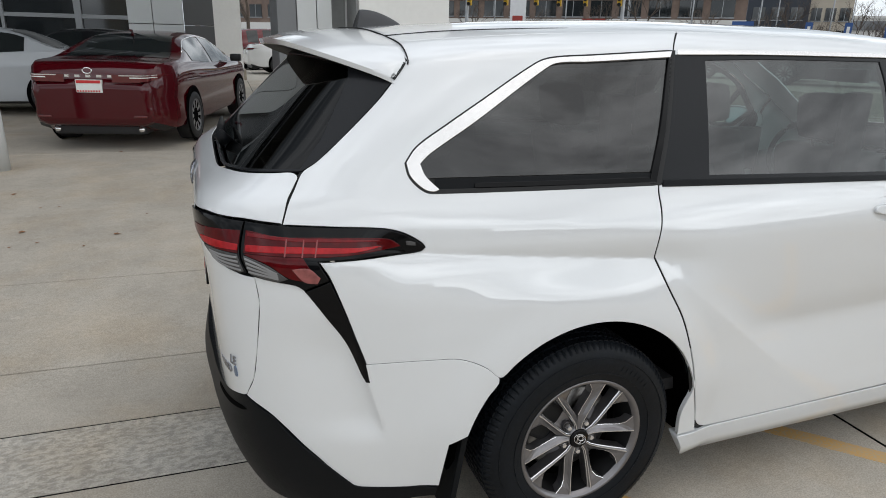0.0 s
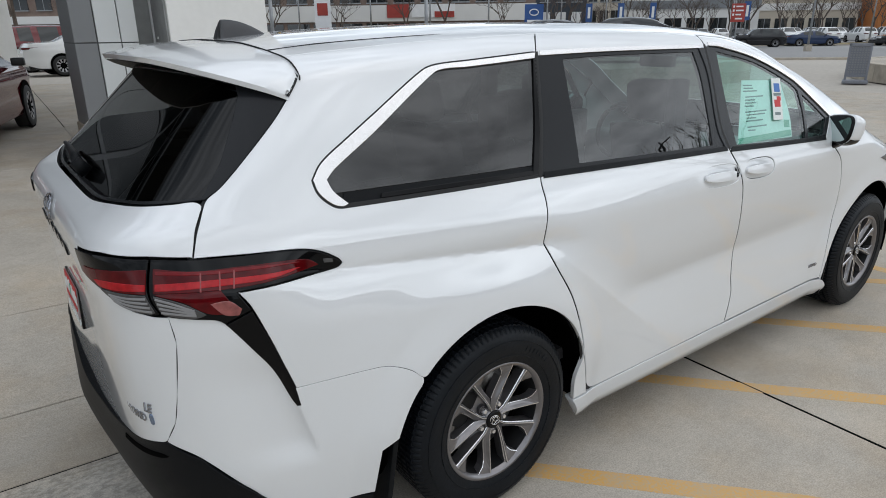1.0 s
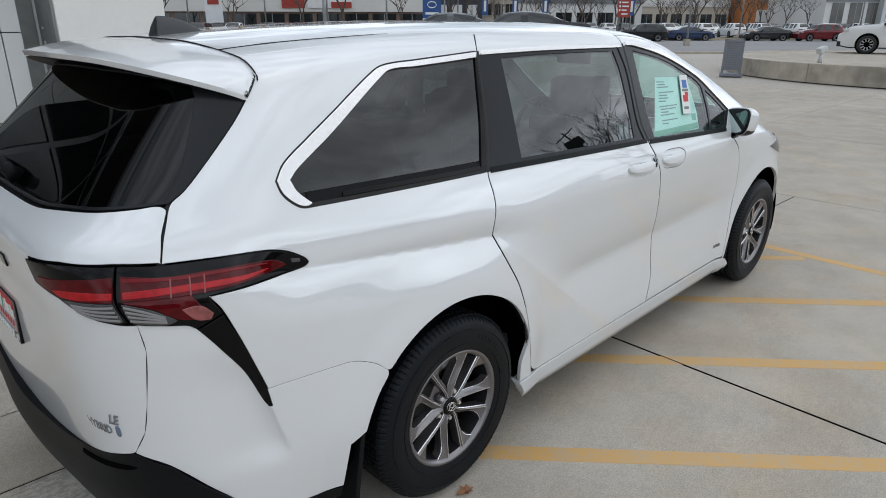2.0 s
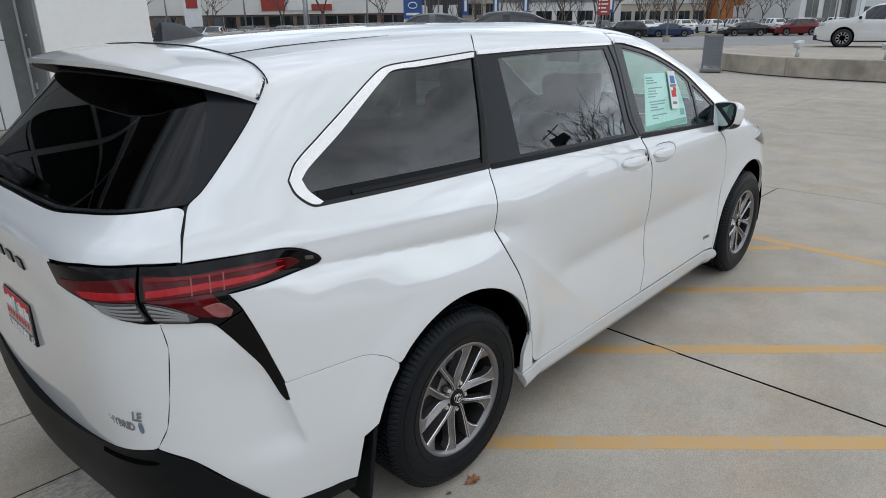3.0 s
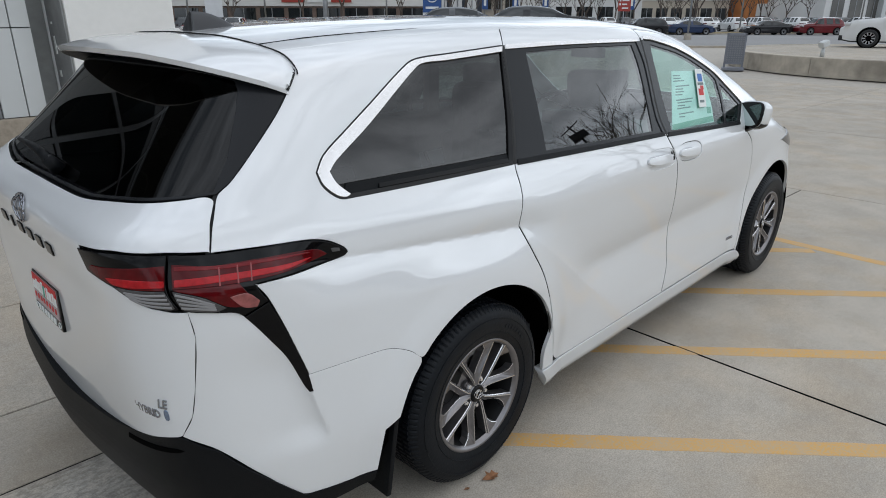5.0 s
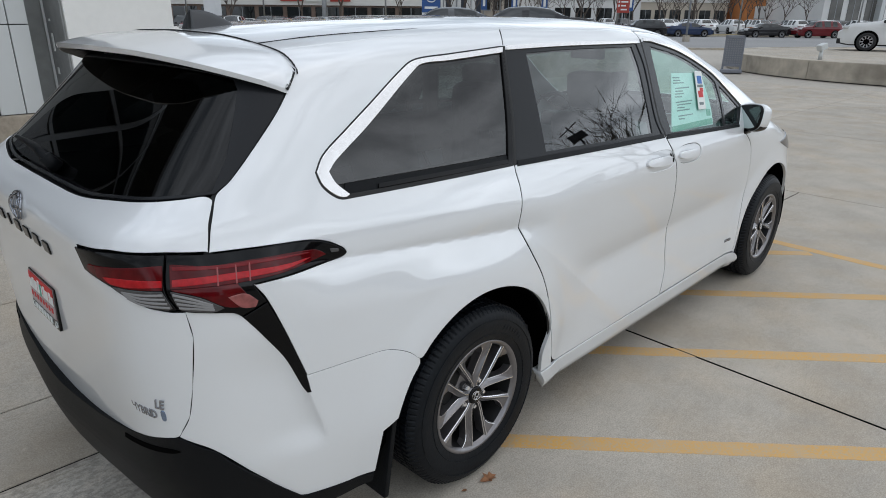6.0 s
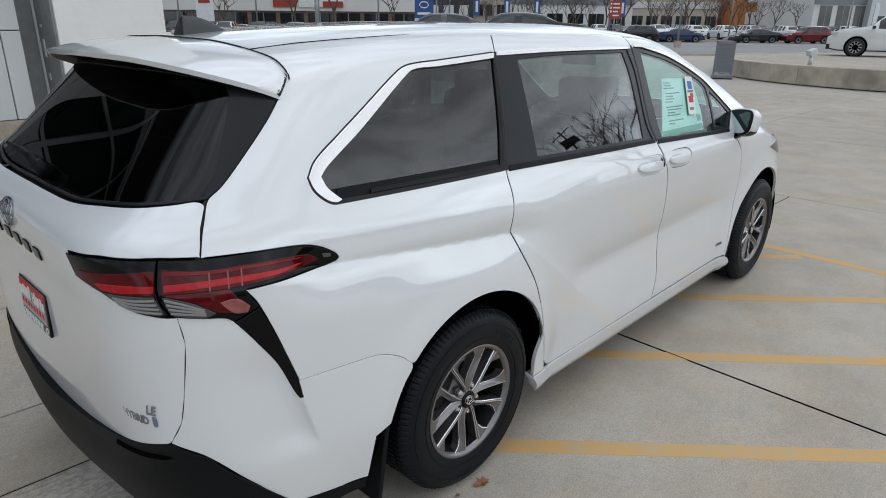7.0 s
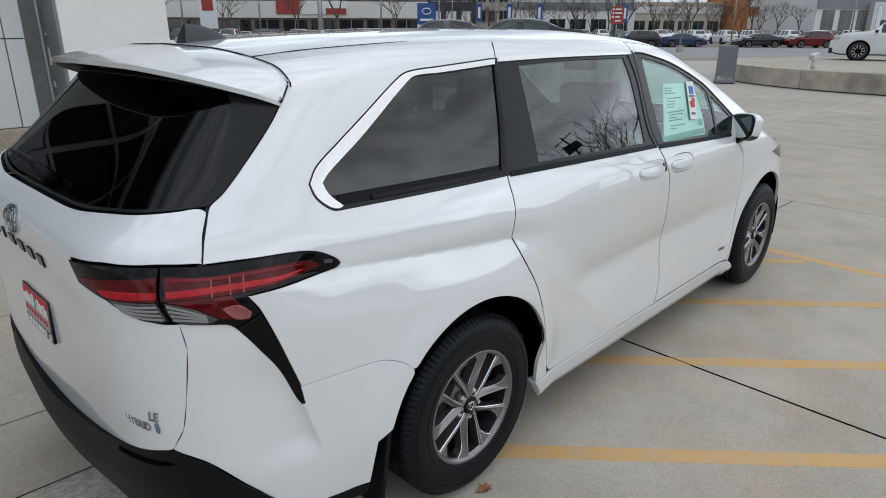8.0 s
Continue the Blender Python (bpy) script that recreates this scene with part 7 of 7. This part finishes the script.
boxed("sign_panel", 89, 97, 105.4, 105.74, 7.4, 9.4, SIGN_BLUE, bpy.data.objects["sales_building"])
block("office_building", "low pale office with a row of windows", 47, 65, 128, 12, 6.5, TAN_WALL, ((4.8, 6.0, PALE_WALL),), ((1.2, 3.4, 3.0, 2.2, DARK_GLASS),))
block("steel_building", "tall ribbed steel building", -4, 12, 170, 20, 26, STEEL_WALL, (), ((8, 22, 2.0, 0.7, NAVY_WALL),))
block("brick_building", "brown brick building with window rows", -75, -38, 84, 20, 14, BRICK, ((3.2, 4.2, PALE_WALL),), ((5.0, 6.8, 3.4, 2.2, DARK_GLASS), (8.2, 10.0, 3.4, 2.2, DARK_GLASS)))
# unseen plain blocks added behind the camera: a dark horizon mirrored in paint and glass
BEHIND = pose(0, 0, 0, 0, 0, 180)
for v0, v1, u, tall, wall in ((-95, -52, 64, 9, PALE_WALL), (-48, -20, 58, 7, BRICK), (-17, 12, 62, 10, TAN_WALL), (16, 44, 56, 8, STEEL_WALL), (48, 90, 66, 11, BRICK)):
    block("street_building", "unseen plain block added to darken the horizon mirrored in the paint", v0, v1, u, 14, tall, wall, (), ((1.0, 3.2, 4.2, 2.6, DARK_GLASS),), place=BEHIND)
# banners on the shop front
for v0, v1, mt in ((-13.2, -10.6, SIGN_RED), (-10.3, -5.2, SIGN_WHITE), (-7.6, -5.3, SIGN_RED)):
    bn = tagged(boxed("banner", v0, v1, 75.60 - (0.06 if mt is SIGN_RED and v0 > -9 else 0), 75.64 - (0.06 if mt is SIGN_RED and v0 > -9 else 0), 3.3, 4.75 if mt is not SIGN_RED or v0 < -9 else 3.95, mt, None, m=ROAD), "printed banner hanging on the shop front", "banner", "banners on the shop front")


def pole_at(v, u, tall, r=0.09, label="grey steel lamp pole by the road", arm=0.0):
    root = thing("street_lamp", label, "lamp post", "poles along the road", m=far(v, u))
    bar("pole", [(0, 0, 0), (0, 0, tall)], [r, r * 0.6], POLE, root, 8)
    b = bmesh.new()
    box(b, -0.22, 0.22, -0.22, 0.22, 0, 0.5, 0.03)
    part("footing", b, CONCRETE, root)
    if arm:
        bar("arm", [(0, 0, tall - 0.1), (arm, 0, tall + 0.3)], [0.05, 0.04], POLE, root, 6)
        boxed("lamp_head", arm - 0.1, arm + 0.7, -0.18, 0.18, tall + 0.22, tall + 0.36, POLE, root, 0.03)
    return root


for v, u, h, a in ((23.6, 50.5, 9, 0), (26, 76, 8, 1.5), (41, 76, 9, 1.5), (12, 76, 9, -1.5), (56, 76, 9, 1.5), (5, 70, 8, 0), (-1.2, 70, 9, 1.5), (-7.5, 70, 9, 0), (-14, 70, 9, 1.5), (-22, 70, 9, 0), (70, 76, 9, 1.5), (8.5, 95, 10, 0), (17, 95, 10, 0), (33, 97, 10, 0)):
    pole_at(v, u, h, 0.10 if u > 60 else 0.09, arm=a)


def sign_at(name, label, v, u, w, z0, z1, mt, bars, cat="sign"):
    root = thing(name, label, cat, m=far(v, u))
    bar("post", [(0, 0, 0), (0, 0, z1)], 0.06, POLE, root, 8)
    boxed("panel", -w / 2, w / 2, -0.10, -0.06, z0, z1, mt, root)
    for x0, x1, a, b in bars:
        boxed("print_bar", x0 * w, x1 * w, -0.125, -0.104, z0 + a * (z1 - z0), z0 + b * (z1 - z0), SIGN_WHITE, root)
    return root


sign_at("direction_sign", "brown red direction sign with white lines of print", 20.6, 58, 1.15, 2.25, 3.75, SIGN_RED, [(-0.42, -0.30, 0.78, 0.9), (-0.2, 0.3, 0.80, 0.88), (-0.42, -0.30, 0.56, 0.68), (-0.2, 0.35, 0.58, 0.66), (-0.42, -0.30, 0.34, 0.46), (-0.2, 0.2, 0.36, 0.44), (-0.2, 0.3, 0.14, 0.22)])
sb = sign_at("pylon_sign", "blue and white dealer sign with plain emblem", 3.2, 60, 1.7, 0.4, 4.0, SIGN_WHITE, [])
boxed("sign_field", -0.85, 0.85, -0.16, -0.104, 2.15, 4.0, SIGN_BLUE, sb)
boxed("print_bar", -0.6, 0.6, -0.19, -0.165, 2.45, 2.65, SIGN_WHITE, sb)
bar("emblem", [(0.4 * math.cos(a), -0.18, 3.3 + 0.26 * math.sin(a)) for a in [2 * math.pi * i / 20 for i in range(21)]], 0.05, SIGN_WHITE, sb, 6)
rb = sign_at("pylon_sign", "white sign tower with red mark", -18.2, 66, 1.7, 0.2, 7.0, SIGN_WHITE, [])
boxed("sign_mark", -0.55, 0.55, -0.14, -0.104, 3.4, 4.6, SIGN_RED, rb)
for v in (10.2, 13.8, 17.4, 27.8):
    fl = sign_at("lamp_banner", "narrow blue banner on a pole", v, 77, 0.7, 2.6, 4.6, SIGN_BLUE, [(-0.2, 0.2, 0.2, 0.8)], "banner")
    fl["group"] = "banners along the lot"
for v, u, tall in ((54.5, 70, 4.2), (73, 72, 4.2)):
    ff_ = thing("feather_flag", "white feather flag on a thin pole", "flag", "feather flags", m=far(v, u))
    bar("pole", [(0, 0, 0), (0, 0, tall), (0.25, 0, tall + 0.3)], 0.03, POLE, ff_, 6)
    put("cloth", mesh_of("cloth", [(0.03, 0, 1.4), (0.55, 0.05, 1.6), (0.6, 0.02, tall - 0.4), (0.25, 0, tall + 0.28), (0.03, 0, tall), (0.03, 0.03, 1.4), (0.55, 0.08, 1.6), (0.6, 0.05, tall - 0.4), (0.25, 0.03, tall + 0.28), (0.03, 0.03, tall)], [(0, 1, 2, 3, 4), (9, 8, 7, 6, 5), (0, 5, 6, 1), (1, 6, 7, 2), (2, 7, 8, 3)], SIGN_WHITE), ff_)
# traffic signals on masts
for v, u, span in ((-14.5, 40, 5.0), (-4.5, 41, -4.2)):
    ts = thing("traffic_light", "traffic light mast with yellow signal heads", "traffic light", "signals at the crossing", m=far(v, u))
    bar("mast", [(0, 0, 0), (0, 0, 5.4)], [0.14, 0.10], POLE, ts, 10)
    bar("arm", [(0, 0, 4.9), (span * 0.5, 0, 5.2), (span, 0, 5.1)], [0.08, 0.06, 0.05], POLE, ts, 8)
    for f in (0.05, 0.55, 0.95):
        hd = boxed("signal_head", span * f - 0.14, span * f + 0.14, -0.33, -0.12, 4.1, 4.95, SIGNAL, ts, 0.03)
        for i in range(3):
            vs, fs = revolve([(0.0, 0.0), (0.10, 0.0), (0.12, -0.10)], 14)
            put("visor", mesh_of("visor", vs, fs, BODY_BLACK), hd, m=pose(span * f, -0.36, 4.18 + 0.32 * i))


def make_tree(name, seed, tall, label, m, spread=1.0, twigs=5):
    """A bare winter tree: trunk and limbs, and a part of fine twigs."""
    rng = random.Random(seed)
    tv, tf, wv2, wf = [], [], [], []

    def add(vs, fs, p, q, r0, r1, n):
        a, b = tube([p, (Vector(p) + Vector(q)) / 2 + Vector((rng.uniform(-1, 1), rng.uniform(-1, 1), 0)) * 0.04 * (Vector(q) - Vector(p)).length, q], [r0, (r0 + r1) / 2, r1], n)
        o = len(vs)
        vs.extend(a)
        fs.extend(tuple(i + o for i in f) for f in b[:-2])

    def grow(p, d, length, r, level):
        q = p + d * length
        if level < 3:
            add(tv, tf, p, q, r, r * 0.68, 6 if level < 2 else 4)
        else:
            add(wv2, wf, p, q, r, r * 0.5, 3)
        if level >= twigs:
            return
        n = 3 if level < 2 else rng.choice((2, 3, 3))
        for k in range(n):
            ax = Vector((rng.uniform(-1, 1), rng.uniform(-1, 1), rng.uniform(-0.3, 0.6))).normalized()
            nd = (d + ax * (0.75 if level else 0.6) * spread + Vector((0, 0, 0.12))).normalized()
            grow(p + d * length * rng.uniform(0.7, 1.0), nd, length * rng.uniform(0.62, 0.82), r * 0.60, level + 1)

    grow(Vector((0, 0, 0)), Vector((rng.uniform(-0.05, 0.05), rng.uniform(-0.05, 0.05), 1)).normalized(), tall * 0.30, tall * 0.015, 0)
    root = thing(name, label, "tree", "bare trees along the street", m=m)
    put("trunk", mesh_of("trunk", tv, tf, BARK, smooth=True), root)
    put("crown", mesh_of("crown", wv2, wf, BARK), root, "bare brown twigs")
    return root


t_a = make_tree("tree", 3, 8.5, "bare brown street tree without leaves", far(-10, 70, 20))
t_b = make_tree("tree", 8, 7.5, "bare brown street tree without leaves", far(0.5, 71, 70), 1.15)
t_c = make_tree("tree", 21, 10.5, "bare brown street tree without leaves", far(22, 99, 0))
rng = random.Random(9)
for i, (v, u) in enumerate(((-25, 70), (-17, 71), (-5, 70), (-32, 70), (14, 98), (29, 100), (35, 101), (41, 100), (47, 101), (52, 100), (57, 99), (10, 99), (62, 101), (44, 104), (36, 105), (30, 103), (24, 105), (40, 109), (47, 110), (53, 104), (57, 105), (21, 108), (66, 103), (49, 106), (54, 108), (59, 107), (64, 112), (27, 106), (33, 108), (19, 104), (12, 106), (16, 110), (38, 112), (31, 114), (25, 113), (45, 114), (51, 113), (6, 71), (-44, 72), (-52, 74))):
    copy_thing((t_a, t_b, t_c)[i % 3], far(v + rng.uniform(-1, 1), u, rng.uniform(0, 360)))
for i, (x, y) in enumerate(((5.5, 44), (8.0, 47), (2.5, 46), (11, 45), (-1, 48))):
    copy_thing((t_a, t_b, t_c)[i % 3], pose(x, y, 0, 0, 0, 60 * i))
# what the van's windows mirror: a tree and a lamp board on the open side of the lot
make_tree("tree", 21, 10.5, "bare dark tree standing on the open side of the lot", pose(18.0, -9.6, 0, 0, 0, 15), twigs=6)
lampb = thing("flood_lamp", "dark flood lamp board on a tall post", "lamp post", m=pose(12.8, -7.85, 0, 0, 0, 55))
bar("post", [(0, 0, 0), (0, 0, 6.75)], [0.05, 0.035], BODY_BLACK, lampb, 8)
boxed("lamp_board", -0.30, 0.30, -0.06, 0.06, 6.08, 6.36, BODY_BLACK, lampb, 0.02)
bar("cross_arm", [(-0.45, 0, 6.52), (0.40, 0, 6.74)], 0.022, BODY_BLACK, lampb, 6)
hill = thing("backdrop", "", "", kind="structure", m=ROAD)
hv, hf = [], []
rng = random.Random(2)
for i in range(61):
    v = -900 + 30 * i
    h = 16 + 14 * noise.noise(Vector((i * 0.13, 0, 0))) + 6 * noise.noise(Vector((i * 0.5, 3, 0)))
    hv += [(v, 520, -1), (v, 520 + 60, max(4, h))]
for i in range(60):
    hf.append((2 * i, 2 * i + 2, 2 * i + 3, 2 * i + 1))
put("hills", mesh_of("hills", hv, hf, HILL), hill)
